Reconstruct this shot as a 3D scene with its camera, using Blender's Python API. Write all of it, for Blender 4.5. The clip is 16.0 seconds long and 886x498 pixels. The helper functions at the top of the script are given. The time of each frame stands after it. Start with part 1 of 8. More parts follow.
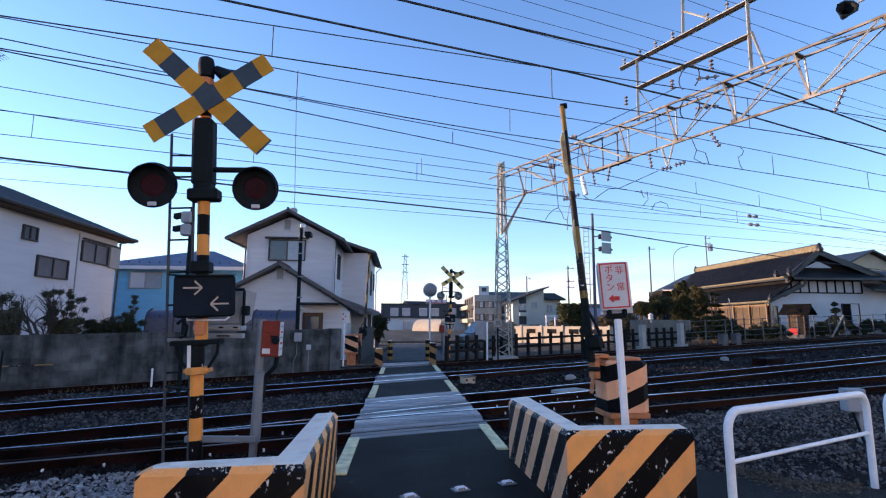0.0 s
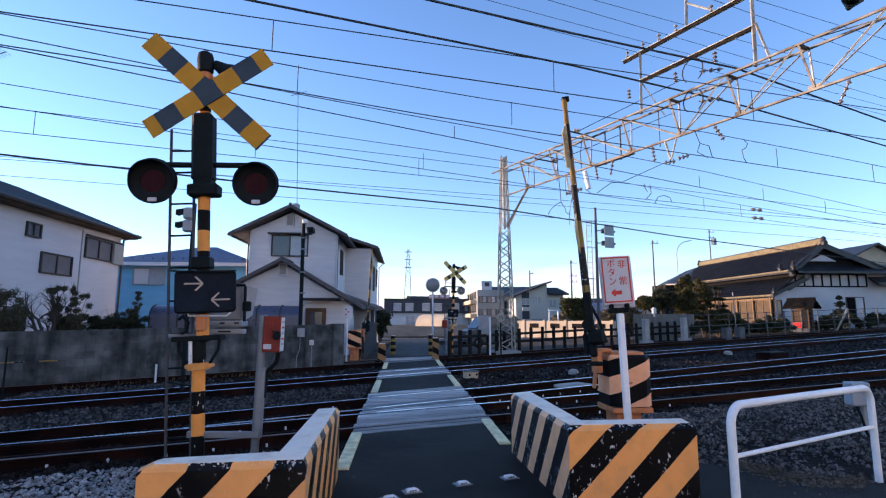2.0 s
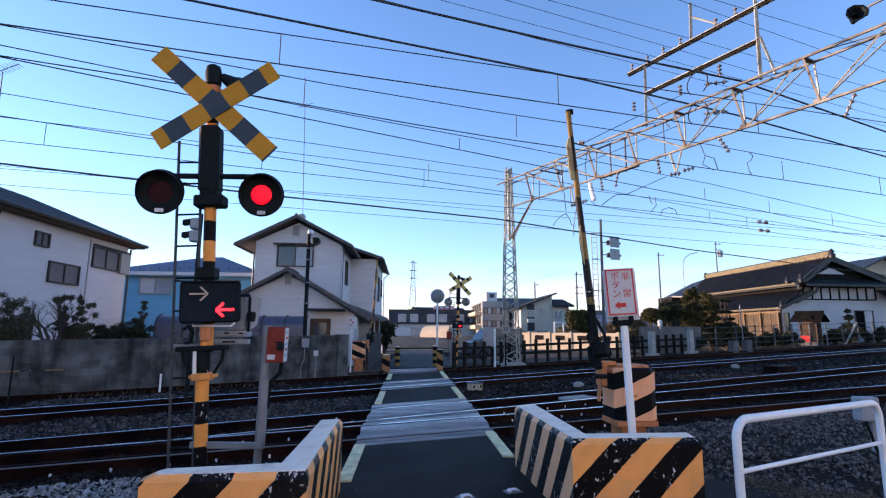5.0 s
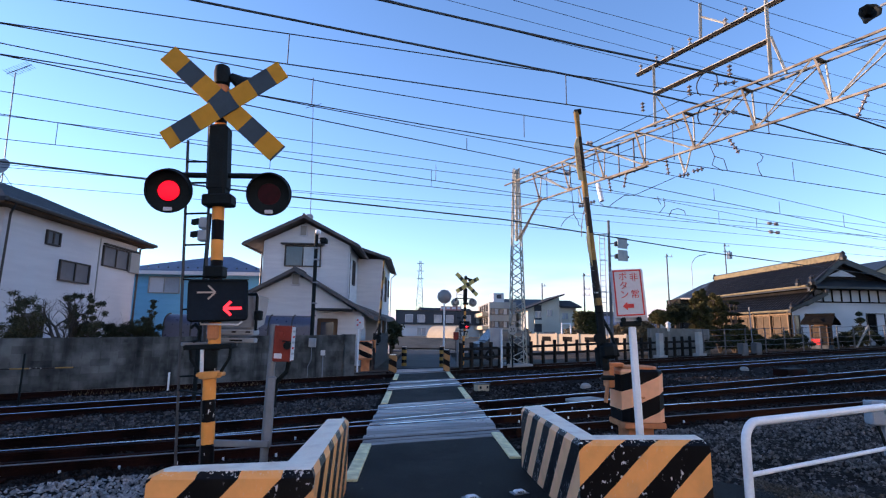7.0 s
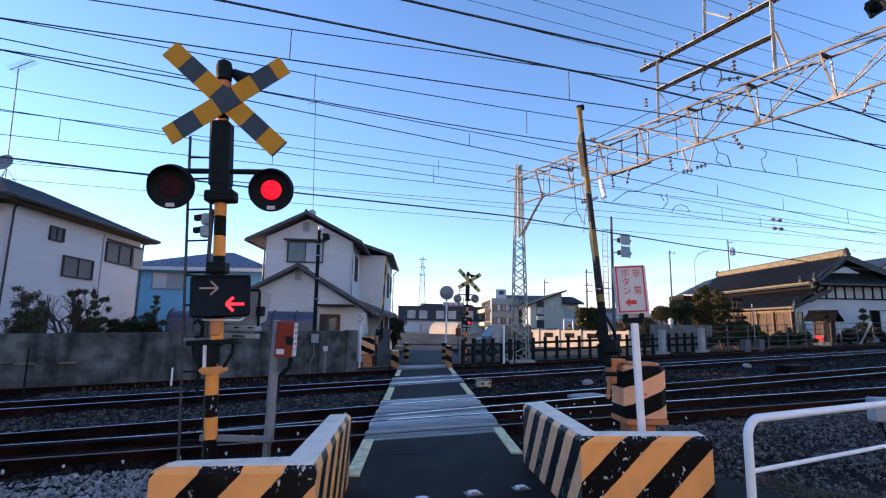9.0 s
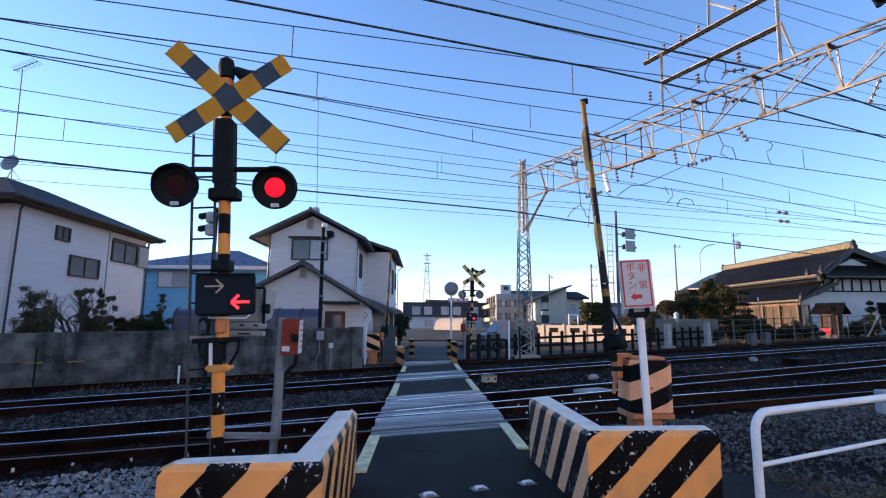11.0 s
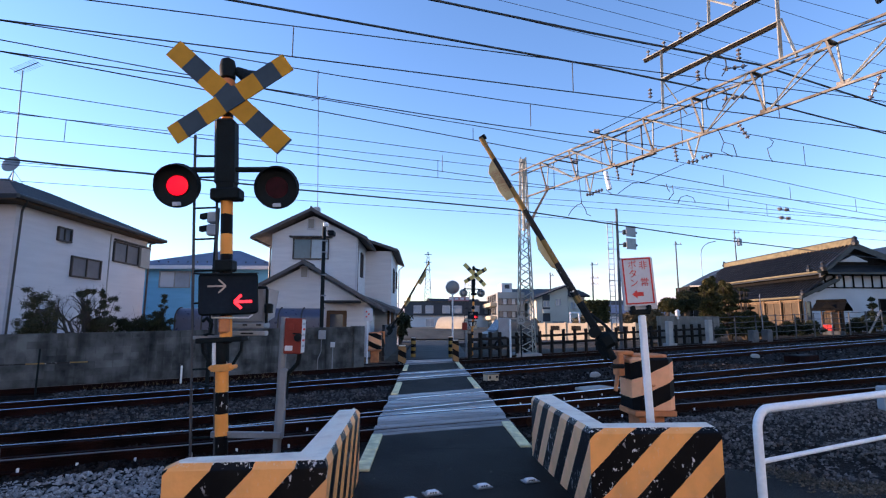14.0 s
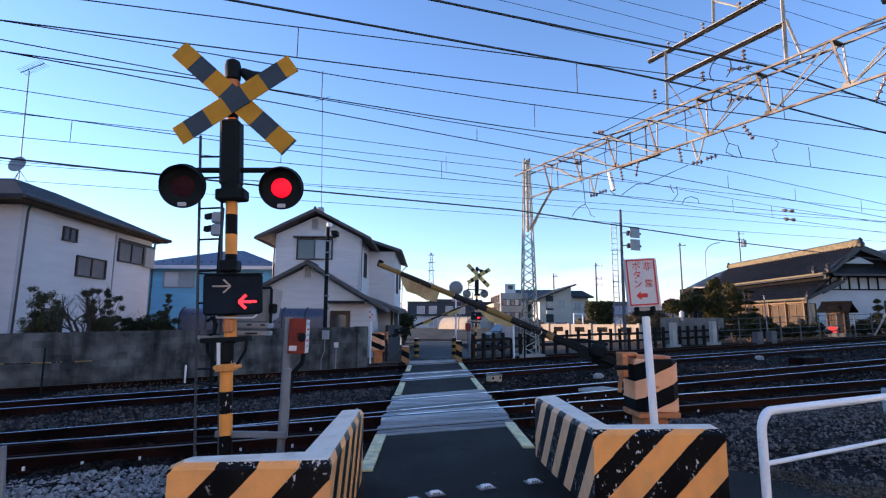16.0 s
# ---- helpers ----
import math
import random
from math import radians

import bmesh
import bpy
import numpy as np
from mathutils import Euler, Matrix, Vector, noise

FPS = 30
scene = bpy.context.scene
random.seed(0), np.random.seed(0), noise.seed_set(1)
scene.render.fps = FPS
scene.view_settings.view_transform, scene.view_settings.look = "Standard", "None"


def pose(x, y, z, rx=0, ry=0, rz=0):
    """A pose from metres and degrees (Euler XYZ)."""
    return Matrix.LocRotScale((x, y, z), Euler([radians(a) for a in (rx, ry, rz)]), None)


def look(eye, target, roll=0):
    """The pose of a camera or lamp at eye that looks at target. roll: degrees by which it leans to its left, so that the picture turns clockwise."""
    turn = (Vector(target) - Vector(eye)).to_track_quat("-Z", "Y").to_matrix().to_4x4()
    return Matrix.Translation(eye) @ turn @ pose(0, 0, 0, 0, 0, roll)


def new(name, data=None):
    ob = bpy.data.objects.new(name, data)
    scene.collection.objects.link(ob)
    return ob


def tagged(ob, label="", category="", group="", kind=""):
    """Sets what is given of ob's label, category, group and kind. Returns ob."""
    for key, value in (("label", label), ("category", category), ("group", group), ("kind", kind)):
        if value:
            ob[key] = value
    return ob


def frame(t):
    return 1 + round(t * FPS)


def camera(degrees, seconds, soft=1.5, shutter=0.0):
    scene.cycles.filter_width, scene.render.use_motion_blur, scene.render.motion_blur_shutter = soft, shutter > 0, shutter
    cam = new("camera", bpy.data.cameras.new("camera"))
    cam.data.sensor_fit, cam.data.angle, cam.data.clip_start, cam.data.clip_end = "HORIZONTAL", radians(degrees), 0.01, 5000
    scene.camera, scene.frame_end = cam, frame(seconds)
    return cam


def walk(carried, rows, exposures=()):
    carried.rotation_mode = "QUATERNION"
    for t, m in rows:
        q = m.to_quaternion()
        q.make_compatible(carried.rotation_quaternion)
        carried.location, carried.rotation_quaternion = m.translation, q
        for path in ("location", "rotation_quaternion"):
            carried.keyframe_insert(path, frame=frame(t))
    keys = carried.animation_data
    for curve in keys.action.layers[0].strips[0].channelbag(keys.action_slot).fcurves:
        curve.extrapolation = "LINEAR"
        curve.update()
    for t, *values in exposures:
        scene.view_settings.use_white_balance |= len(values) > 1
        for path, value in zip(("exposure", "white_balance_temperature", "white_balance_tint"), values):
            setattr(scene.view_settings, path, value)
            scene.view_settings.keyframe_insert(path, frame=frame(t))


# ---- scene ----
cam = camera(81.0, 16.0, soft=1.2)
PATH = [
    (0, (-0.006, -0.014, 1.595), (0.15, 1.959, 1.886), 0.3),
    (0.5, (-0.004, -0.011, 1.595), (0.149, 1.963, 1.874), 0.1),
    (1, (-0.003, -0.008, 1.597), (0.147, 1.968, 1.868), 0.1),
    (1.5, (0.004, -0.001, 1.596), (0.152, 1.975, 1.867), 0.0),
    (2, (0.013, 0.006, 1.595), (0.158, 1.982, 1.867), 0.1),
    (2.5, (0.013, 0.013, 1.594), (0.159, 1.988, 1.87), 0.2),
    (3, (0.009, 0.001, 1.595), (0.161, 1.974, 1.881), 0.2),
    (3.5, (0.021, -0.011, 1.595), (0.177, 1.96, 1.898), 0.1),
    (4, (0.022, -0.017, 1.598), (0.171, 1.953, 1.91), 0.2),
    (6.5, (0.03, 0.002, 1.595), (0.128, 1.975, 1.91), 0.7),
    (7, (0.028, 0.0, 1.591), (0.125, 1.973, 1.907), 0.8),
    (7.5, (0.03, -0.003, 1.594), (0.127, 1.97, 1.908), 0.9),
    (8, (0.032, -0.002, 1.591), (0.129, 1.972, 1.901), 0.9),
    (8.5, (0.032, 0.005, 1.588), (0.125, 1.98, 1.894), 0.9),
    (9, (0.031, 0.004, 1.591), (0.119, 1.979, 1.892), 0.9),
    (11.5, (0.03, 0.015, 1.591), (0.098, 1.994, 1.874), 0.3),
    (12, (0.029, 0.016, 1.589), (0.092, 1.996, 1.869), 0.2),
    (12.5, (0.026, 0.02, 1.587), (0.087, 2.0, 1.863), 0.0),
    (13, (0.024, 0.005, 1.589), (0.088, 1.986, 1.862), -0.0),
    (13.5, (0.023, 0.0, 1.59), (0.092, 1.98, 1.866), 0.0),
    (14, (0.021, 0.002, 1.59), (0.09, 1.981, 1.871), 0.1),
    (14.5, (0.021, 0.001, 1.591), (0.086, 1.979, 1.876), 0.2),
    (15, (0.017, 0.003, 1.591), (0.08, 1.981, 1.877), 0.2),
    (15.5, (0.019, -0.001, 1.59), (0.078, 1.977, 1.875), 0.3),
    (16, (0.016, -0.005, 1.591), (0.072, 1.974, 1.874), 0.3),
]
walk(cam, [(t, look(eye, target, roll)) for t, eye, target, roll in PATH], [(0.0, 1.58, 5900, 27), (16.0, 1.58, 5900, 27)])

# ---- light ----
world = bpy.data.worlds.new("evening_sky")
world.use_nodes = True
scene.world = world
wn, wl = world.node_tree.nodes, world.node_tree.links
SUN_ELEV, SUN_ROT = 7.0, -73.0
sky = wn.new("ShaderNodeTexSky")
sky.sky_type = "NISHITA"
sky.sun_disc = False
sky.sun_elevation, sky.sun_rotation = radians(SUN_ELEV), radians(SUN_ROT)
sky.altitude, sky.air_density, sky.dust_density, sky.ozone_density = 50, 1.0, 0.07, 2.75
wn["Background"].inputs["Strength"].default_value = 0.15
# low pink evening clouds near the horizon
sky_co = wn.new("ShaderNodeTexCoord")
sky_xyz = wn.new("ShaderNodeSeparateXYZ")
wl.new(sky_co.outputs["Generated"], sky_xyz.inputs[0])
low = wn.new("ShaderNodeMapRange")
low.interpolation_type = "SMOOTHSTEP"
low.inputs[1].default_value, low.inputs[2].default_value, low.inputs[3].default_value, low.inputs[4].default_value = 0.03, 0.15, 1.0, 0.0
wl.new(sky_xyz.outputs[2], low.inputs[0])
sky_map = wn.new("ShaderNodeMapping")
sky_map.inputs["Scale"].default_value = (3.2, 3.2, 16)
wl.new(sky_co.outputs["Generated"], sky_map.inputs[0])
puff = wn.new("ShaderNodeTexNoise")
puff.inputs["Scale"].default_value, puff.inputs["Detail"].default_value = 1.6, 6
wl.new(sky_map.outputs[0], puff.inputs["Vector"])
puff_r = wn.new("ShaderNodeMapRange")
puff_r.inputs[1].default_value, puff_r.inputs[2].default_value = 0.40, 0.62
wl.new(puff.outputs[0], puff_r.inputs[0])
cover = wn.new("ShaderNodeMath")
cover.operation = "MULTIPLY"
wl.new(low.outputs[0], cover.inputs[0])
wl.new(puff_r.outputs[0], cover.inputs[1])
cloud = wn.new("ShaderNodeMix")
cloud.data_type = "RGBA"
wl.new(cover.outputs[0], cloud.inputs[0])
wl.new(sky.outputs[0], cloud.inputs[6])
cloud.inputs[7].default_value = (2.7, 2.2, 2.2, 1)
wl.new(cloud.outputs[2], wn["Background"].inputs["Color"])
sun_data = bpy.data.lights.new("sun", "SUN")
sun_data.energy, sun_data.angle, sun_data.color = 3.2, radians(0.6), (1.0, 0.72, 0.46)
sun = new("sun", sun_data)
SUN_WAY = Vector((math.sin(radians(SUN_ROT)) * math.cos(radians(SUN_ELEV)), math.cos(radians(SUN_ROT)) * math.cos(radians(SUN_ELEV)), math.sin(radians(SUN_ELEV))))
sun.matrix_world = look(SUN_WAY * 50, (0, 0, 0))


# ---- materials ----
def mixed(nt, fac, a, b):
    m = nt.nodes.new("ShaderNodeMix")
    m.data_type = "RGBA"
    for sock, v in ((m.inputs[0], fac), (m.inputs[6], a), (m.inputs[7], b)):
        if isinstance(v, (tuple, float, int)):
            sock.default_value = (*v, 1) if isinstance(v, tuple) else v
        else:
            nt.links.new(v, sock)
    return m.outputs[2]


def math_node(nt, op, a, b=0.0):
    m = nt.nodes.new("ShaderNodeMath")
    m.operation = op
    for sock, v in zip(m.inputs, (a, b)):
        if isinstance(v, (float, int)):
            sock.default_value = v
        else:
            nt.links.new(v, sock)
    return m.outputs[0]


def noise_node(nt, co, scale, detail=4.0, lo=0.35, hi=0.65, stretch=(1, 1, 1)):
    mp = nt.nodes.new("ShaderNodeMapping")
    mp.inputs["Scale"].default_value = stretch
    nt.links.new(co, mp.inputs[0])
    n = nt.nodes.new("ShaderNodeTexNoise")
    n.inputs["Scale"].default_value, n.inputs["Detail"].default_value = scale, detail
    nt.links.new(mp.outputs[0], n.inputs["Vector"])
    r = nt.nodes.new("ShaderNodeMapRange")
    r.inputs[1].default_value, r.inputs[2].default_value = lo, hi
    nt.links.new(n.outputs[0], r.inputs[0])
    return r.outputs[0]


def surf(name, base, other, scale=3.0, grain=60.0, rough=0.7, metal=0.0, bump=0.3, stretch=(1, 1, 1), vary=0.0, depth=0.01, rough2=None, stain=None, laid=False, gloss=None):
    """Two scales of noise between two colours, with relief; vary: brightness by piece; stain: a third colour in streaks down the face."""
    m = bpy.data.materials.new(name)
    m.use_nodes = True
    nt = m.node_tree
    bs = nt.nodes["Principled BSDF"]
    co = nt.nodes.new("ShaderNodeNewGeometry").outputs["Position"] if laid else nt.nodes.new("ShaderNodeTexCoord").outputs["Object"]
    big = noise_node(nt, co, scale, 5, stretch=stretch)
    fine = noise_node(nt, co, grain, 3, 0.25, 0.75, stretch)
    col = mixed(nt, big, base, other)
    dark = tuple(c * 0.72 for c in base)
    col = mixed(nt, math_node(nt, "MULTIPLY", fine, 0.45), col, dark)
    if stain:
        streak = noise_node(nt, co, scale * 1.3, 5, 0.48, 0.7, (1, 1, 0.12))
        col = mixed(nt, math_node(nt, "MULTIPLY", streak, 0.8), col, stain)
    if vary:
        info = nt.nodes.new("ShaderNodeObjectInfo")
        isl = nt.nodes.new("ShaderNodeNewGeometry")
        both = math_node(nt, "FRACT", math_node(nt, "ADD", info.outputs["Random"], isl.outputs["Random Per Island"]))
        hsv = nt.nodes.new("ShaderNodeHueSaturation")
        nt.links.new(math_node(nt, "ADD", math_node(nt, "MULTIPLY", both, 2 * vary), 1 - vary), hsv.inputs["Value"])
        nt.links.new(col, hsv.inputs["Color"])
        col = hsv.outputs[0]
    nt.links.new(col, bs.inputs["Base Color"])
    r = math_node(nt, "ADD", math_node(nt, "MULTIPLY", fine, (rough2 - rough) if rough2 else 0.12), rough)
    nt.links.new(r, bs.inputs["Roughness"])
    bs.inputs["Metallic"].default_value = metal
    bs.inputs["Specular IOR Level"].default_value = gloss if gloss is not None else 0.5 if rough < 0.55 else 0.16
    if bump:
        b = nt.nodes.new("ShaderNodeBump")
        b.inputs["Strength"].default_value, b.inputs["Distance"].default_value = bump, depth
        nt.links.new(math_node(nt, "ADD", fine, math_node(nt, "MULTIPLY", big, 0.5)), b.inputs["Height"])
        nt.links.new(b.outputs[0], bs.inputs["Normal"])
    return m


def striped(name, one, two, way, period, offset=0.0, duty=0.5, chips=0.0, rough=0.55, chip=(0.80, 0.79, 0.77), rim=0.0, gloss=0.12):
    """Painted bands across the direction way, with flaked spots and grime."""
    m = bpy.data.materials.new(name)
    m.use_nodes = True
    nt = m.node_tree
    bs = nt.nodes["Principled BSDF"]
    co = nt.nodes.new("ShaderNodeTexCoord").outputs["Object"]
    dot = nt.nodes.new("ShaderNodeVectorMath")
    dot.operation = "DOT_PRODUCT"
    nt.links.new(co, dot.inputs[0])
    dot.inputs[1].default_value = way
    wob = math_node(nt, "MULTIPLY", noise_node(nt, co, 14, 3, 0.0, 1.0), 0.012)
    at = math_node(nt, "FRACT", math_node(nt, "DIVIDE", math_node(nt, "ADD", math_node(nt, "ADD", dot.outputs["Value"], wob), offset + 50 * period), period))
    band = math_node(nt, "GREATER_THAN", at, duty)
    grime = noise_node(nt, co, 7, 6, 0.4, 0.75)
    a = mixed(nt, math_node(nt, "MULTIPLY", grime, 0.35), one, tuple(c * 0.6 for c in one))
    b = mixed(nt, math_node(nt, "MULTIPLY", grime, 0.4), two, tuple(c * 0.5 + 0.004 for c in two))
    col = mixed(nt, band, a, b)
    if chips:
        spots = noise_node(nt, co, 34, 4, 0.64 - 0.06 * chips, 0.66, (1, 1, 0.6))
        spots = math_node(nt, "MULTIPLY", spots, noise_node(nt, co, 3.5, 2, 0.47, 0.55))
        col = mixed(nt, math_node(nt, "MULTIPLY", spots, math_node(nt, "ADD", math_node(nt, "MULTIPLY", band, 0.75), 0.1)), col, chip)
    if rim:
        # paint knocked off along the top edge
        xyz = nt.nodes.new("ShaderNodeSeparateXYZ")
        nt.links.new(co, xyz.inputs[0])
        up = math_node(nt, "DIVIDE", math_node(nt, "SUBTRACT", xyz.outputs[2], rim - 0.09), 0.09)
        worn = math_node(nt, "GREATER_THAN", math_node(nt, "MULTIPLY", up, noise_node(nt, co, 55, 4, 0.25, 0.75)), 0.66)
        worn = math_node(nt, "MULTIPLY", worn, math_node(nt, "ADD", math_node(nt, "MULTIPLY", band, 0.55), 0.25))
        col = mixed(nt, worn, col, (0.85, 0.77, 0.66))
        scuff = noise_node(nt, co, 2.3, 6, 0.52, 0.7)
        col = mixed(nt, math_node(nt, "MULTIPLY", scuff, math_node(nt, "SUBTRACT", 0.26, math_node(nt, "MULTIPLY", band, 0.23))), col, (0.30, 0.24, 0.19))
    nt.links.new(col, bs.inputs["Base Color"])
    bs.inputs["Roughness"].default_value = rough
    bs.inputs["Specular IOR Level"].default_value = gloss
    bp = nt.nodes.new("ShaderNodeBump")
    bp.inputs["Strength"].default_value, bp.inputs["Distance"].default_value = 0.25, 0.005
    nt.links.new(noise_node(nt, co, 40, 4, 0.2, 0.8), bp.inputs["Height"])
    nt.links.new(bp.outputs[0], bs.inputs["Normal"])
    return m


def glowing(name, colour, strength):
    m = bpy.data.materials.new(name)
    m.use_nodes = True
    bs = m.node_tree.nodes["Principled BSDF"]
    bs.inputs["Base Color"].default_value = (*(c * 0.3 for c in colour), 1)
    bs.inputs["Emission Color"].default_value = (*colour, 1)
    bs.inputs["Emission Strength"].default_value = strength
    return m


def glassy(name, colour, rough=0.06):
    m = surf(name, colour, tuple(c * 1.3 for c in colour), 0.8, 6, rough, 0.0, 0.03)
    m.node_tree.nodes["Principled BSDF"].inputs["Specular IOR Level"].default_value = 0.9
    return m


YELLOW, BLACK = (0.88, 0.35, 0.075), (0.003, 0.003, 0.004)
M = {}
M["asphalt"] = surf("asphalt", (0.010, 0.0100, 0.0104), (0.026, 0.0255, 0.026), 1.2, 160, 0.62, bump=0.8, depth=0.008, gloss=0.10)
# paler than the near asphalt: sky sheen at grazing angle is put into this grey
M["lane"] = surf("sheen_lane_asphalt", (0.045, 0.045, 0.046), (0.085, 0.084, 0.083), 0.8, 60, 0.65, bump=0.5, gloss=0.12)
M["earth"] = surf("earth", (0.050, 0.043, 0.034), (0.095, 0.082, 0.061), 0.5, 25, 0.95, bump=0.6, depth=0.03)
M["ballast"] = surf("ballast", (0.011, 0.009, 0.008), (0.032, 0.027, 0.025), 0.9, 22, 0.9, bump=1.0, depth=0.06, gloss=0.08)
M["stone"] = surf("stone", (0.18, 0.183, 0.187), (0.38, 0.382, 0.385), 6, 60, 0.85, bump=0.4, vary=0.5)
M["clod"] = surf("dry_earth_clod", (0.070, 0.063, 0.050), (0.14, 0.125, 0.10), 6, 60, 0.95, bump=0.6, vary=0.5)
M["stone_dirty"] = surf("dirty_stone", (0.065, 0.061, 0.057), (0.19, 0.18, 0.172), 6, 60, 0.9, bump=0.4, vary=0.6)
M["stone_brown"] = surf("grey_track_stone", (0.040, 0.038, 0.038), (0.115, 0.110, 0.108), 6, 60, 0.9, bump=0.4, vary=0.55)
M["steel_rust"] = surf("rusty_rail", (0.006, 0.003, 0.003), (0.026, 0.010, 0.008), 1.5, 50, 0.85, 0.0, 0.4, gloss=0.06)
# rust whose browner patches carry the low sun on the eastern rail webs
M["steel_orange"] = surf("sun_warmed_rust_rail", (0.036, 0.0155, 0.009), (0.0045, 0.0032, 0.003), 0.35, 40, 0.85, 0.0, 0.4, gloss=0.05)
M["steel_shine"] = surf("polished_rail", (0.92, 0.92, 0.93), (0.70, 0.70, 0.71), 1.3, 30, 0.07, 1.0, 0.0, stretch=(0.3, 0.3, 1), rough2=0.12)
M["steel_worn"] = surf("worn_railhead", (0.78, 0.78, 0.79), (0.42, 0.42, 0.43), 0.5, 30, 0.09, 1.0, 0.0, stretch=(0.3, 0.3, 1), rough2=0.16)
M["steel_grey"] = surf("grey_railhead", (0.16, 0.15, 0.15), (0.09, 0.075, 0.07), 1.3, 30, 0.4, 0.9, 0.1, stretch=(0.3, 0.3, 1))
M["steel_dull"] = surf("dull_railhead", (0.05, 0.034, 0.028), (0.09, 0.07, 0.06), 1.3, 30, 0.5, 0.6, 0.1)
# ridge and eave tiles with the golden evening sun painted into their colour
M["tile_sunlit"] = surf("sunlit_ridge_tile", (0.24, 0.195, 0.11), (0.14, 0.112, 0.065), 3, 30, 0.75, bump=0.4)
M["wood_pale"] = surf("weathered_pale_timber", (0.25, 0.17, 0.10), (0.17, 0.11, 0.06), 3, 40, 0.8, bump=0.3, stretch=(1, 1, 0.2))
M["shoji"] = surf("paper_screen", (0.12, 0.085, 0.052), (0.075, 0.055, 0.036), 2, 20, 0.9, bump=0.1)
M["white_pipe"] = surf("white_pipe_paint", (0.93, 0.94, 0.95), (0.84, 0.86, 0.88), 4, 40, 0.35, 0.0, 0.08)
# olive leaf, brightened with the golden sunlight that the garden trees lack
M["foliage_gold"] = surf("sun_gold_olive_leaf", (0.042, 0.046, 0.017), (0.115, 0.098, 0.034), 1.5, 30, 0.6, bump=0.2, vary=0.55)
M["sleeper"] = surf("tarred_timber", (0.011, 0.009, 0.008), (0.030, 0.025, 0.022), 3, 40, 0.9, bump=0.6, vary=0.2, gloss=0.08)
M["plank"] = surf("weathered_plank", (0.23, 0.227, 0.222), (0.46, 0.452, 0.445), 1.6, 24, 0.6, bump=0.6, stretch=(0.3, 2, 2), vary=0.6, gloss=0.12)
M["white_paint"] = surf("worn_yellowed_paint", (0.97, 0.86, 0.50), (0.55, 0.49, 0.30), 7, 60, 0.7, bump=0.4)
# bare concrete; warm light on the coping is put into its tint
M["pale_top"] = surf("warm_lit_concrete_top", (1.0, 0.88, 0.72), (0.96, 0.80, 0.64), 5, 60, 0.6, bump=0.4, stain=(0.72, 0.58, 0.46), gloss=0.35)
M["concrete"] = surf("stained_concrete", (0.125, 0.13, 0.13), (0.04, 0.042, 0.045), 1.7, 14, 0.9, bump=0.6, stain=(0.02, 0.021, 0.022))
M["concrete_block"] = surf("mottled_concrete_block", (0.135, 0.147, 0.147), (0.026, 0.029, 0.030), 1.9, 9, 0.9, bump=0.5, vary=0.22, stain=(0.006, 0.007, 0.008), laid=True)
M["pole_dark"] = surf("dark_galvanised_pole", (0.07, 0.075, 0.085), (0.04, 0.043, 0.05), 3, 30, 0.5, 0.3, 0.2)
M["post_grey"] = surf("dull_grey_post", (0.15, 0.15, 0.15), (0.10, 0.10, 0.10), 3, 40, 0.8, bump=0.3)
M["concrete_light"] = surf("light_concrete", (0.42, 0.41, 0.38), (0.30, 0.29, 0.27), 1.5, 40, 0.9, bump=0.4)
M["black_metal"] = surf("dark_green_black_metal", (0.0045, 0.0075, 0.0085), (0.008, 0.013, 0.015), 6, 60, 0.6, 0.0, 0.15)
M["grey_metal"] = surf("galvanised_steel", (0.26, 0.28, 0.31), (0.18, 0.20, 0.22), 4, 50, 0.5, 0.4, 0.15)
M["grey_box"] = surf("grey_enamel", (0.36, 0.38, 0.40), (0.28, 0.30, 0.32), 3, 40, 0.5, 0.0, 0.1)
M["white_metal"] = surf("white_enamel", (0.86, 0.87, 0.88), (0.76, 0.78, 0.80), 4, 40, 0.35, 0.0, 0.08)
M["cream_steel"] = surf("cream_painted_steel", (0.50, 0.50, 0.44), (0.36, 0.35, 0.29), 1.5, 40, 0.55, 0.1, 0.15, stain=(0.16, 0.13, 0.10))
M["yellow"] = surf("yellow_enamel", YELLOW, (0.52, 0.24, 0.04), 6, 50, 0.5, 0.0, 0.15)
M["orange_rust"] = surf("faded_orange_paint", (0.74, 0.29, 0.12), (0.50, 0.19, 0.08), 6, 50, 0.65, 0.0, 0.3)
M["red_box"] = surf("faded_red_enamel", (0.24, 0.040, 0.027), (0.18, 0.032, 0.022), 8, 60, 0.55, 0.0, 0.15)
M["red_print"] = surf("red_print", (0.70, 0.07, 0.06), (0.6, 0.06, 0.05), 9, 60, 0.6, 0.0, 0.05)
M["sign_white"] = surf("white_sign_sheet", (0.64, 0.65, 0.68), (0.56, 0.57, 0.60), 3, 30, 0.5, 0.0, 0.05)
M["arrow_pale"] = surf("unlit_arrow", (0.50, 0.42, 0.36), (0.42, 0.36, 0.31), 9, 60, 0.5, 0.0, 0.05)
M["dark_panel"] = surf("dark_screen", (0.007, 0.014, 0.024), (0.011, 0.021, 0.034), 3, 40, 0.42, 0.0, 0.0, gloss=0.06)
M["lens_dark"] = surf("unlit_red_lens", (0.038, 0.005, 0.010), (0.022, 0.004, 0.007), 20, 90, 0.58, 0.0, 0.1)
M["lens_lit"] = glowing("lit_red_lens", (1.0, 0.0, 0.005), 0.85)
M["arrow_lit"] = glowing("lit_red_arrow", (1.0, 0.02, 0.025), 1.1)
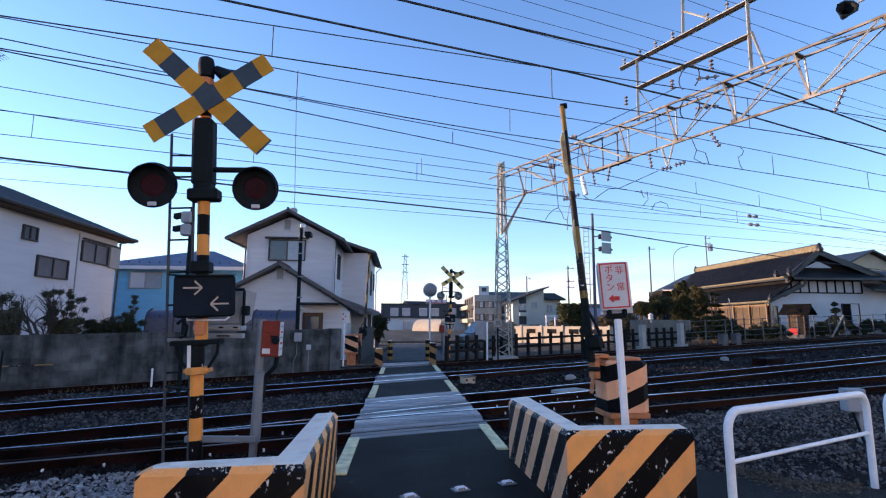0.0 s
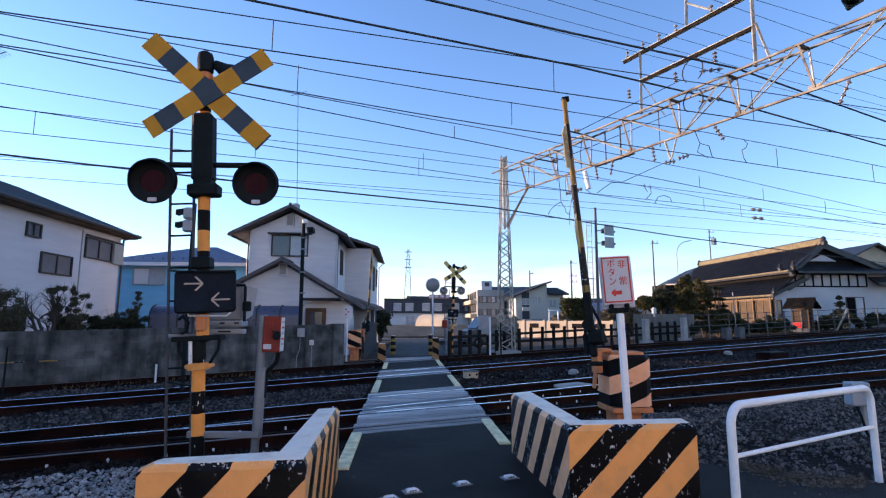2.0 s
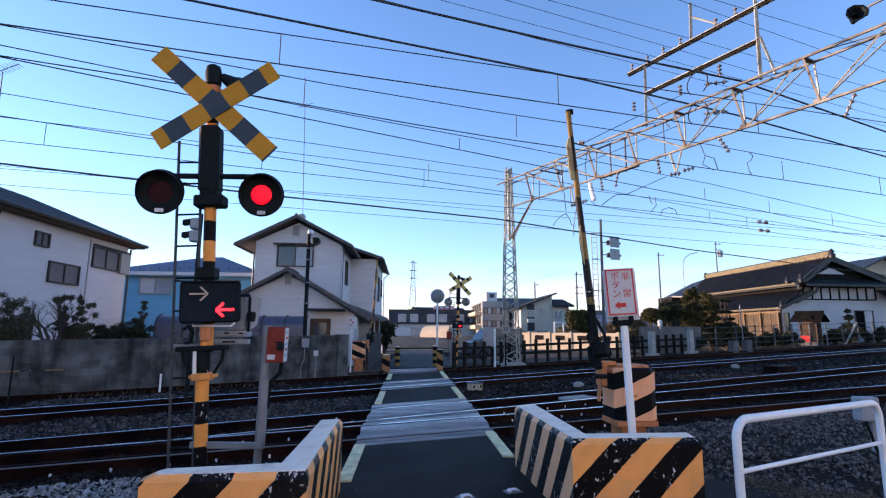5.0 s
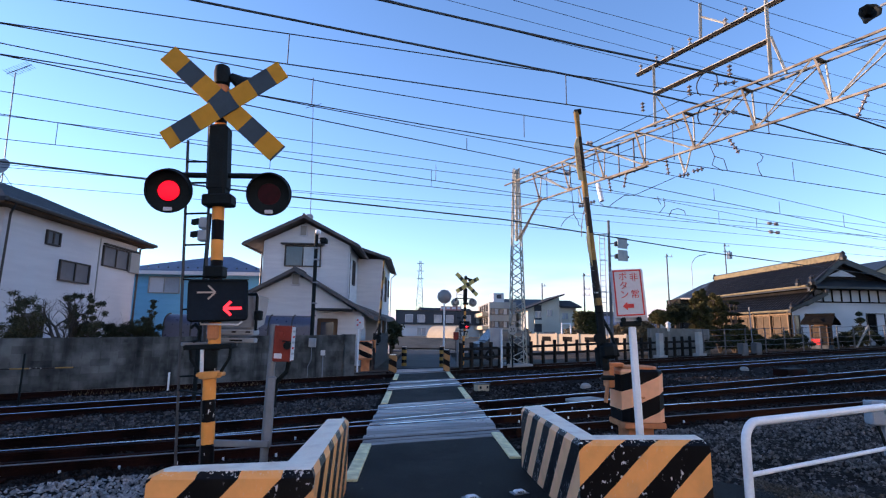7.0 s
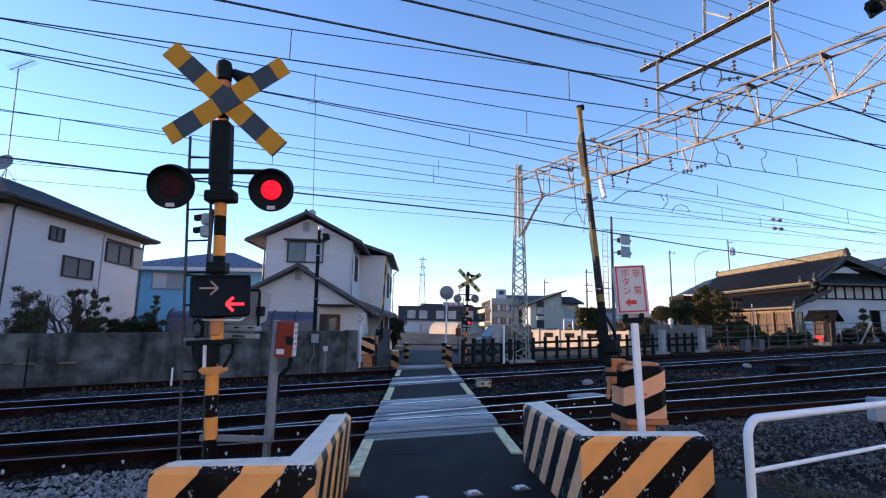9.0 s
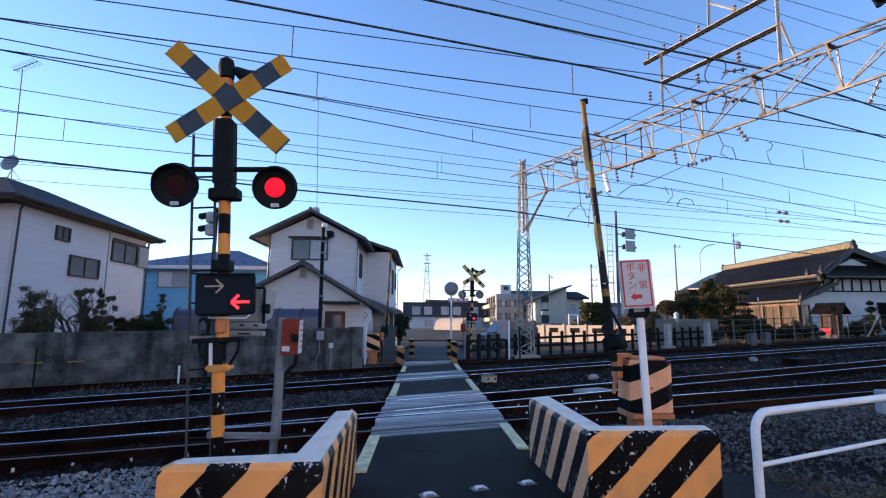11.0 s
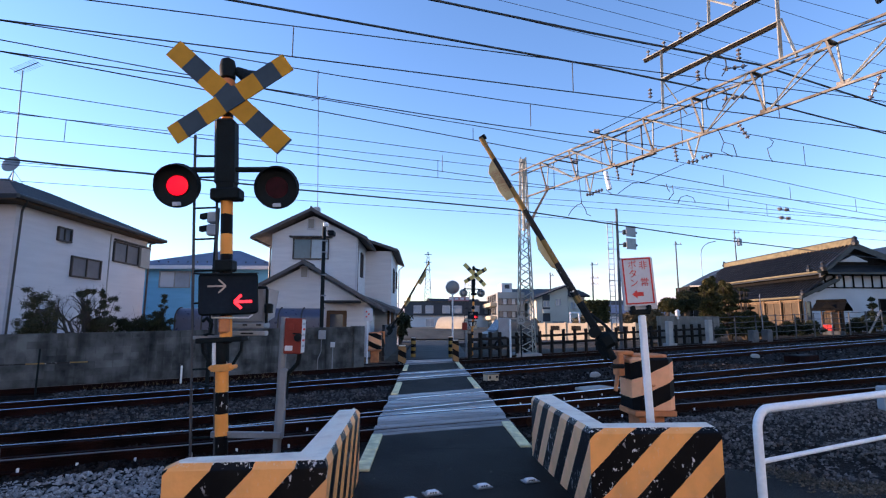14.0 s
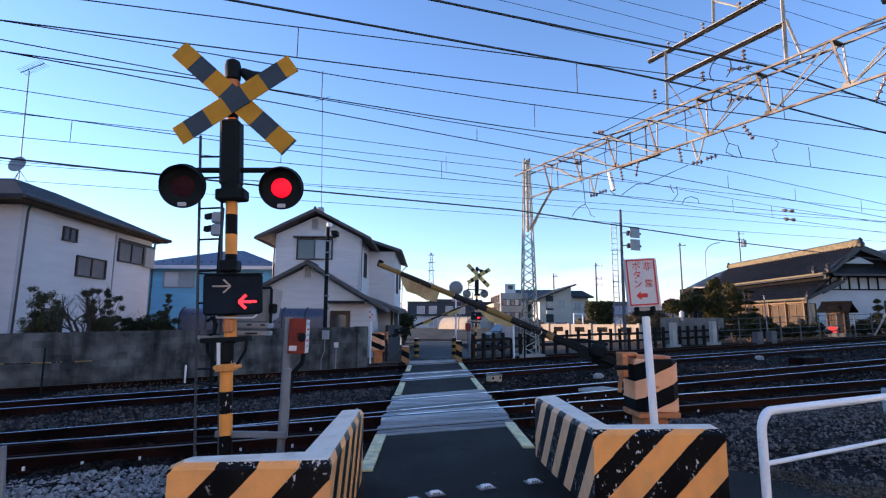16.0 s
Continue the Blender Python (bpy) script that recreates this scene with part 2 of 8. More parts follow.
M["wall_white"] = surf("white_siding", (0.72, 0.715, 0.71), (0.63, 0.625, 0.63), 0.8, 20, 0.85, bump=0.2, stretch=(1, 1, 8))
M["wall_pink"] = surf("pale_pink_siding", (0.66, 0.63, 0.635), (0.60, 0.57, 0.58), 0.8, 20, 0.85, bump=0.2, stretch=(1, 1, 8))
M["wall_blue"] = surf("blue_siding", (0.20, 0.50, 0.70), (0.17, 0.44, 0.62), 0.8, 20, 0.8, bump=0.2, stretch=(1, 1, 6))
M["wall_grey"] = surf("grey_wall", (0.37, 0.365, 0.34), (0.30, 0.295, 0.275), 0.5, 12, 0.85, bump=0.2)
M["wall_dark"] = surf("dark_wall", (0.06, 0.065, 0.075), (0.085, 0.09, 0.1), 0.5, 12, 0.8, bump=0.1)
M["wall_cream"] = surf("pale_stucco", (0.82, 0.81, 0.77), (0.76, 0.75, 0.71), 0.8, 20, 0.9, bump=0.2)
M["wall_beige"] = surf("beige_plaster", (0.60, 0.49, 0.34), (0.50, 0.41, 0.29), 0.8, 20, 0.9, bump=0.2)
M["plaster"] = surf("white_plaster", (0.62, 0.63, 0.64), (0.54, 0.55, 0.56), 0.7, 20, 0.9, bump=0.1)
M["roof_dark"] = surf("dark_slate_roof", (0.032, 0.033, 0.037), (0.055, 0.056, 0.060), 2, 30, 0.75, bump=0.4, stretch=(1, 1, 4))
M["roof_brown"] = surf("brown_grey_slate", (0.105, 0.095, 0.092), (0.15, 0.135, 0.13), 2, 30, 0.75, bump=0.4, stretch=(1, 1, 4))
M["concrete_grey"] = surf("weathered_grey_concrete", (0.22, 0.22, 0.20), (0.13, 0.13, 0.12), 1.7, 14, 0.9, bump=0.5, stain=(0.07, 0.07, 0.065))
M["roof_blue"] = surf("blue_metal_roof", (0.13, 0.165, 0.24), (0.10, 0.125, 0.18), 1.5, 30, 0.55, bump=0.2)
# near black: the shrine roof's shade is put into this colour
M["roof_black"] = surf("shade_black_shingle", (0.006, 0.006, 0.006), (0.013, 0.012, 0.011), 3, 30, 0.85, bump=0.4, gloss=0.05)
M["roof_tile"] = surf("smoked_clay_tile", (0.010, 0.010, 0.0105), (0.024, 0.0235, 0.0235), 2, 30, 0.38, bump=0.3, vary=0.45)
M["wood_brown"] = surf("brown_timber", (0.14, 0.085, 0.05), (0.09, 0.055, 0.035), 3, 40, 0.7, bump=0.3, stretch=(1, 1, 0.2))
M["wood_dark"] = surf("dark_timber", (0.016, 0.014, 0.013), (0.032, 0.028, 0.024), 3, 40, 0.85, bump=0.5, stretch=(1, 1, 0.2), vary=0.2, gloss=0.06)
M["frame_dark"] = surf("bronze_window_frame", (0.045, 0.04, 0.036), (0.06, 0.05, 0.045), 5, 40, 0.45, 0.3, 0.1)
M["glass"] = glassy("window_glass", (0.05, 0.06, 0.075))
M["curtain_glass"] = glassy("curtained_glass", (0.30, 0.33, 0.36), 0.12)
M["poly_roof"] = glassy("smoky_polycarbonate", (0.052, 0.050, 0.085), 0.25)
M["foliage"] = surf("evergreen_leaf", (0.020, 0.026, 0.013), (0.046, 0.052, 0.024), 1.5, 30, 0.6, bump=0.2, vary=0.5)
M["foliage_dull"] = surf("dull_olive_leaf", (0.040, 0.043, 0.024), (0.085, 0.083, 0.045), 1.5, 30, 0.65, bump=0.2, vary=0.5)
M["bark_grey"] = surf("grey_brown_bark", (0.055, 0.046, 0.04), (0.09, 0.078, 0.068), 6, 60, 0.9, bump=0.8, stretch=(1, 1, 0.3))
M["net_glass"] = surf("net_curtained_glass", (0.10, 0.11, 0.125), (0.15, 0.16, 0.18), 0.8, 6, 0.3, 0.0, 0.02, gloss=0.18)
M["stone_dark"] = surf("tarry_track_stone", (0.008, 0.0062, 0.0058), (0.030, 0.025, 0.023), 6, 60, 0.9, bump=0.4, vary=0.7, gloss=0.08)
M["foliage_dry"] = surf("dull_leaf", (0.11, 0.085, 0.045), (0.17, 0.13, 0.075), 1.5, 30, 0.7, bump=0.2, vary=0.4)
M["bark"] = surf("bark", (0.07, 0.055, 0.045), (0.11, 0.09, 0.07), 6, 60, 0.9, bump=0.8, stretch=(1, 1, 0.3))
M["feeder"] = surf("weathered_feeder_cable", (0.045, 0.056, 0.062), (0.065, 0.075, 0.080), 3, 20, 0.6, 0.0, 0.05)
M["wire"] = surf("wire", (0.030, 0.034, 0.042), (0.045, 0.048, 0.054), 3, 20, 0.5, 0.3, 0.05)
M["porcelain"] = surf("porcelain", (0.26, 0.24, 0.24), (0.15, 0.13, 0.13), 9, 40, 0.25, 0.0, 0.05)
M["porcelain_pale"] = surf("pale_porcelain", (0.34, 0.34, 0.35), (0.22, 0.21, 0.21), 9, 40, 0.25, 0.0, 0.05)
M["faded_print"] = surf("faded_red_print", (0.34, 0.17, 0.10), (0.42, 0.27, 0.15), 9, 60, 0.7, 0.0, 0.05)
M["plaster_warm"] = surf("warm_white_plaster", (0.60, 0.585, 0.50), (0.53, 0.515, 0.44), 0.7, 20, 0.9, bump=0.1)
M["banner"] = surf("faded_yellow_cloth", (0.56, 0.46, 0.24), (0.42, 0.33, 0.16), 5, 40, 0.8, 0.0, 0.1)
M["tyre"] = surf("tyre_rubber", (0.012, 0.012, 0.013), (0.02, 0.02, 0.02), 8, 60, 0.8)
M["yard_earth"] = surf("pale_yard_earth", (0.11, 0.096, 0.074), (0.18, 0.155, 0.118), 0.5, 25, 0.95, bump=0.6, depth=0.03)
# soil darkened for the shade that wall and trees throw on the garden edge
M["soil"] = surf("shade_dark_soil", (0.016, 0.014, 0.010), (0.034, 0.030, 0.022), 1.2, 20, 0.95, bump=0.8, depth=0.04)
# near-white steel, so that the rail clips show as painted glints
M["clip"] = surf("glint_white_clip", (0.80, 0.81, 0.83), (0.62, 0.63, 0.65), 9, 60, 0.45, 0.0, 0.1)
M["steel_weathered"] = surf("weathered_painted_steel", (0.36, 0.32, 0.26), (0.15, 0.115, 0.085), 1.8, 40, 0.65, 0.0, 0.2, stain=(0.07, 0.05, 0.035))
M["car_silver"] = surf("dark_car_paint", (0.055, 0.055, 0.057), (0.045, 0.045, 0.047), 1, 20, 0.3, 0.0, 0.02)
M["mirror_back"] = surf("mirror_back", (0.26, 0.28, 0.29), (0.20, 0.22, 0.23), 4, 30, 0.4, 0.3, 0.05)
M["sign_faded"] = surf("faded_pink_sign", (0.48, 0.22, 0.22), (0.42, 0.2, 0.2), 3, 30, 0.6)
# the blue haze of distance is mixed into the hill colour
M["haze_hill"] = surf("distant_hill", (0.16, 0.20, 0.27), (0.19, 0.23, 0.30), 0.02, 0.3, 1.0, bump=0.0)
M["pole_bands"] = striped("yellow_black_pole", YELLOW, BLACK, (0, 0, 1), 0.38, 0.16, 0.5, 0.15)
M["pole_bands_high"] = striped("yellow_black_pole_upper", YELLOW, BLACK, (0, 0, 1), 0.38, 0.055, 0.5, 0.0)
M["buck"] = striped("crossbuck_bands", (0.56, 0.275, 0.026), (0.050, 0.076, 0.100), (1, 0, 0), 0.4172, 0.3129, 0.5, 0.0, 0.6)
M["diag_right"] = striped("diagonal_hazard_worn", (1.0, 0.44, 0.13), BLACK, (0.707, -0.9, -0.707), 0.40, 0.293, 0.5, 0.45, 0.36, rim=0.69, gloss=0.16)
M["diag_pale"] = striped("diagonal_hazard_pale", (1.0, 0.55, 0.29), (0.012, 0.012, 0.015), (0.707, -0.9, -0.707), 0.40, 0.293, 0.5, 0.6, 0.4, rim=0.69, gloss=0.16)
M["diag_left"] = striped("diagonal_hazard", (1.0, 0.45, 0.14), BLACK, (0.707, 0.9, -0.707), 0.40, 0.441, 0.5, 0.55, 0.36, rim=0.69, gloss=0.16)
M["diag_drum"] = striped("drum_hazard", (0.95, 0.47, 0.25), BLACK, (-0.40, 0, 0.92), 0.40, 0.12, 0.52, 0.0)
M["arm_bands"] = striped("arm_bands", (0.26, 0.165, 0.055), (0.026, 0.024, 0.022), (1, 0, 0), 0.86, 0.24, 0.42, 0.5)
M["buck_far"] = striped("faded_crossbuck_bands", (0.60, 0.47, 0.16), (0.07, 0.065, 0.045), (1, 0, 0), 0.4172, 0.3129, 0.66, 0.0, 0.6)
M["bollard"] = striped("bollard_hazard", (0.36, 0.19, 0.075), BLACK, (0.45, 0, 0.9), 0.42, 0.0, 0.5, 0.3)
M["bollard_ring"] = striped("bollard_rings", (0.30, 0.19, 0.05), BLACK, (0, 0, 1), 0.3, 0.0, 0.5, 0.2)
M["rope_red"] = striped("grey_rope", (0.30, 0.30, 0.30), (0.20, 0.16, 0.16), (0, 0, 1), 0.2, 0.0, 0.5)


# ---- mesh tools ----
class Mesh:
    """Collects vertices and faces."""

    def __init__(self):
        self.v, self.f, self.s = [], [], 0

    def add(self, verts, faces, slot=None):
        n = len(self.v)
        self.v += [tuple(p) for p in verts]
        self.f += [(tuple(i + n for i in f), self.s if slot is None else slot) for f in faces]
        return self

    def box(self, c, size, bev=0.0, turn=None, slot=None):
        h = [s / 2 for s in size]
        c = Vector(c)
        r = turn.to_3x3() if turn is not None else Matrix.Identity(3)
        signs = [(a, b, d) for a in (-1, 1) for b in (-1, 1) for d in (-1, 1)]
        if bev <= 0:
            vs = [c + r @ Vector((a * h[0], b * h[1], d * h[2])) for a, b, d in signs]
            return self.add(vs, [(0, 1, 3, 2), (4, 6, 7, 5), (0, 4, 5, 1), (2, 3, 7, 6), (0, 2, 6, 4), (1, 5, 7, 3)], slot)
        ids, vs = {}, []
        for k in range(3):
            for sg in signs:
                ids[k, sg] = len(vs)
                vs.append(c + r @ Vector([sg[j] * (h[j] - (0 if j == k else bev)) for j in range(3)]))
        fs = []
        for k in range(3):
            i, j = (k + 1) % 3, (k + 2) % 3
            for s in (-1, 1):
                ring = []
                for a, b in ((-1, -1), (1, -1), (1, 1), (-1, 1)):
                    sg = [0, 0, 0]
                    sg[k], sg[i], sg[j] = s, a, b
                    ring.append(ids[k, tuple(sg)])
                fs.append(tuple(ring if s > 0 else ring[::-1]))
            for a in (-1, 1):
                for b in (-1, 1):
                    e = []
                    for s in (-1, 1):
                        sg = [0, 0, 0]
                        sg[k], sg[i], sg[j] = s, a, b
                        e.append(tuple(sg))
                    q = (ids[i, e[0]], ids[i, e[1]], ids[j, e[1]], ids[j, e[0]])
                    fs.append(q if a * b > 0 else q[::-1])
        for sg in signs:
            t = (ids[0, sg], ids[1, sg], ids[2, sg])
            fs.append(t if sg[0] * sg[1] * sg[2] > 0 else t[::-1])
        return self.add(vs, fs, slot)

    def tube(self, p, q, r, n=10, r2=None, slot=None, caps=True):
        p, q = Vector(p), Vector(q)
        r2 = r if r2 is None else r2
        d = q - p
        m = d.to_track_quat("Z", "Y").to_matrix()
        vs = []
        for at, rad in ((p, r), (q, r2)):
            vs += [at + m @ Vector((rad * math.cos(2 * math.pi * k / n), rad * math.sin(2 * math.pi * k / n), 0)) for k in range(n)]
        fs = [(k, (k + 1) % n, n + (k + 1) % n, n + k) for k in range(n)]
        if caps:
            fs += [tuple(range(n))[::-1], tuple(range(n, 2 * n))]
        return self.add(vs, fs, slot)

    def path(self, pts, r, n=8, slot=None):
        """A round bar bent through points."""
        pts = [Vector(p) for p in pts]
        vs, fs = [], []
        turn, last = None, None
        for i, p in enumerate(pts):
            d = (pts[min(i + 1, len(pts) - 1)] - pts[max(i - 1, 0)]).normalized()
            turn = d.to_track_quat("Z", "Y") if turn is None else last.rotation_difference(d) @ turn
            last = d
            m = turn.to_matrix()
            vs += [p + m @ Vector((r * math.cos(2 * math.pi * k / n), r * math.sin(2 * math.pi * k / n), 0)) for k in range(n)]
        for i in range(len(pts) - 1):
            fs += [(i * n + k, i * n + (k + 1) % n, (i + 1) * n + (k + 1) % n, (i + 1) * n + k) for k in range(n)]
        fs += [tuple(range(n))[::-1], tuple(range(len(vs) - n, len(vs)))]
        return self.add(vs, fs, slot)

    def lathe(self, prof, n=24, m=None, slot=None, close=True):
        """A turned shape about z through (radius, height) points."""
        m = m if m is not None else Matrix.Identity(4)
        vs = [m @ Vector((r * math.cos(2 * math.pi * k / n), r * math.sin(2 * math.pi * k / n), z)) for r, z in prof for k in range(n)]
        fs = [(i * n + k, i * n + (k + 1) % n, (i + 1) * n + (k + 1) % n, (i + 1) * n + k) for i in range(len(prof) - 1) for k in range(n)]
        if close:
            fs += [tuple(range(n))[::-1], tuple(range(len(vs) - n, len(vs)))]
        return self.add(vs, fs, slot)

    def prism(self, poly, z0, z1, inset=0.0, m=None, slot=None):
        """A polygon in plan raised from z0 to z1, its top edge chamfered by inset."""
        m = m if m is not None else Matrix.Identity(4)
        n = len(poly)
        c = Vector((sum(p[0] for p in poly) / n, sum(p[1] for p in poly) / n))
        rings = [[Vector((*p, z0)) for p in poly]]
        if inset:
            rings.append([Vector((*p, z1 - inset)) for p in poly])
            top = []
            for i in range(n):
                a, b, d = Vector(poly[i - 1]), Vector(poly[i]), Vector(poly[(i + 1) % n])
                e, f = (b - a).normalized(), (d - b).normalized()
                k = Vector((-e.y - f.y, e.x + f.x))
                top.append(Vector((*(b + k * inset / max(0.3, 1 + e.dot(f))), z1)))
            rings.append(top)
        else:
            rings.append([Vector((*p, z1)) for p in poly])
        vs = [m @ v for r in rings for v in r]
        fs = [(i * n + k, i * n + (k + 1) % n, (i + 1) * n + (k + 1) % n, (i + 1) * n + k) for i in range(len(rings) - 1) for k in range(n)]
        fs += [tuple(range(n))[::-1], tuple(range(len(vs) - n, len(vs)))]
        return self.add(vs, fs, slot)

    def slab(self, pts, thick, slot=None):
        """A sheet through four or more points, thickened downwards along z."""
        n = len(pts)
        vs = [Vector(p) for p in pts] + [Vector(p) - Vector((0, 0, thick)) for p in pts]
        fs = [tuple(range(n)), tuple(range(n, 2 * n))[::-1]]
        fs += [(k + n, (k + 1) % n + n, (k + 1) % n, k) for k in range(n)]
        return self.add(vs, fs, slot)

    def data(self, name, mats, smooth=False, mend=True):
        me = bpy.data.meshes.new(name)
        me.from_pydata(self.v, [], [f for f, _ in self.f])
        for m in mats if isinstance(mats, (list, tuple)) else [mats]:
            me.materials.append(m)
        me.polygons.foreach_set("material_index", [s for _, s in self.f])
        if mend and len(self.f) < 60000:
            bm = bmesh.new()
            bm.from_mesh(me)
            bmesh.ops.recalc_face_normals(bm, faces=bm.faces)
            bm.to_mesh(me)
            bm.free()
        if smooth:
            me.shade_smooth()
            me.set_sharp_from_angle(angle=radians(35))
        me.update()
        return me


def thing(name, m, label, category, group="", kind=""):
    e = new(name)
    e.empty_display_size = 0.2
    e.matrix_basis = m
    return tagged(e, label, category, group, kind)


def part(name, mesh, mats, parent, label="", m=None, smooth=False):
    ob = new(name, mesh.data(name, mats, smooth) if isinstance(mesh, Mesh) else mesh)
    ob.parent = parent
    if m is not None:
        ob.matrix_basis = m
    return tagged(ob, label)


def solo(name, mesh, mats, label, category, group="", kind="", m=None, smooth=False):
    ob = new(name, mesh.data(name, mats, smooth))
    if m is not None:
        ob.matrix_basis = m
    return tagged(ob, label, category, group, kind)


def writing(body, size, mat, depth=0.001):
    """Letters as a mesh in the x-z plane, facing -y, centred."""
    cu = bpy.data.curves.new("letters", "FONT")
    cu.body, cu.size, cu.extrude, cu.align_x, cu.align_y = body, size, depth, "CENTER", "CENTER"
    ob = new("letters", cu)
    me = bpy.data.meshes.new_from_object(ob.evaluated_get(bpy.context.evaluated_depsgraph_get()))
    bpy.data.objects.remove(ob)
    bpy.data.curves.remove(cu)
    me.transform(Matrix.Rotation(radians(90), 4, "X"))
    me.materials.clear()
    me.materials.append(mat)
    return me


def leaves(mesh, rng, centre, radii, count, size, shell=0.55):
    """Small leaf blades strewn through an uneven crown."""
    n0 = len(mesh.v)
    for _ in range(count):
        d = Vector((rng.gauss(0, 1), rng.gauss(0, 1), rng.gauss(0, 1))).normalized()
        k = shell + (1 - shell) * rng.random()
        k *= 0.82 + 0.36 * noise.noise(d * 2.1 + Vector(centre))
        p = Vector(centre) + Vector((d.x * radii[0], d.y * radii[1], d.z * radii[2])) * k
        u = Vector((rng.gauss(0, 1), rng.gauss(0, 1), rng.gauss(0, 0.6))).normalized()
        w = u.cross(Vector((rng.gauss(0, 1), rng.gauss(0, 1), rng.gauss(0, 1)))).normalized()
        s = size * (0.6 + 0.8 * rng.random())
        mesh.add([p - u * s, p + w * s * 0.45, p + u * s, p - w * s * 0.45], [(0, 1, 2, 3)])
    return n0


# ---- ground, tracks and crossing ----
# each rail: y at x = 0, slope west of the bend, slope east of it; two rails a track
RAILS = {"A": (8.42, 9.62, 0.40, 0.432, 0.223), "B": (10.2, 11.55, 0.59, 0.597, 0.362), "C": (15.75, 17.07, 0.735, 0.735, 0.385), "D": (21.0, 22.35, 0.80, 0.80, 0.34)}
ROAD_L, ROAD_R, BEND = -0.71, 1.41, 5.0


def climb(x, y=0.0):
    """The ground climbs gently to the east of the crossing and levels out further on."""
    return 0.034 * min(max(0.0, x - BEND), 35.0) * min(1.0, max(0.0, (95 - y) / 35))


def rail_y(a, s, s2, x):
    return a + s * min(x, BEND) + s2 * max(0.0, x - BEND)


g = Mesh()
GX = [-1500, -300, 0, BEND] + [BEND + 5 * k for k in range(1, 8)] + [60, 300, 1500]
GY = [-300, -20] + [10 * k for k in range(13)] + [400, 2600]
g.v = [(x, y, -0.3 + climb(x, y)) for x in GX for y in GY]
g.f = [((i * len(GY) + j, (i + 1) * len(GY) + j, (i + 1) * len(GY) + j + 1, i * len(GY) + j + 1), 0) for i in range(len(GX) - 1) for j in range(len(GY) - 1)]
solo("ground", g, M["earth"], "bare brown earth reaching the horizon", "ground", kind="structure")


def bed_height(x, y):
    return climb(x, y) - 0.16 + 0.05 * noise.noise((x * 0.9, y * 0.9, 0)) + 0.025 * noise.noise((x * 3.1, y * 3.1, 4))


g = Mesh()
NX, NY = 170, 60
for i in range(NX + 1):
    x = -24 + 110 * (i / NX) ** 1.5
    lo, hi = max(2.6 + 0.40 * x, -6) if x < 0 else 2.6 + 0.36 * min(x, 12) + 0.2 * max(0, x - 12), rail_y(25.0, 0.82, 0.345, x)
    hi = max(hi, lo + 0.5)
    for j in range(NY + 1):
        y = lo + (hi - lo) * (j / NY) ** 1.25
        edge = min(1, (NY - j) / 3, j / 2)
        g.v.append((x, y, climb(x, y) + (bed_height(x, y) - climb(x, y)) * edge - 0.28 * (1 - edge)))
g.f = [((i * (NY + 1) + j, (i + 1) * (NY + 1) + j, (i + 1) * (NY + 1) + j + 1, i * (NY + 1) + j + 1), 0) for i in range(NX) for j in range(NY)]
solo("ballast_bed", g, M["ballast"], "brownish grey ballast bed under the tracks", "ballast", kind="structure", smooth=True)

# loose stones over the ballast nearest the crossing
rng = random.Random(3)
st, st2, st3, st4 = Mesh(), Mesh(), Mesh(), Mesh()
OCT = [(1, 0, 0), (-1, 0, 0), (0, 1, 0), (0, -1, 0), (0, 0, 1), (0, 0, -1)]
OCTF = [(0, 2, 4), (2, 1, 4), (1, 3, 4), (3, 0, 4), (2, 0, 5), (1, 2, 5), (3, 1, 5), (0, 3, 5)]


def stone(x, y, size):
    z = bed_height(x, y) + size * 0.25
    e = Euler((rng.random() * 6, rng.random() * 6, rng.random() * 6)).to_matrix()
    k = [size * (0.55 + 0.7 * rng.random()) for _ in range(6)]
    far_in = y > rail_y(8.0, 0.4, 0.22, x)
    oily = any(rail_y(a1, s1, s3, x) - 0.42 < y < rail_y(a2, s2, s3, x) + 0.42 for a1, a2, s1, s2, s3 in RAILS.values())
    ((st4 if oily or (x > 1.4 and rng.random() < 0.72) else st2) if far_in else st3 if x > 1.4 else st).add([Vector((x, y, z)) + e @ (Vector(o) * k[n]) for n, o in enumerate(OCT)], OCTF)


for x0, x1, y0, y1, count, size in ((-6.5, -0.9, 3.3, 8.3, 19000, 0.025), (1.6, 9.0, 4.6, 10.5, 11000, 0.025), (-9, -0.9, 8, 15, 9000, 0.032), (1.5, 14, 9, 18, 11000, 0.034), (-9, 26, 15, 33, 9000, 0.045)):
    for _ in range(count):
        x, y = x0 + (x1 - x0) * rng.random(), y0 + (y1 - y0) * rng.random()
        if ROAD_L - 0.05 < x < ROAD_R + 0.05 or y > rail_y(24, 0.8, 0.34, x) or y < 2.9 + 0.40 * x:
            continue
        if y < 5.6 and 1.2 < x < 4.3 or (x > 4.2 and y < 5.35) or (-1.8 < x and y < 5.5 and x < 0):
            continue
        stone(x, y, size * (0.6 + 0.8 * rng.random()))
solo("ballast_stones", st, M["stone"], "loose grey crushed stones beside the tracks", "stones", kind="stuff")
solo("apron_stones", st3, M["stone_dirty"], "dirty small stones beside the asphalt apron", "stones", kind="stuff")
solo("tarry_stones", st4, M["stone_dark"], "dark tarry stones between the rails", "stones", kind="stuff")
solo("track_stones", st2, M["stone_brown"], "grey crushed stones between the tracks", "stones", kind="stuff")

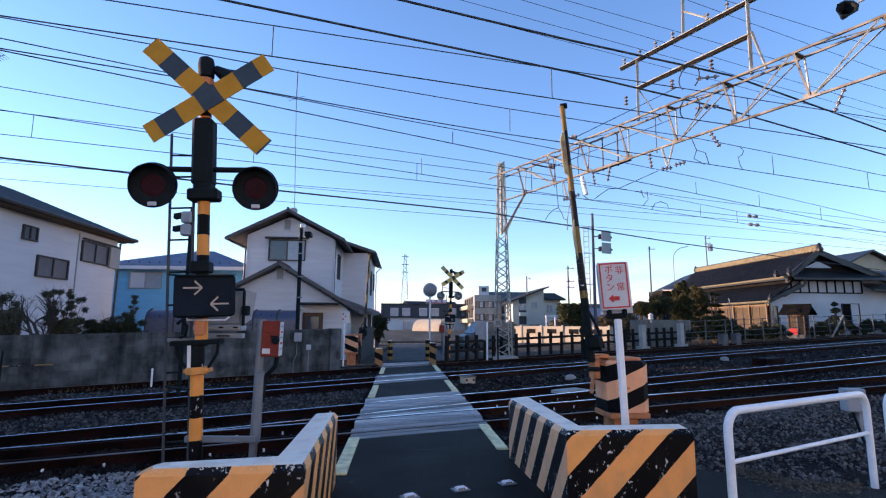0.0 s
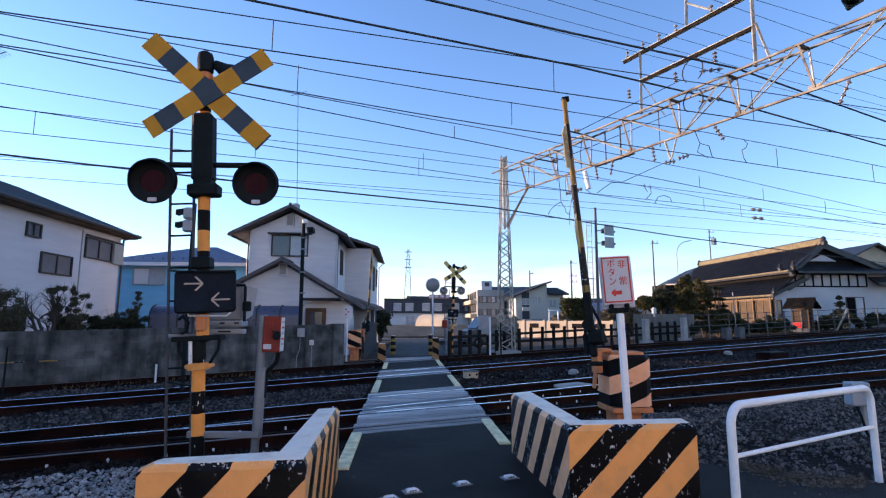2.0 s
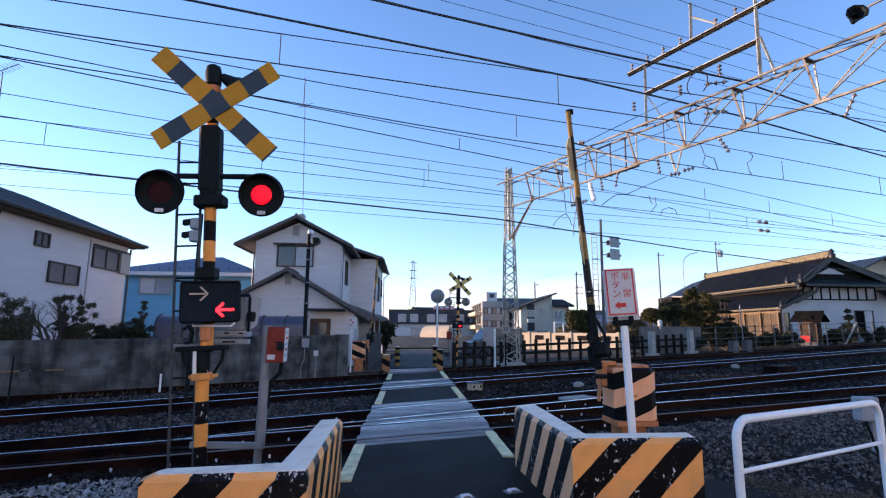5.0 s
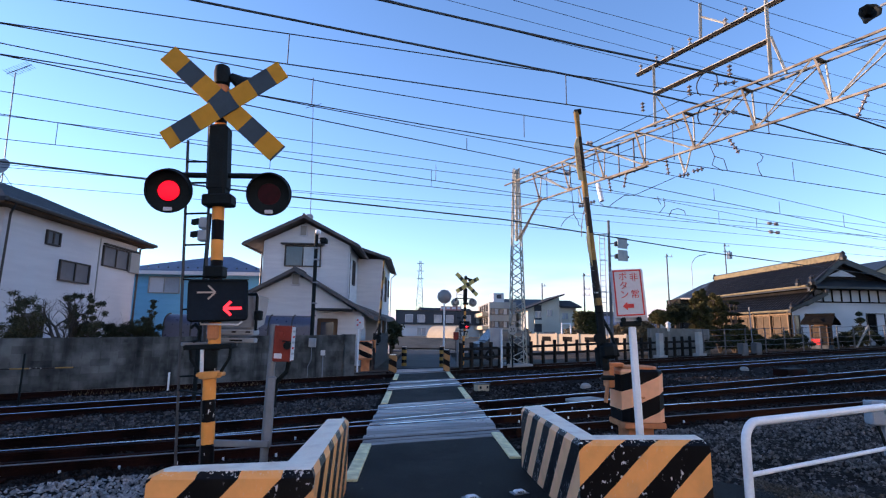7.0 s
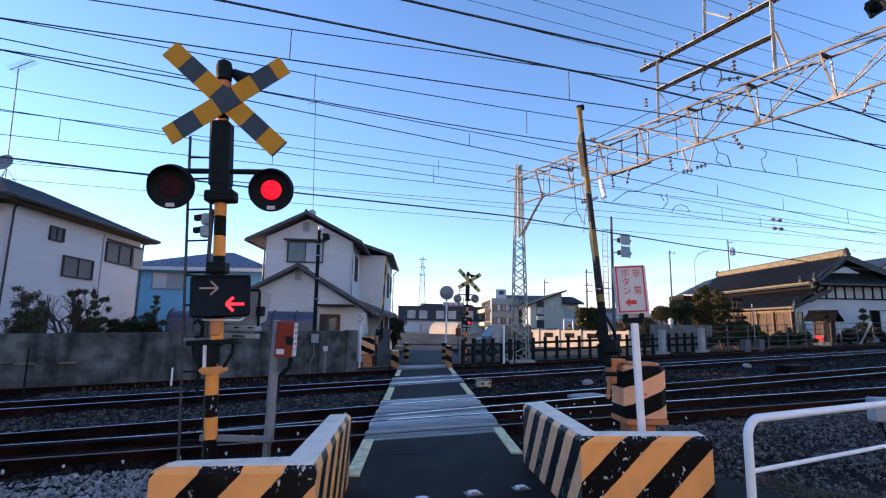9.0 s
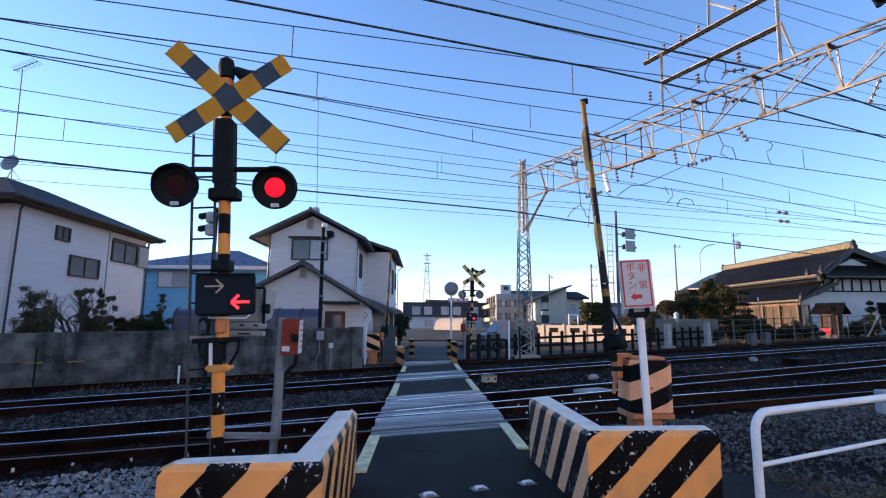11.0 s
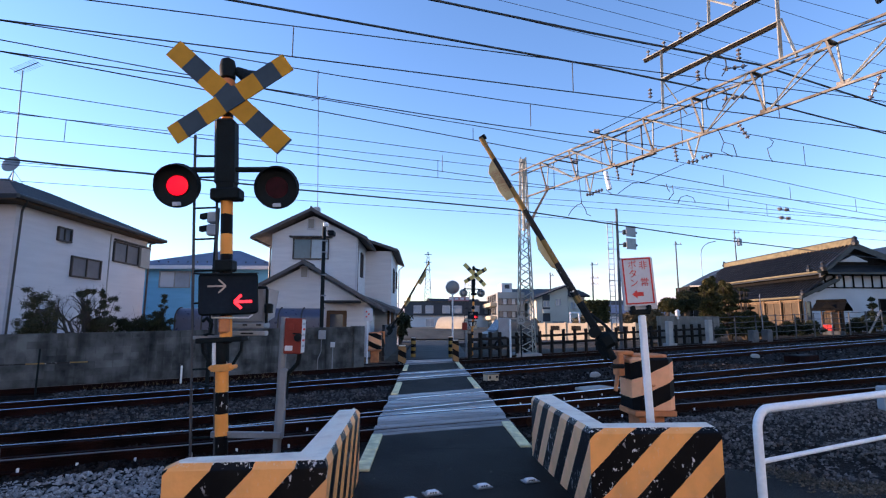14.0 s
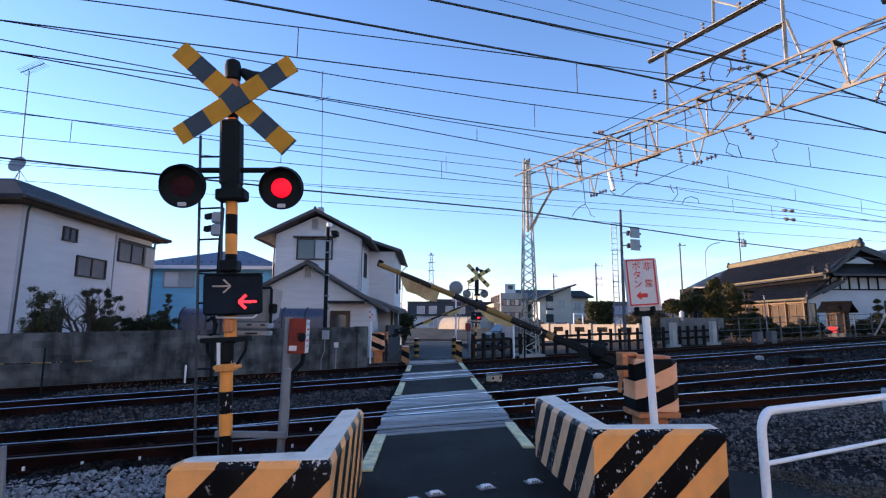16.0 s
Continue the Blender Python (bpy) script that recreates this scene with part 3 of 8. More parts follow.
# crumbled earth along the rim of the asphalt apron
clods = Mesh()
rim = [Vector(p) for p in ((3.72, 5.95, 0), (3.82, 5.72, 0), (3.91, 5.47, 0), (4.01, 5.29, 0), (4.14, 5.18, 0), (4.34, 5.13, 0), (4.62, 5.12, 0))]
for _ in range(3200):
    k = rng.randrange(len(rim) - 1)
    p = rim[k].lerp(rim[k + 1], rng.random())
    off = rng.gauss(0, 0.11)
    c = p + Vector((off * 0.8, off * 0.9, max(0.0, 0.05 - 0.5 * abs(off)) * rng.random()))
    e = Euler((rng.random() * 6, rng.random() * 6, rng.random() * 6)).to_matrix()
    r_ = 0.004 + 0.020 * rng.random() ** 4
    clods.add([c + e @ (Vector(o) * r_ * rng.uniform(0.6, 1.25)) for o in OCT], OCTF)
solo("earth_clods", clods, M["clod"], "crumbled dry earth along the asphalt rim", "earth", kind="stuff")

grit = Mesh()
for _ in range(120):
    x, y = rng.choice([(ROAD_L + 0.02 + abs(rng.gauss(0, 0.12)), rng.uniform(5.5, 12)), (ROAD_R - 0.02 - abs(rng.gauss(0, 0.12)), rng.uniform(6.6, 12)), (rng.uniform(-0.6, 1.3), rng.uniform(4.6, 7.9)), (rng.uniform(2.7, 5.5), rng.uniform(4.2, 5.1))])
    c, r_, a = Vector((x, y, 0.004)), rng.uniform(0.005, 0.014), rng.uniform(0, 6)
    grit.add([c + r_ * Vector((math.cos(a + 2.1 * k), math.sin(a + 2.1 * k), -0.3)) for k in range(3)] + [c + Vector((0, 0, r_ * 0.7))], [(0, 1, 3), (1, 2, 3), (2, 0, 3)])
solo("road_grit", grit, M["stone_dirty"], "loose grit and small stones on the asphalt", "grit", kind="stuff")
g = Mesh()
g.prism([(-40, -14), (40, -14), (40, -3), (9.0, 4.3), (5.0, 5.05), (4.2, 5.12), (3.9, 5.5), (2.9, 6.3), (1.42, 6.9), (ROAD_L, 6.9), (-0.95, 5.5), (-1.7, 4.0), (-3.2, 3.0), (-40, -6)], -0.3, 0.0)
solo("pavement", g, M["asphalt"], "dark worn asphalt apron before the crossing", "pavement", kind="structure")
g = Mesh()
g.prism([(-1.0, 23.3), (2.1, 24.6), (2.6, 41.0), (60, 47), (60, 52), (-30, 46), (-30, 42), (-0.9, 42.5)], -0.3, 0.0)
solo("road", g, M["lane"], "narrow asphalt lane beyond the tracks", "road", kind="structure")
g = Mesh()
g.prism([(-45, -6), (-11, 13.2), (-1.15, 21.0), (-1.0, 42), (-45, 42)], -0.3, -0.03)
solo("house_lots", g, M["earth"], "earth plots behind the concrete wall", "ground", kind="structure")
g = Mesh()
g.box((0.2, 46.6, 0.004), (12, 0.14, 0.008))
solo("road_line", g, M["white_paint"], "worn white line across the far lane", "road marking", kind="structure")


def rail_mesh(a, s, s2, x0, x1):
    """A flat-bottomed rail, bent and climbing east of the crossing, and the bright strip on its head."""
    prof = [(-0.06, -0.155), (0.06, -0.155), (0.06, -0.14), (0.012, -0.12), (0.012, -0.045), (0.033, -0.035), (0.033, -0.004), (-0.033, -0.004), (-0.033, -0.035), (-0.012, -0.045), (-0.012, -0.12), (-0.06, -0.14)]
    body, top = Mesh(), Mesh()
    xs = [x0] + ([BEND] if x0 < BEND < x1 else []) + ([40.0] if x1 > 40 else []) + [x1]
    P = [Vector((x, rail_y(a, s, s2, x), climb(x))) for x in xs]
    for mesh, pr in ((body, prof), (top, [(-0.026, -0.005), (0.026, -0.005), (0.022, 0.003), (-0.022, 0.003)])):
        k = len(pr)
        for i, p in enumerate(P):
            d = (P[min(i + 1, len(P) - 1)] - P[max(i - 1, 0)])
            n = Vector((-d.y, d.x, 0)).normalized()
            mesh.v += [tuple(p + n * u + Vector((0, 0, w))) for u, w in pr]
        for j in range(len(P) - 1):
            mesh.f += [((j * k + i, j * k + (i + 1) % k, (j + 1) * k + (i + 1) % k, (j + 1) * k + i), 0) for i in range(k)]
        mesh.f += [(tuple(range(k))[::-1], 0), (tuple(range(len(mesh.v) - k, len(mesh.v))), 0)]
    return body, top


SLEEPER = Mesh().box((0, 0, 0), (0.22, 2.0, 0.15), 0.015).data("sleeper", M["sleeper"])
CLIP = Mesh().box((0, 0, 0), (0.028, 0.022, 0.05), 0.004).data("rail_clip", M["clip"])
PLATE = Mesh().box((0, 0, 0), (0.13, 0.28, 0.03), 0.006).data("rail_plate", M["steel_rust"])
for key, (a1, a2, s1, s2, s3) in RAILS.items():
    label = {"A": "rusty railway track with bright worn railheads", "B": "railway track branching off through the turnout", "C": "main railway track with polished railheads", "D": "far railway track with rusty rails"}[key]
    t = thing("railway_track", Matrix.Identity(4), label, "railway track", "railway tracks")
    x0, x1 = (-3.4 if key == "B" else -30), 90
    for a, s in ((a1, s1), (a2, s2)):
        start = x0 if a == a1 else -30
        for xa, xb, rust in ((start, ROAD_R + 0.35, "steel_rust"), (ROAD_R + 0.355, x1, "steel_orange")):
            r = part("rail", rail_mesh(a, s, s3, xa, xb)[0], M[rust], t, "rust-brown steel rail")
        top = rail_mesh(a, s, s3, start, x1)[1]
        part("railhead", top, M[{"A": "steel_grey" if a == min(a1, a2) else "steel_worn", "B": "steel_worn", "C": "steel_shine", "D": "steel_dull"}[key]], r, "rusty running surface" if key == "D" else "bright worn running surface")
    rest = Mesh()
    for k in range(-14, 66):
        s = (s1 + s2) / 2 if k < 8 else s3
        x = k * 0.56 + 0.35
        y = (rail_y(a1, s1, s3, x) + rail_y(a2, s2, s3, x)) / 2
        s = (s1 + s2) / 2 if x < BEND else s3
        if ROAD_L - 0.4 < x < ROAD_R + 0.4 or (key == "B" and x < -1.5):
            continue
        m = Matrix.Translation((x, y, -0.225 + climb(x))) @ Matrix.Rotation(math.atan(s), 4, "Z")
        if k < 40:
            part("sleeper", SLEEPER, None, t, m=m)
            for a, sl in ((a1, s1), (a2, s2)):
                if key in "AB" and k < 10:
                    for q in (-0.085, 0.085):
                        part("rail_clip", CLIP, None, t, m=Matrix.Translation((x + 0.04 * math.sin(9 * k), rail_y(a, sl, s3, x) + q, -0.11 + climb(x))) @ Matrix.Rotation(math.atan(s), 4, "Z"))
                if k < 20:
                    part("rail_plate", PLATE, None, t, m=Matrix.Translation((x, rail_y(a, sl, s3, x), -0.145 + climb(x))) @ Matrix.Rotation(math.atan(s), 4, "Z"))
        else:
            rest.box(m.translation, (0.22, 2.0, 0.15), 0, m)
    part("far_sleepers", rest, M["sleeper"], t, "dark timber sleepers")

# low connection box before the main track
t = thing("track_box", pose(2.02, 15.9, -0.1, 0, 0, 30), "low weathered yellowish connection box in the ballast", "track box")
part("case", Mesh().box((0, 0, 0.06), (0.42, 0.24, 0.2), 0.02), M["wall_beige"], t)
part("lid", Mesh().box((0, 0, 0.17), (0.46, 0.28, 0.03), 0.008), M["concrete_grey"], t)
for x in (-0.13, 0.13):
    part("bolt", Mesh().box((x, -0.13, 0.08), (0.06, 0.02, 0.07), 0.004), M["black_metal"], t)

# turnout: check rail and blade beside the branching track
g = Mesh()
for a, s, x0, x1 in ((8.60, 0.40, -5.5, -0.9), (9.45, 0.43, -6, -3.4), (11.38, 0.597, 1.8, 6.5)):
    b, _ = rail_mesh(a, s, 0.362, x0, x1)
    g.add(b.v, [f for f, _ in b.f])
solo("check_rails", g, M["steel_rust"], "rusty check rails bolted inside the running rails", "check rail", kind="structure")

# crossing deck: planks along the rails, asphalt between the tracks
deck = thing("crossing_deck", Matrix.Identity(4), "grey weathered plank deck level with the rails", "crossing deck", kind="structure")


def strip(a, b, sa, sb, top=0.0, thick=0.09, gap=0.018, x0=ROAD_L, x1=ROAD_R, x2=None):
    """A board between the lines y = a + sa x and y = b + sb x."""
    pts = [(x0, a + sa * x0 + gap, top), (x1, a + sa * x1 + gap, top), (x1, b + sb * x1 - gap, top), (x0, b + sb * x0 - gap, top)]
    return Mesh().slab(pts, thick)


def boards(a, b, sa, sb, count):
    for k in range(count):
        p, q = k / count, (k + 1) / count
        z = -0.004 + 0.004 * rng.random()
        jut = 0.05 * rng.random()
        part("plank", strip(a + (b - a) * p, a + (b - a) * q, sa + (sb - sa) * p, sa + (sb - sa) * q, z, x0=ROAD_L - jut, x1=ROAD_R + 0.05 * rng.random()), M["plank"], deck)


F = 0.055
boards(7.93, 8.42 - F, 0.36, 0.40, 2)
boards(8.42 + F + 0.03, 9.62 - F - 0.03, 0.40, 0.432, 4)
boards(9.62 + F, 10.2 - F, 0.432, 0.59, 2)
boards(10.2 + F + 0.03, 11.55 - F - 0.03, 0.59, 0.597, 4)
boards(11.55 + F, 12.25, 0.597, 0.60, 2)
boards(15.2, 15.75 - F, 0.70, 0.735, 2)
boards(15.75 + F + 0.03, 17.07 - F - 0.03, 0.735, 0.735, 4)
boards(17.07 + F, 17.6, 0.735, 0.74, 2)
boards(20.6, 21.0 - F, 0.80, 0.80, 1)
boards(21.0 + F, 22.35 - F, 0.80, 0.80, 4)
boards(22.35 + F, 22.9, 0.80, 0.60, 2)
for a, b, sa, sb in ((6.9, 7.93, 0.0, 0.36), (12.25, 15.2, 0.60, 0.70), (17.6, 20.6, 0.74, 0.80), (22.9, 24.0, 0.60, 0.4)):
    part("asphalt_infill", strip(a, b, sa, sb, -0.003, 0.3), M["asphalt"], deck, "dark asphalt infill")
for x, spans in ((ROAD_L + 0.07, ((5.9, 6.75), (6.78, 7.7), (11.95, 13.0), (13.03, 14.2), (17.7, 18.7), (18.73, 19.9))), (ROAD_R - 0.07, ((6.95, 7.75), (7.78, 8.6), (13.0, 14.1), (14.13, 15.4), (18.6, 19.8), (19.83, 21.2)))):
    for y0, y1 in spans:
        part("edge_block", Mesh().box((x, (y0 + y1) / 2, 0.0), (0.15, y1 - y0, 0.05), 0.008), M["white_paint"], deck, "worn white painted edge block")

# concrete wall along the far side
wall = thing("wall_north", Matrix.Identity(4), "stained grey concrete wall along the far track", "wall", kind="structure")
WALL = [(-16.5, 8.0), (-9.55, 13.55), (-6.0, 16.4), (-2.35, 19.35)]
for (xa, ya), (xb, yb) in zip(WALL, WALL[1:]):
    n = max(2, round(math.hypot(xb - xa, yb - ya) / 1.9))
    for k in range(n):
        p, q = Vector((xa, ya)).lerp(Vector((xb, yb)), k / n), Vector((xa, ya)).lerp(Vector((xb, yb)), (k + 1) / n)
        d = (q - p).normalized()
        nrm = Vector((-d.y, d.x)) * 0.16
        za, zb = 1.30 + 0.02 * (p.x + 9.5), 1.30 + 0.02 * (q.x + 9.5)
        e = d * 0.006
        pts = [p + e, q - e, q - e + nrm, p + e + nrm]
        w = Mesh().add([(*pts[0], -0.3), (*pts[1], -0.3), (*pts[2], -0.3), (*pts[3], -0.3), (*pts[0], za), (*pts[1], zb), (*pts[2], zb), (*pts[3], za)], [(0, 3, 2, 1), (4, 5, 6, 7), (0, 1, 5, 4), (1, 2, 6, 5), (2, 3, 7, 6), (3, 0, 4, 7)])
        part("wall_panel", w, M["concrete_block"], wall)
# its face is laid in concrete blocks nearest the crossing
FACE = Mesh().box((0, 0, 0), (0.390, 0.010, 0.1825), 0.002).data("block", M["concrete_block"])
for (xa, ya), (xb, yb) in zip(WALL, WALL[1:]):
    d = Vector((xb - xa, yb - ya))
    ang, n = math.atan2(d.y, d.x), int(d.length / 0.392)
    for k in range(n):
        for row in range(7):
            u = (k + 0.5 + (0.25 if row % 2 else -0.25)) / n
            x, y = xa + d.x * u, ya + d.y * u
            if x < -12.2 or u > 0.995:
                continue
            top = 1.30 + 0.02 * (x + 9.5)
            part("block", FACE, None, wall, m=Matrix.Translation((x, y, top - 0.10 - 0.184 * row)) @ Matrix.Rotation(ang, 4, "Z"))
end = Vector((-2.35, 19.35)) - Vector((3.65, 2.95)).normalized() * 0.1
part("end_pillar", Mesh().box((end.x, end.y + 0.06, 0.57), (0.44, 0.30, 1.78), 0.015, Matrix.Rotation(math.atan2(2.95, 3.65), 3, "Z")), M["concrete_block"], wall)
# block wall along the lane
side = thing("wall_west", Matrix.Identity(4), "dark concrete block wall beside the lane", "wall", kind="structure")
BLOCK = Mesh().box((0, 0, 0), (0.12, 0.39, 0.185), 0.006).data("block", M["concrete"])
for row in range(8):
    for k in range(20):
        y = 22.6 + 0.395 * k + (0.2 if row % 2 else 0)
        part("block", BLOCK, None, side, m=Matrix.Translation((-1.75 + 0.012 * (y - 22), y, -0.03 + 0.095 + 0.19 * row)))


# ---- buildings ----
def window(parent, m, w, h, panes=2, frame=None, glass=None, sill=False):
    """A sliding window in the local x-z plane, facing -y."""
    frame, glass = frame or M["frame_dark"], glass or [M["glass"], M["curtain_glass"]]
    b = 0.055
    f = Mesh()
    for c, s in (((0, 0, h / 2), (w + 2 * b, 0.1, b)), ((0, 0, -h / 2), (w + 2 * b, 0.12, b)), ((-w / 2 - b / 2, 0, 0), (b, 0.1, h)), ((w / 2 + b / 2, 0, 0), (b, 0.1, h))):
        f.box(c, s, 0.008)
    for k in range(1, panes):
        f.box((-w / 2 + w * k / panes, 0, 0), (0.05, 0.08, h), 0.005)
    ob = part("window", f, frame, parent, m=m)
    for k in range(panes):
        pw = w / panes
        part("pane", Mesh().box((-w / 2 + pw * (k + 0.5), 0.02, 0), (pw - 0.02, 0.012, h - 0.02)), glass[k % len(glass)], ob)
    return ob


def facing(x, y, z, rz=0):
    return pose(x, y, z, 0, 0, rz)


def gable(name, parent, x0, x1, xr, zl, zr, zt, y0, y1, thick, mat, over=0.0):
    """Two roof slabs with their ridge along y."""
    for lo, z, side_ in ((x0, zl, -1), (x1, zr, 1)):
        part(name, Mesh().slab([(xr, y0, zt), (xr, y1, zt), (lo, y1, z), (lo, y0, z)], thick), mat, parent)
    part("ridge_cap", Mesh().path([(xr, y0 - 0.02, zt), (xr, y1 + 0.02, zt)], 0.07, 6), mat, parent)


# white two-storey house at the lane
h = thing("house", Matrix.Identity(4), "white two-storey house with dark gabled roofs", "house", "houses beyond the tracks")
w = Mesh()
w.add([(-7.95, 27.0, -0.05), (-3.55, 27.0, -0.05), (-3.55, 27.0, 6.0), (-5.85, 27.0, 7.15), (-7.95, 27.0, 6.15), (-7.95, 34, -0.05), (-3.55, 34, -0.05), (-3.55, 34, 6.0), (-5.85, 34, 7.15), (-7.95, 34, 6.15)], [(0, 1, 2, 3, 4), (5, 9, 8, 7, 6), (1, 6, 7, 2), (0, 4, 9, 5)])
part("wall", w, M["wall_white"], h)
w = Mesh().box((-3.65, 34.6, 2.9), (3.3, 7.0, 5.9))
part("wing_wall", w, M["wall_white"], h)
gable("roof", h, -8.85, -2.95, -5.85, 5.95, 5.95, 7.45, 26.35, 34.6, 0.16, M["roof_brown"])
gable("wing_roof", h, -5.6, -1.6, -3.5, 5.75, 5.93, 6.55, 30.6, 39.0, 0.17, M["roof_brown"])
w = Mesh()
w.add([(-7.55, 25.0, -0.05), (-2.55, 25.0, -0.05), (-2.55, 25.0, 2.35), (-5.75, 25.0, 4.25), (-7.55, 25.0, 3.35), (-7.55, 27.0, -0.05), (-2.55, 27.0, -0.05), (-2.55, 27.0, 2.35), (-5.75, 27.0, 4.25), (-7.55, 27.0, 3.35)], [(0, 1, 2, 3, 4), (1, 6, 7, 2), (0, 4, 9, 5)])
part("annex_wall", w, M["wall_white"], h)
gable("annex_roof", h, -8.1, -1.95, -5.75, 3.2, 2.28, 4.5, 24.5, 27.0, 0.17, M["roof_brown"])
part("lean_to_roof", Mesh().slab([(-3.5, 27.0, 3.1), (-3.5, 36, 3.1), (-1.5, 36, 2.5), (-1.5, 27.0, 2.25)], 0.2), M["roof_brown"], h)
part("porch_post", Mesh().box((-1.95, 28.6, 1.2), (0.12, 0.12, 2.4), 0.01), M["wood_brown"], h)
part("porch_post", Mesh().box((-1.95, 31.5, 1.2), (0.12, 0.12, 2.4), 0.01), M["wood_brown"], h)
window(h, facing(-5.92, 26.96, 5.38), 1.75, 1.05)
part("window_hood", Mesh().box((-5.92, 26.85, 6.0), (2.2, 0.3, 0.07), 0.01), M["frame_dark"], h)
window(h, facing(-3.51, 29.0, 4.75, 90), 0.7, 1.3, 1)
window(h, facing(-1.97, 33.2, 4.2, 90), 0.8, 1.5, 1)
window(h, facing(-1.97, 36.4, 4.5, 90), 0.7, 1.1, 1)
window(h, facing(-1.97, 33.4, 1.7, 90), 1.2, 1.6, 2)
window(h, facing(-1.97, 36.6, 1.8, 90), 0.9, 1.2, 2)
for x, z, y in ((-5.95, 6.72, 26.97), (-5.75, 3.98, 24.97)):
    v = part("vent", Mesh().box((x, y, z), (0.42, 0.05, 0.62), 0.02), M["sign_white"], h)
    part("slat", Mesh().box((x, y - 0.03, z), (0.3, 0.02, 0.5), 0.01), M["wall_grey"], v)
d = part("door", Mesh().box((-4.15, 24.97, 1.05), (0.95, 0.08, 2.2), 0.02), M["wood_brown"], h)
part("door_pane", Mesh().box((-4.15, 24.92, 1.1), (0.6, 0.02, 1.75), 0.01), M["glass"], d)
part("door_hood", Mesh().box((-3.85, 24.6, 2.55), (1.7, 0.8, 0.1), 0.02), M["roof_dark"], h)
part("gutter", Mesh().path([(-8.85, 26.4, 5.86), (-8.85, 34.6, 5.86)], 0.06), M["frame_dark"], h)
part("gutter", Mesh().path([(-2.95, 26.4, 5.82), (-2.95, 30.6, 5.82)], 0.06), M["frame_dark"], h)
part("gutter", Mesh().path([(-1.57, 30.6, 5.80), (-1.57, 39.0, 5.80)], 0.06), M["frame_dark"], h)
part("downpipe", Mesh().path([(-3.5, 27.1, 5.6), (-3.5, 27.1, 3.2)], 0.045), M["frame_dark"], h)
part("downpipe", Mesh().path([(-1.57, 38.6, 5.78), (-1.9, 38.2, 5.4), (-1.9, 38.2, 0)], 0.045), M["sign_white"], h)
part("downpipe", Mesh().path([(-8.8, 26.7, 5.85), (-8.0, 26.95, 5.5), (-8.0, 26.95, 3.4)], 0.045), M["frame_dark"], h)
part("corner_trim", Mesh().box((-3.53, 26.98, 4.5), (0.1, 0.1, 2.9), 0.01), M["plaster"], h)
part("chimney_cap", Mesh().box((-5.9, 28.0, 7.55), (0.35, 0.35, 0.55), 0.05), M["grey_box"], h)
part("whip_aerial", Mesh().tube((-5.85, 28.0, 7.4), (-6.05, 28.0, 14.1), 0.018, 5), M["wire"], h, "tall thin whip aerial")
for a, b in (((-6.45, 28, 13.95), (-5.6, 28, 14.25)), ((-6.2, 28.3, 14.1), (-5.9, 27.7, 14.1))):
    part("aerial_element", Mesh().tube(a, b, 0.014, 5), M["wire"], h)

# smoky carport roof between wall and house
c = thing("carport", Matrix.Identity(4), "smoky purple polycarbonate carport beside the house", "carport")
roof = Mesh()
arc = [(23.2 + 0.6 * (1 - math.cos(a)), 1.72 + 0.5 * math.sin(a)) for a in [k * math.pi / 16 for k in range(9)]]
sheet = [(23.2, 0.85)] + arc
ring = sheet + [(y + 0.012, z - 0.012) for y, z in sheet[::-1]]
n = len(ring)
roof.v = [(x, y, z) for x in (-10.85, -4.5) for y, z in ring]
roof.f = [((k, (k + 1) % n, n + (k + 1) % n, n + k), 0) for k in range(n)]
roof.f += [((e + k, e + k + 1, e + n - 2 - k, e + n - 1 - k), 0) for e in (0, n) for k in range(len(sheet) - 1)]
part("roof_sheet", roof, M["poly_roof"], c)
for x in (-10.85, -9.7, -8.6, -7.5, -6.4, -5.4, -4.5):
    part("rib", Mesh().path([(x, 23.17, 0.0)] + [(x, y - 0.02, z + 0.02) for y, z in arc], 0.03), M["frame_dark"], c)

# pale house whose long front faces the lane
h = thing("house", Matrix.Identity(4), "pale pink two-storey house with a dark overhanging eave", "house", "houses beyond the tracks")
part("wall", Mesh().box((-16.5, 20.6, 2.7), (7.0, 7.9, 5.5)), M["wall_pink"], h)
roof = Mesh()
R0, R1 = [(-12.45, 15.9, 5.48), (-12.45, 25.05, 5.48), (-20.5, 25.05, 5.48), (-20.5, 15.9, 5.48)], [(-15.6, 19.4, 6.9), (-15.6, 21.6, 6.9), (-17.4, 21.6, 6.9), (-17.4, 19.4, 6.9)]
for k in range(4):
    part("roof", Mesh().slab([R0[k], R0[(k + 1) % 4], R1[(k + 1) % 4], R1[k]], 0.14), M["roof_dark"], h)
part("soffit", Mesh().box((-16.5, 20.5, 5.33), (8.0, 9.1, 0.06)), M["wood_brown"], h)
for a, b in (((-12.4, 15.9, 5.42), (-12.4, 25.05, 5.42)), ((-12.4, 25.1, 5.42), (-20.5, 25.1, 5.42))):
    part("gutter", Mesh().path([a, b], 0.07), M["frame_dark"], h)
part("downpipe", Mesh().path([(-12.4, 24.95, 5.4), (-12.9, 24.6, 5.2), (-12.95, 24.6, 0)], 0.045), M["frame_dark"], h)
part("downpipe", Mesh().path([(-12.4, 16.3, 5.4), (-12.85, 16.7, 5.1), (-12.93, 16.7, 0)], 0.035), M["frame_dark"], h)
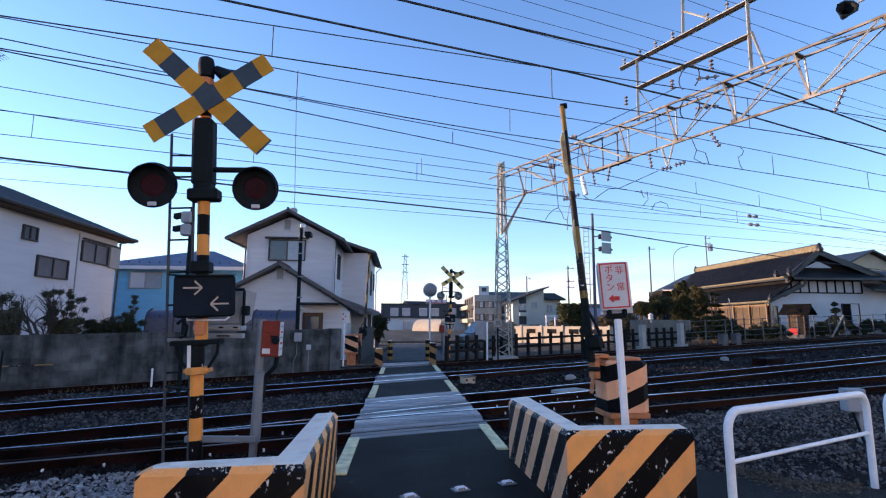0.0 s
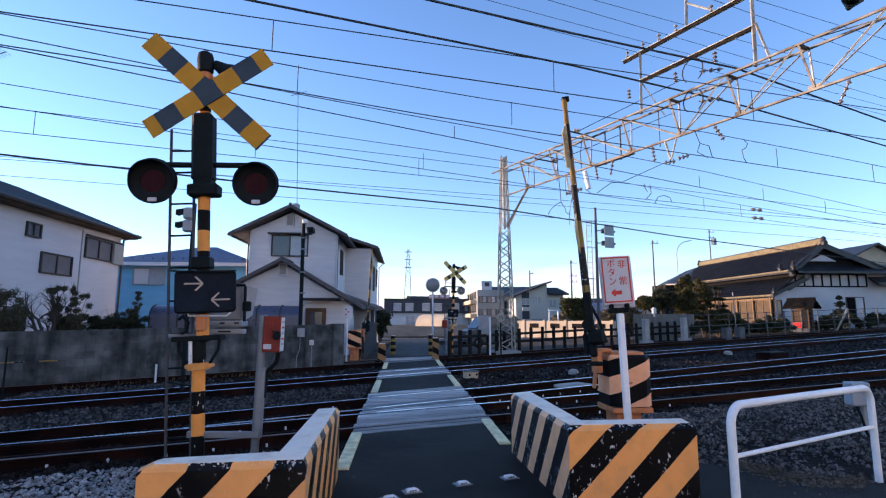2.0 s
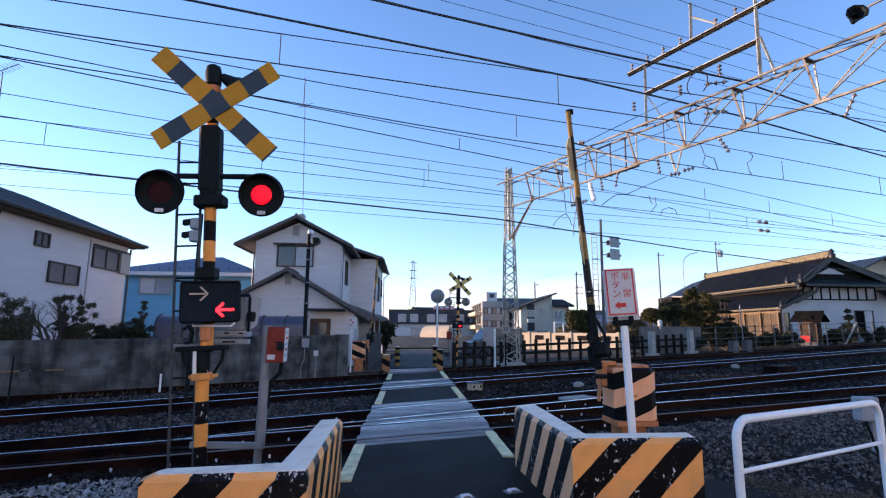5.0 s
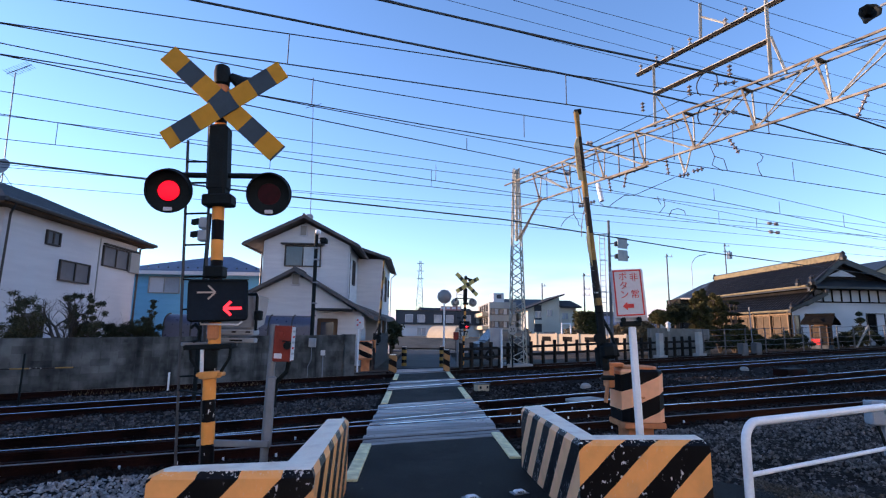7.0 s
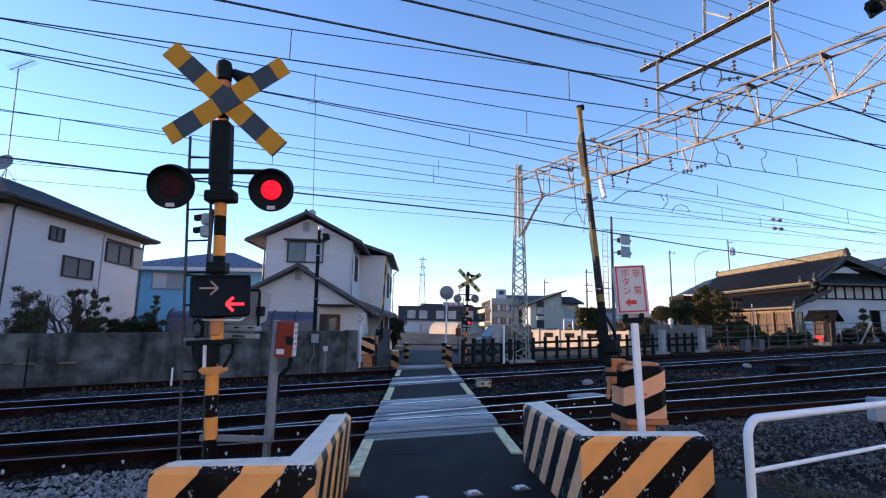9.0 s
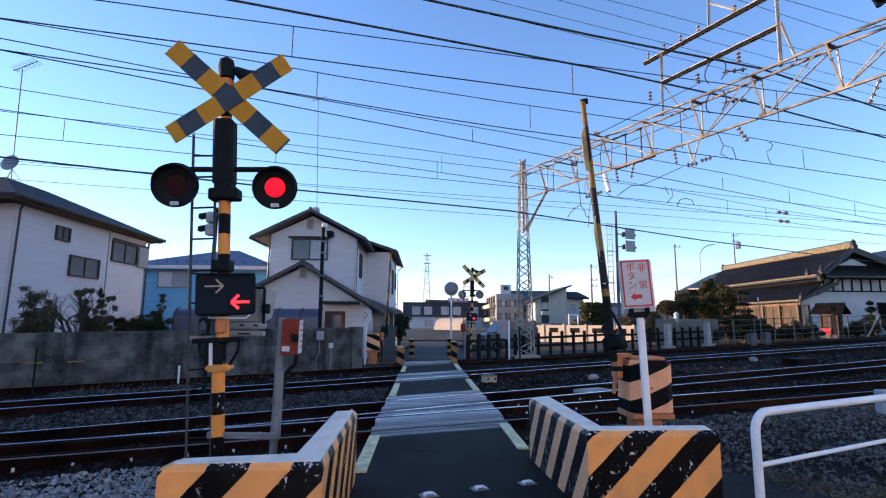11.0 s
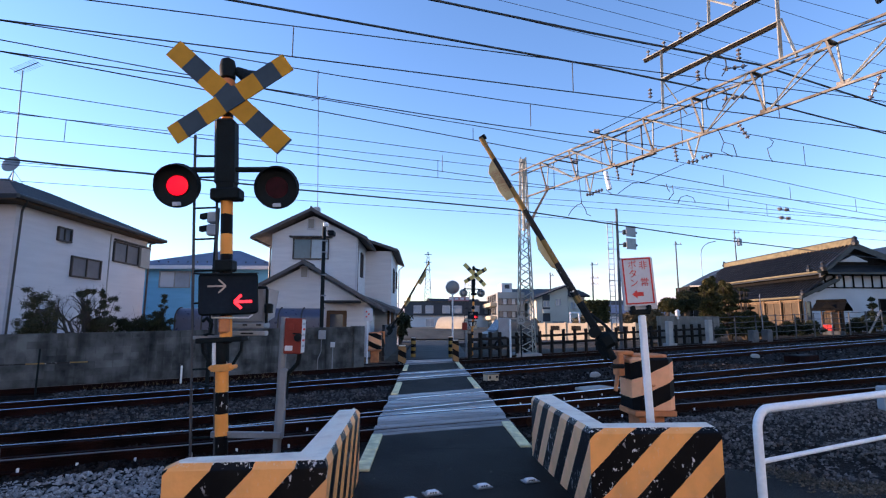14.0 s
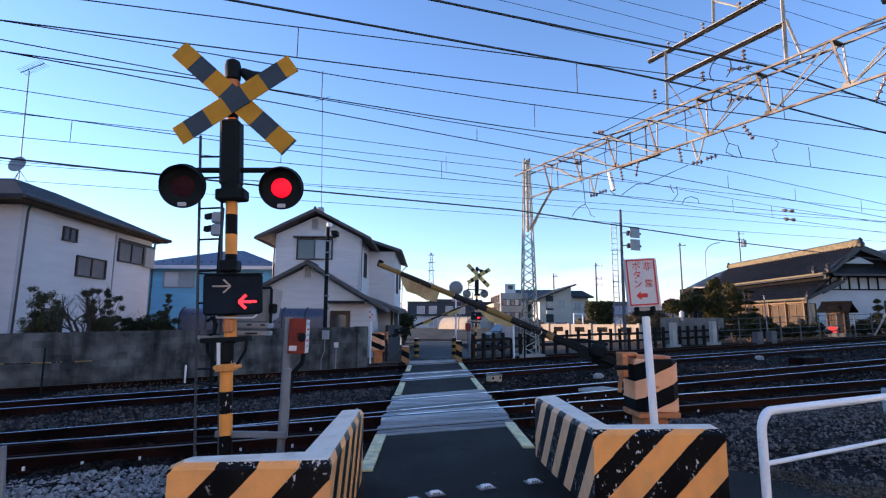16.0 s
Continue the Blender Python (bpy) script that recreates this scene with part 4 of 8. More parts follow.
for y0, y1, z0, z1, n in ((19.45, 21.1, 3.27, 3.99, 2), (18.6, 19.22, 4.47, 4.93, 2), (21.95, 23.75, 4.12, 4.93, 2), (18.0, 18.9, 1.0, 2.0, 2)):
    window(h, facing(-12.96, (y0 + y1) / 2, (z0 + z1) / 2, 90), y1 - y0, z1 - z0, n, None, [M["net_glass"]])
part("seam", Mesh().box((-12.985, 21.7, 2.6), (0.03, 0.05, 5.2)), M["wall_grey"], h)
part("shutter_box", Mesh().box((-12.92, 24.22, 4.5), (0.14, 0.78, 0.92), 0.02), M["wall_grey"], h)
part("shutter_rail", Mesh().box((-12.92, 23.25, 5.02), (0.12, 2.75, 0.07), 0.01), M["frame_dark"], h)

# blue house further back
h = thing("house", Matrix.Identity(4), "light blue house with a blue metal hip roof", "house", "houses beyond the tracks")
part("wall", Mesh().box((-13.5, 36.0, 2.45), (8.3, 8.0, 5.1)), M["wall_blue"], h)
A0, A1 = [(-18.1, 31.5, 5.0), (-8.9, 31.5, 5.0), (-8.9, 40.5, 5.0), (-18.1, 40.5, 5.0)], [(-13.4, 35.0, 6.35), (-12.4, 35.0, 6.35), (-12.4, 37, 6.35), (-13.4, 37, 6.35)]
for k in range(4):
    part("roof", Mesh().slab([A0[k], A0[(k + 1) % 4], A1[(k + 1) % 4], A1[k]], 0.12), M["roof_blue"], h)
part("fascia", Mesh().box((-13.5, 31.52, 4.86), (9.3, 0.06, 0.22), 0.01), M["wall_white"], h)
for k in range(14):
    part("snow_guard", Mesh().box((-16.7 + 0.58 * k, 31.85, 5.22), (0.08, 0.05, 0.08), 0.01), M["frame_dark"], h)
window(h, facing(-15.15, 31.96, 4.15), 1.75, 0.95, 2, M["wall_grey"], [M["plaster"], M["curtain_glass"]])
window(h, facing(-11.0, 31.96, 4.1), 1.2, 0.9, 2, M["wall_grey"])
part("balcony_rail", Mesh().path([(-9.3, 31.4, 5.0), (-6.9, 32, 4.6), (-6.9, 36, 4.6)], 0.04), M["grey_metal"], h)

# smoked clay tiled house, its gable towards the tracks and its long front facing west
h = thing("tiled_house", pose(0, 0, 0), "traditional white plaster house with dark clay tile roof", "house", "houses beyond the tracks")
HS, HN, XR, ZR = 41.0, 58.4, 34.75, 8.0
part("wall", Mesh().add([(32.3, HS, 0.5), (44.0, HS, 0.5), (44.0, HS, 5.7), (32.3, HS, 5.7), (32.3, HN, 0.5), (44.0, HN, 0.5), (44.0, HN, 5.7), (32.3, HN, 5.7)], [(0, 1, 2, 3), (4, 7, 6, 5), (0, 3, 7, 4), (1, 5, 6, 2), (3, 2, 6, 7)]), M["plaster"], h)
part("front_wall", Mesh().add([(30.55, HS, 0.5), (32.3, HS, 0.5), (32.3, HS, 4.75), (30.55, HS, 3.7), (30.55, HN, 0.5), (32.3, HN, 0.5), (32.3, HN, 4.75), (30.55, HN, 3.7)], [(0, 1, 2, 3), (4, 7, 6, 5), (3, 2, 6, 7)]), M["plaster"], h)
part("west_front", Mesh().box((30.62, (HS + HN) / 2, 2.1), (0.12, HN - HS - 0.02, 3.2)), M["wood_dark"], h, "dark timber front")
part("gable_wall", Mesh().add([(32.3, HS - 0.1, 5.5), (39.8, HS - 0.1, 5.6), (XR, HS - 0.1, 7.7), (32.3, HS + 0.2, 5.5), (39.8, HS + 0.2, 5.6), (XR, HS + 0.2, 7.7)], [(0, 1, 2), (3, 5, 4), (0, 2, 5, 3), (1, 4, 5, 2)]), M["wood_dark"], h)
part("gable_panel", Mesh().add([(33.75, HS - 0.22, 6.55), (36.15, HS - 0.22, 6.55), (34.95, HS - 0.22, 7.1), (33.75, HS - 0.08, 6.55), (36.15, HS - 0.08, 6.55), (34.95, HS - 0.08, 7.1)], [(0, 1, 2), (3, 5, 4), (0, 2, 5, 3), (1, 4, 5, 2), (0, 3, 4, 1)]), M["plaster"], h, "small white gable panel")


def tiled(p0, p1, q0, q1, count, rad):
    """A roof slope from ridge p to eave q, with rows of round cover tiles running down it in courses."""
    slab = part("roof", Mesh().slab([p0, p1, q1, q0], 0.16), M["roof_tile"], h)
    rib = Mesh()
    P0, P1, Q0, Q1 = (Vector(v) for v in (p0, p1, q0, q1))
    for k in range(count + 1):
        a, b = P0.lerp(P1, k / count), Q0.lerp(Q1, k / count)
        steps = max(4, int((b - a).length / 0.38))
        for s in range(steps):
            u, v = a.lerp(b, s / steps), a.lerp(b, (s + 0.96) / steps)
            rib.tube(u, v + Vector((0, 0, 0.035)), rad, 5, caps=True)
    ob = part("cover_tiles", rib, M["roof_tile"], slab, "rows of round clay cover tiles")
    tagged(ob, kind="stuff")


tiled((XR, HS - 0.5, ZR), (XR, HN, ZR), (31.75, HS - 0.75, 5.68), (31.75, HN + 0.6, 5.68), 46, 0.10)
tiled((XR, HS - 0.5, ZR), (XR, HN, ZR), (40.6, HS - 0.75, 5.75), (40.6, HN + 0.6, 5.75), 46, 0.10)
tiled((32.5, HS - 0.2, 5.42), (32.5, HN, 5.42), (30.2, HS - 0.35, 3.72), (30.2, HN + 0.4, 3.72), 46, 0.095)
part("hip_roof", Mesh().slab([(XR, HN - 0.2, ZR), (XR, HN + 3.2, ZR - 0.3), (31.0, HN + 3.2, 5.9), (30.6, HN + 0.6, 5.9), (31.65, HN - 2.5, 5.70)], 0.16), M["roof_tile"], h)
part("north_wall", Mesh().box((32.3, HN + 2.2, 3.1), (3.4, 3.4, 5.4)), M["wood_dark"], h)
# dark strip added over the white wall for the shade under the eave
part("eave_shadow_board", Mesh().box((32.24, (HS + HN) / 2, 5.5), (0.06, HN - HS - 0.1, 0.5)), M["wood_dark"], h)
part("eave_edge", Mesh().path([(31.72, HS - 0.75, 5.72), (31.72, HN + 0.6, 5.72)], 0.09, 6), M["tile_sunlit"], h)
part("eave_edge", Mesh().path([(30.17, HS - 0.35, 3.69), (30.17, HN + 0.4, 3.69)], 0.08, 6), M["tile_sunlit"], h)
part("upper_band", Mesh().path([(32.4, HS - 0.2, 5.45), (32.4, HN, 5.45)], 0.10, 6), M["tile_sunlit"], h)
part("ridge", Mesh().box((XR, (HS + HN) / 2 - 0.2, ZR + 0.10), (0.34, HN - HS + 0.9, 0.66), 0.05), M["tile_sunlit"], h, "stacked ridge tiles")
part("ridge_crown", Mesh().path([(XR, HS - 0.75, ZR + 0.42), (XR, HN + 0.3, ZR + 0.42)], 0.10, 8), M["roof_tile"], h)
for x, y, z, r in ((XR, HS - 0.75, ZR - 0.15, 0.95), (XR, HN + 0.3, ZR + 0.05, 0.8), (31.9, HS - 0.75, 5.75, 1.0), (31.0, HS - 0.4, 5.7, 0.8), (32.9, HS - 0.9, 5.1, 0.8), (30.3, HS - 0.4, 3.8, 0.7)):
    part("roof_ornament", Mesh().lathe([(0.26 * r, 0), (0.30 * r, 0.25 * r), (0.16 * r, 0.5 * r), (0.2 * r, 0.62 * r), (0.04 * r, 0.8 * r)], 8, Matrix.Translation((x, y, z))), M["roof_tile"], h)
for x, z in ((31.7, 5.7), (40.7, 5.72)):
    part("barge_board", Mesh().slab([(XR, HS - 0.7, ZR + 0.08), (XR, HS - 0.45, ZR + 0.08), (x, HS - 0.45, z + 0.05), (x, HS - 0.7, z + 0.05)], 0.5), M["roof_tile"], h)
part("barge_board", Mesh().slab([(33.4, HS - 0.5, 5.42), (33.4, HS - 0.2, 5.42), (31.6, HS - 0.2, 4.5), (31.6, HS - 0.5, 4.5)], 0.42), M["roof_tile"], h)
part("barge_board", Mesh().slab([(31.6, HS - 0.5, 4.5), (31.6, HS - 0.2, 4.5), (30.1, HS - 0.2, 3.8), (30.1, HS - 0.5, 3.8)], 0.3), M["roof_tile"], h)
part("pent_roof", Mesh().slab([(32.6, HS, 6.35), (44.0, HS, 6.35), (44.6, HS - 1.1, 5.62), (32.0, HS - 1.1, 5.62)], 0.16), M["roof_tile"], h)
part("pent_roof", Mesh().slab([(39.0, HS, 5.3), (44.0, HS, 5.3), (44.0, HS - 1.3, 4.7), (38.7, HS - 1.3, 4.7)], 0.14), M["roof_tile"], h)
for k in range(9):
    part("timber_post", Mesh().box((32.5 + 0.79 * k, HS - 0.03, 4.98), (0.10, 0.10, 1.05), 0.01), M["wood_dark"], h)
part("timber_rail", Mesh().box((35.6, HS - 0.03, 4.45), (6.4, 0.1, 0.10), 0.01), M["wood_dark"], h)
part("timber_rail", Mesh().box((35.6, HS - 0.03, 5.52), (6.4, 0.1, 0.16), 0.01), M["wood_dark"], h)
for x, wd, z, hh in ((37.6, 1.5, 2.6, 1.9), (30.9, 0.35, 2.5, 1.6)):
    # the black pane stands in for the shade inside the open window
    window(h, facing(x, HS - 0.05, z), wd, hh, 2 if wd > 1 else 1, None, [M["roof_black"], M["plaster"]] if wd > 1 else [M["glass"]])
for k in range(7):
    window(h, pose(30.5, HS + 1.35 + 2.2 * k, 2.35, 0, 0, -90), 1.75, 1.9, 2, M["wood_pale"], [M["shoji"]])
    part("eave_post", Mesh().box((30.42, HS + 0.3 + 2.2 * k, 2.1), (0.14, 0.14, 3.2), 0.01), M["wood_pale"], h)
part("lintel", Mesh().box((30.45, (HS + HN) / 2, 3.42), (0.1, HN - HS, 0.14), 0.01), M["wood_pale"], h)
h = thing("house", pose(0, 0, 0), "cream house with a dark tiled roof behind the tiled house", "house", "houses beyond the tracks")
part("wall", Mesh().add([(57.0, 62, 0.5), (63.4, 62, 0.5), (63.4, 62, 9.6), (60.2, 62, 11.2), (57.0, 62, 9.6), (57.0, 72, 0.5), (63.4, 72, 0.5), (63.4, 72, 9.6), (60.2, 72, 11.2), (57.0, 72, 9.6)], [(0, 1, 2, 3, 4), (5, 9, 8, 7, 6), (0, 4, 9, 5), (1, 6, 7, 2)]), M["wall_beige"], h)
for s in (1, -1):
    part("roof", Mesh().slab([(60.2, 61.2, 11.5), (60.2, 72.8, 11.5), (60.2 + s * 4.2, 72.8, 9.5), (60.2 + s * 4.2, 61.2, 9.5)], 0.22), M["roof_tile"], h)
part("lower_wing", Mesh().box((54.2, 67, 4.7), (5.4, 8, 8.4)), M["wall_beige"], h)
part("wing_roof", Mesh().slab([(51.2, 62.6, 8.9), (57.0, 62.6, 8.9), (57.0, 67, 10.3), (51.2, 67, 10.3)], 0.2), M["roof_tile"], h)
window(h, facing(58.6, 61.95, 8.2), 1.6, 1.2, 2)

# small shrine in front of it
h = thing("shrine", pose(29.9, 37.3, 0.78, 0, 0, -58) @ Matrix.Diagonal((0.66, 0.66, 0.95, 1)), "small wooden shrine with a dark tiled roof and red offering rack", "shrine")
part("plinth", Mesh().box((0, 0, 0.12), (1.7, 1.5, 0.3), 0.03), M["concrete"], h)
for x in (-0.8, 0.8):
    for y in (-0.62, 0.62):
        part("post", Mesh().box((x, y, 1.0), (0.12, 0.12, 1.8), 0.01), M["wood_brown"], h)
part("back_wall", Mesh().box((0.0, 0.55, 1.0), (1.6, 0.08, 1.7)), M["wood_brown"], h)
part("altar", Mesh().box((-0.32, -0.1, 1.25), (0.85, 0.9, 0.95), 0.03), M["shoji"], h, "pale latticed shrine doors")
for k in range(4):
    part("lattice_bar", Mesh().box((-0.66 + 0.23 * k, -0.57, 1.25), (0.04, 0.03, 0.95)), M["wood_brown"], h)
part("side_panel", Mesh().box((0.42, -0.1, 1.0), (0.6, 0.9, 1.5), 0.02), M["wood_dark"], h)
rk = part("offering_rack", Mesh().box((-0.32, -0.62, 0.5), (0.95, 0.1, 0.45), 0.01), M["red_print"], h, "red slatted offering rack")
for k in range(6):
    part("slat", Mesh().box((-0.72 + 0.16 * k, -0.69, 0.5), (0.05, 0.04, 0.5)), M["red_print"], rk)
for s in (1, -1):
    part("roof", Mesh().slab([(-1.45, 0, 2.52), (1.45, 0, 2.52), (1.5, s * 0.7, 2.2), (1.55, s * 1.2, 1.92), (-1.55, s * 1.2, 1.92), (-1.5, s * 0.7, 2.2)], 0.12), M["roof_black"], h)
part("ridge", Mesh().box((0, 0, 2.6), (2.9, 0.2, 0.18), 0.04), M["roof_black"], h)
part("gable_board", Mesh().add([(-0.75, -1.16, 2.0), (0.75, -1.16, 2.0), (0, -1.05, 2.4), (-0.75, -1.1, 2.0), (0.75, -1.1, 2.0), (0, -1.0, 2.4)], [(0, 1, 2), (3, 5, 4), (0, 2, 5, 3), (1, 4, 5, 2), (0, 3, 4, 1)]), M["roof_black"], h)

# modern shed-roof house, wall and yard
h = thing("house", Matrix.Identity(4), "modern grey house with a single sloping roof", "house", "houses beyond the tracks")
part("wall", Mesh().add([(12.95, 60, 0), (16.65, 60, 0), (16.65, 60, 5.85), (12.95, 60, 4.45), (12.95, 68, 0), (16.65, 68, 0), (16.65, 68, 5.85), (12.95, 68, 4.45)], [(0, 1, 2, 3), (4, 7, 6, 5), (0, 3, 7, 4), (1, 5, 6, 2)]), M["plaster_warm"], h)
part("roof", Mesh().slab([(12.4, 59.3, 4.36), (17.1, 59.3, 6.17), (17.1, 68.6, 6.17), (12.4, 68.6, 4.36)], 0.16), M["roof_dark"], h)
part("recess", Mesh().box((14.1, 59.97, 3.3), (0.85, 0.1, 3.1), 0.01), M["wall_dark"], h, "dark panelled window bay")
window(h, facing(14.1, 59.88, 3.75), 0.7, 0.7, 2, M["plaster_warm"], [M["curtain_glass"]])
part("balcony_rail", Mesh().box((14.1, 59.75, 2.9), (0.95, 0.3, 0.45), 0.02), M["plaster_warm"], h)
part("extension", Mesh().box((17.65, 63.5, 2.35), (1.95, 7, 4.7)), M["plaster_warm"], h)
part("extension_roof", Mesh().slab([(16.66, 62.2, 5.55), (18.6, 62.2, 5.55), (19.1, 59.4, 4.72), (16.66, 59.4, 4.72)], 0.2), M["roof_dark"], h)
for x, z, ww in ((15.5, 3.95, 0.6), (15.45, 1.4, 1.4), (17.3, 3.6, 0.7)):
    window(h, facing(x, 59.95, z), ww, 0.8, 2, M["plaster_warm"], [M["curtain_glass"]])
wl2 = thing("garden_wall", Matrix.Identity(4), "sunlit beige block wall with dark grilles", "wall", kind="structure")
turn = Matrix.Rotation(-0.78, 3, "Z")
part("wall_body", Mesh().box((14.0, 47.8, 0.7), (11.5, 0.2, 1.72), 0.02, turn), M["wall_beige"], wl2)
for k in range(5):
    c_ = Vector((14.0, 47.8, 1.1)) + turn @ Vector((2.2 * (k - 2), -0.1, 0))
    part("grille", Mesh().box(c_, (0.95, 0.05, 0.42), 0.01, turn), M["wood_dark"], wl2)
    part("pier", Mesh().box(c_ + turn @ Vector((1.1, -0.02, -0.3)), (0.2, 0.12, 1.7), 0.01, turn), M["wall_beige"], wl2)
gate = thing("garden_gate", pose(14.95, 51.5, 0), "white square gate arch in the yard", "gate")
for x in (-0.45, 0.45):
    part("post", Mesh().box((x, 0, 1.25), (0.13, 0.13, 2.6), 0.02), M["white_metal"], gate)
part("lintel", Mesh().box((0, 0, 2.58), (1.03, 0.16, 0.14), 0.02), M["white_metal"], gate)

y_ = Mesh().add([(-2.5, 53.5, -0.05), (10.5, 53.5, -0.05), (10.5, 58.5, 0.9), (-2.5, 58.5, 0.9), (10.5, 74.2, 0.95), (-2.5, 74.2, 0.95), (-2.5, 74.2, -0.3), (10.5, 74.2, -0.3)], [(0, 1, 2, 3), (3, 2, 4, 5), (5, 4, 7, 6), (0, 3, 5, 6), (1, 7, 4, 2)])
solo("yard", y_, M["yard_earth"], "bare earth yard rising beyond the far lane", "ground", kind="structure")
# long dark building and office block far behind
h = thing("row_building", Matrix.Identity(4), "long two-storey building, dark above and pale below", "building", "far buildings")
part("lower_wall", Mesh().box((5.2, 80, 1.3), (15.9, 10, 2.7)), M["plaster"], h)
part("upper_wall", Mesh().box((5.2, 79.9, 3.55), (16.2, 10.4, 1.9)), M["wall_dark"], h)
part("parapet", Mesh().box((5.2, 79.9, 4.58), (16.3, 10.6, 0.14), 0.02), M["frame_dark"], h)
for x in (-1.0, 0.7, 3.1, 4.8, 7.3, 9.2, 11.4):
    window(h, facing(x, 74.66, 3.45), 1.0, 1.05, 1, M["plaster"], [M["curtain_glass"]])
for x in (0.8, 3.5):
    window(h, facing(x, 74.96, 1.6), 1.2, 1.1, 2, M["plaster"], [M["curtain_glass"]])
sb = thing("rooftop_sign", pose(5.0, 75.2, 4.62), "faded pink rooftop sign board on a building", "sign board")
part("board", Mesh().box((0, 0, 0.35), (3.0, 0.12, 0.6), 0.02), M["sign_faded"], sb)
for k in range(4):
    part("lettering_bar", Mesh().box((-1.2 + 0.8 * k, -0.07, 0.4), (0.5, 0.02, 0.3)), M["sign_white"], sb)
h = thing("office_block", Matrix.Identity(4), "grey three-storey office block with rooftop hut", "building", "far buildings")
part("wall", Mesh().box((10.85, 71, 2.55), (3.4, 12, 5.7)), M["wall_grey"], h)
part("rooftop_hut", Mesh().box((10.35, 66.7, 5.95), (1.35, 3, 1.2), 0.03), M["plaster"], h)
part("hut_mark", Mesh().box((10.4, 65.18, 6.1), (0.6, 0.04, 0.5), 0.01), M["wall_dark"], h)
for x in (9.8, 10.9, 11.9):
    for z in (4.2, 2.6):
        window(h, facing(x, 64.96, z), 0.95, 0.75, 2)
for z in (2.2, 3.9):
    part("balcony", Mesh().box((8.75, 70.5, z), (0.8, 9, 0.5), 0.03), M["wall_beige"], h)
    for k in range(4):
        window(h, pose(9.12, 67 + 2.3 * k, z + 0.85, 0, 0, -90), 1.3, 0.9, 2)

# sheds and blocks along the horizon
far = random.Random(11)
for k in range(26):
    x = -60 + 9.5 * k + far.uniform(-3, 3)
    y = 105 + far.uniform(-15, 60)
    if -9 < x < 2:
        continue
    ww, hh = far.uniform(6, 10), far.uniform(3.2, 6.2)
    h = thing("far_house", pose(x, y, 0, 0, 0, far.uniform(-25, 25)), "distant house with a plain pitched roof", "house", "far houses")
    part("wall", Mesh().box((0, 0, hh / 2), (ww, 7, hh)), M[far.choice(["wall_grey", "plaster", "wall_beige"])], h)
    for s in (1, -1):
        part("roof", Mesh().slab([(-ww / 2 - 0.4, 0, hh + 1.5), (ww / 2 + 0.4, 0, hh + 1.5), (ww / 2 + 0.4, s * 4.0, hh - 0.1), (-ww / 2 - 0.4, s * 4.0, hh - 0.1)], 0.18), M[far.choice(["roof_dark", "roof_tile", "roof_blue"])], h)
    for q in (-1, 1):
        window(h, facing(q * ww / 4, -3.53, hh * 0.62), 1.3, 1.1, 2)
hill = Mesh()
N = 90
for k in range(N + 1):
    a = radians(-75 + 150 * k / N)
    x, y = 1400 * math.sin(a), 1400 * math.cos(a)
    z = 14 + 16 * noise.noise((k * 0.11, 3, 0)) + 8 * noise.noise((k * 0.4, 7, 0))
    hill.v += [(x, y, -1), (x, y, max(4, z))]
hill.f = [((2 * k, 2 * k + 2, 2 * k + 3, 2 * k + 1), 0) for k in range(N)]
solo("backdrop", hill, M["haze_hill"], "low blue hills along the horizon", "hills", kind="structure")

# unseen houses added outside the view; the western one keeps the crossing in shade
for k, (x0, x1, y0, y1, hh) in enumerate(((-40, -29, -4, 30, 7.6), (-16, 20, -84, -74, 5.5))):
    h = thing("house", Matrix.Identity(4), "unseen plain house added outside the view", "house", "houses beside the near street")
    part("wall", Mesh().box(((x0 + x1) / 2, (y0 + y1) / 2, hh / 2 - 0.9), (x1 - x0, y1 - y0, hh - 1.8)), M["wall_grey"], h)
    xm = (x0 + x1) / 2
    for xe in (x0 - 0.5, x1 + 0.5):
        part("roof", Mesh().slab([(xm, y0 - 0.5, hh), (xm, y1 + 0.5, hh), (xe, y1 + 0.5, hh - 2), (xe, y0 - 0.5, hh - 2)], 0.2), M["roof_dark"], h)

# added, unseen apartment house behind the camera; its pale sunlit front warms the crossing
h = thing("bounce_block", pose(14, -24, 0, 0, 0, 28), "unseen pale five-storey block added to bounce warm light", "house", "houses beside the near street")
part("wall", Mesh().box((0, 0, 8.2), (50, 9, 17)), M["wall_cream"], h)
part("roof", Mesh().box((0, 0, 16.85), (51, 10, 0.3), 0.05), M["roof_dark"], h)
for k in range(10):
    for z in (2.0, 5.2, 8.4, 11.6, 14.4):
        window(h, pose(-20 + 4.4 * k, 4.52, z, 0, 0, 180), 1.7, 1.2, 2)


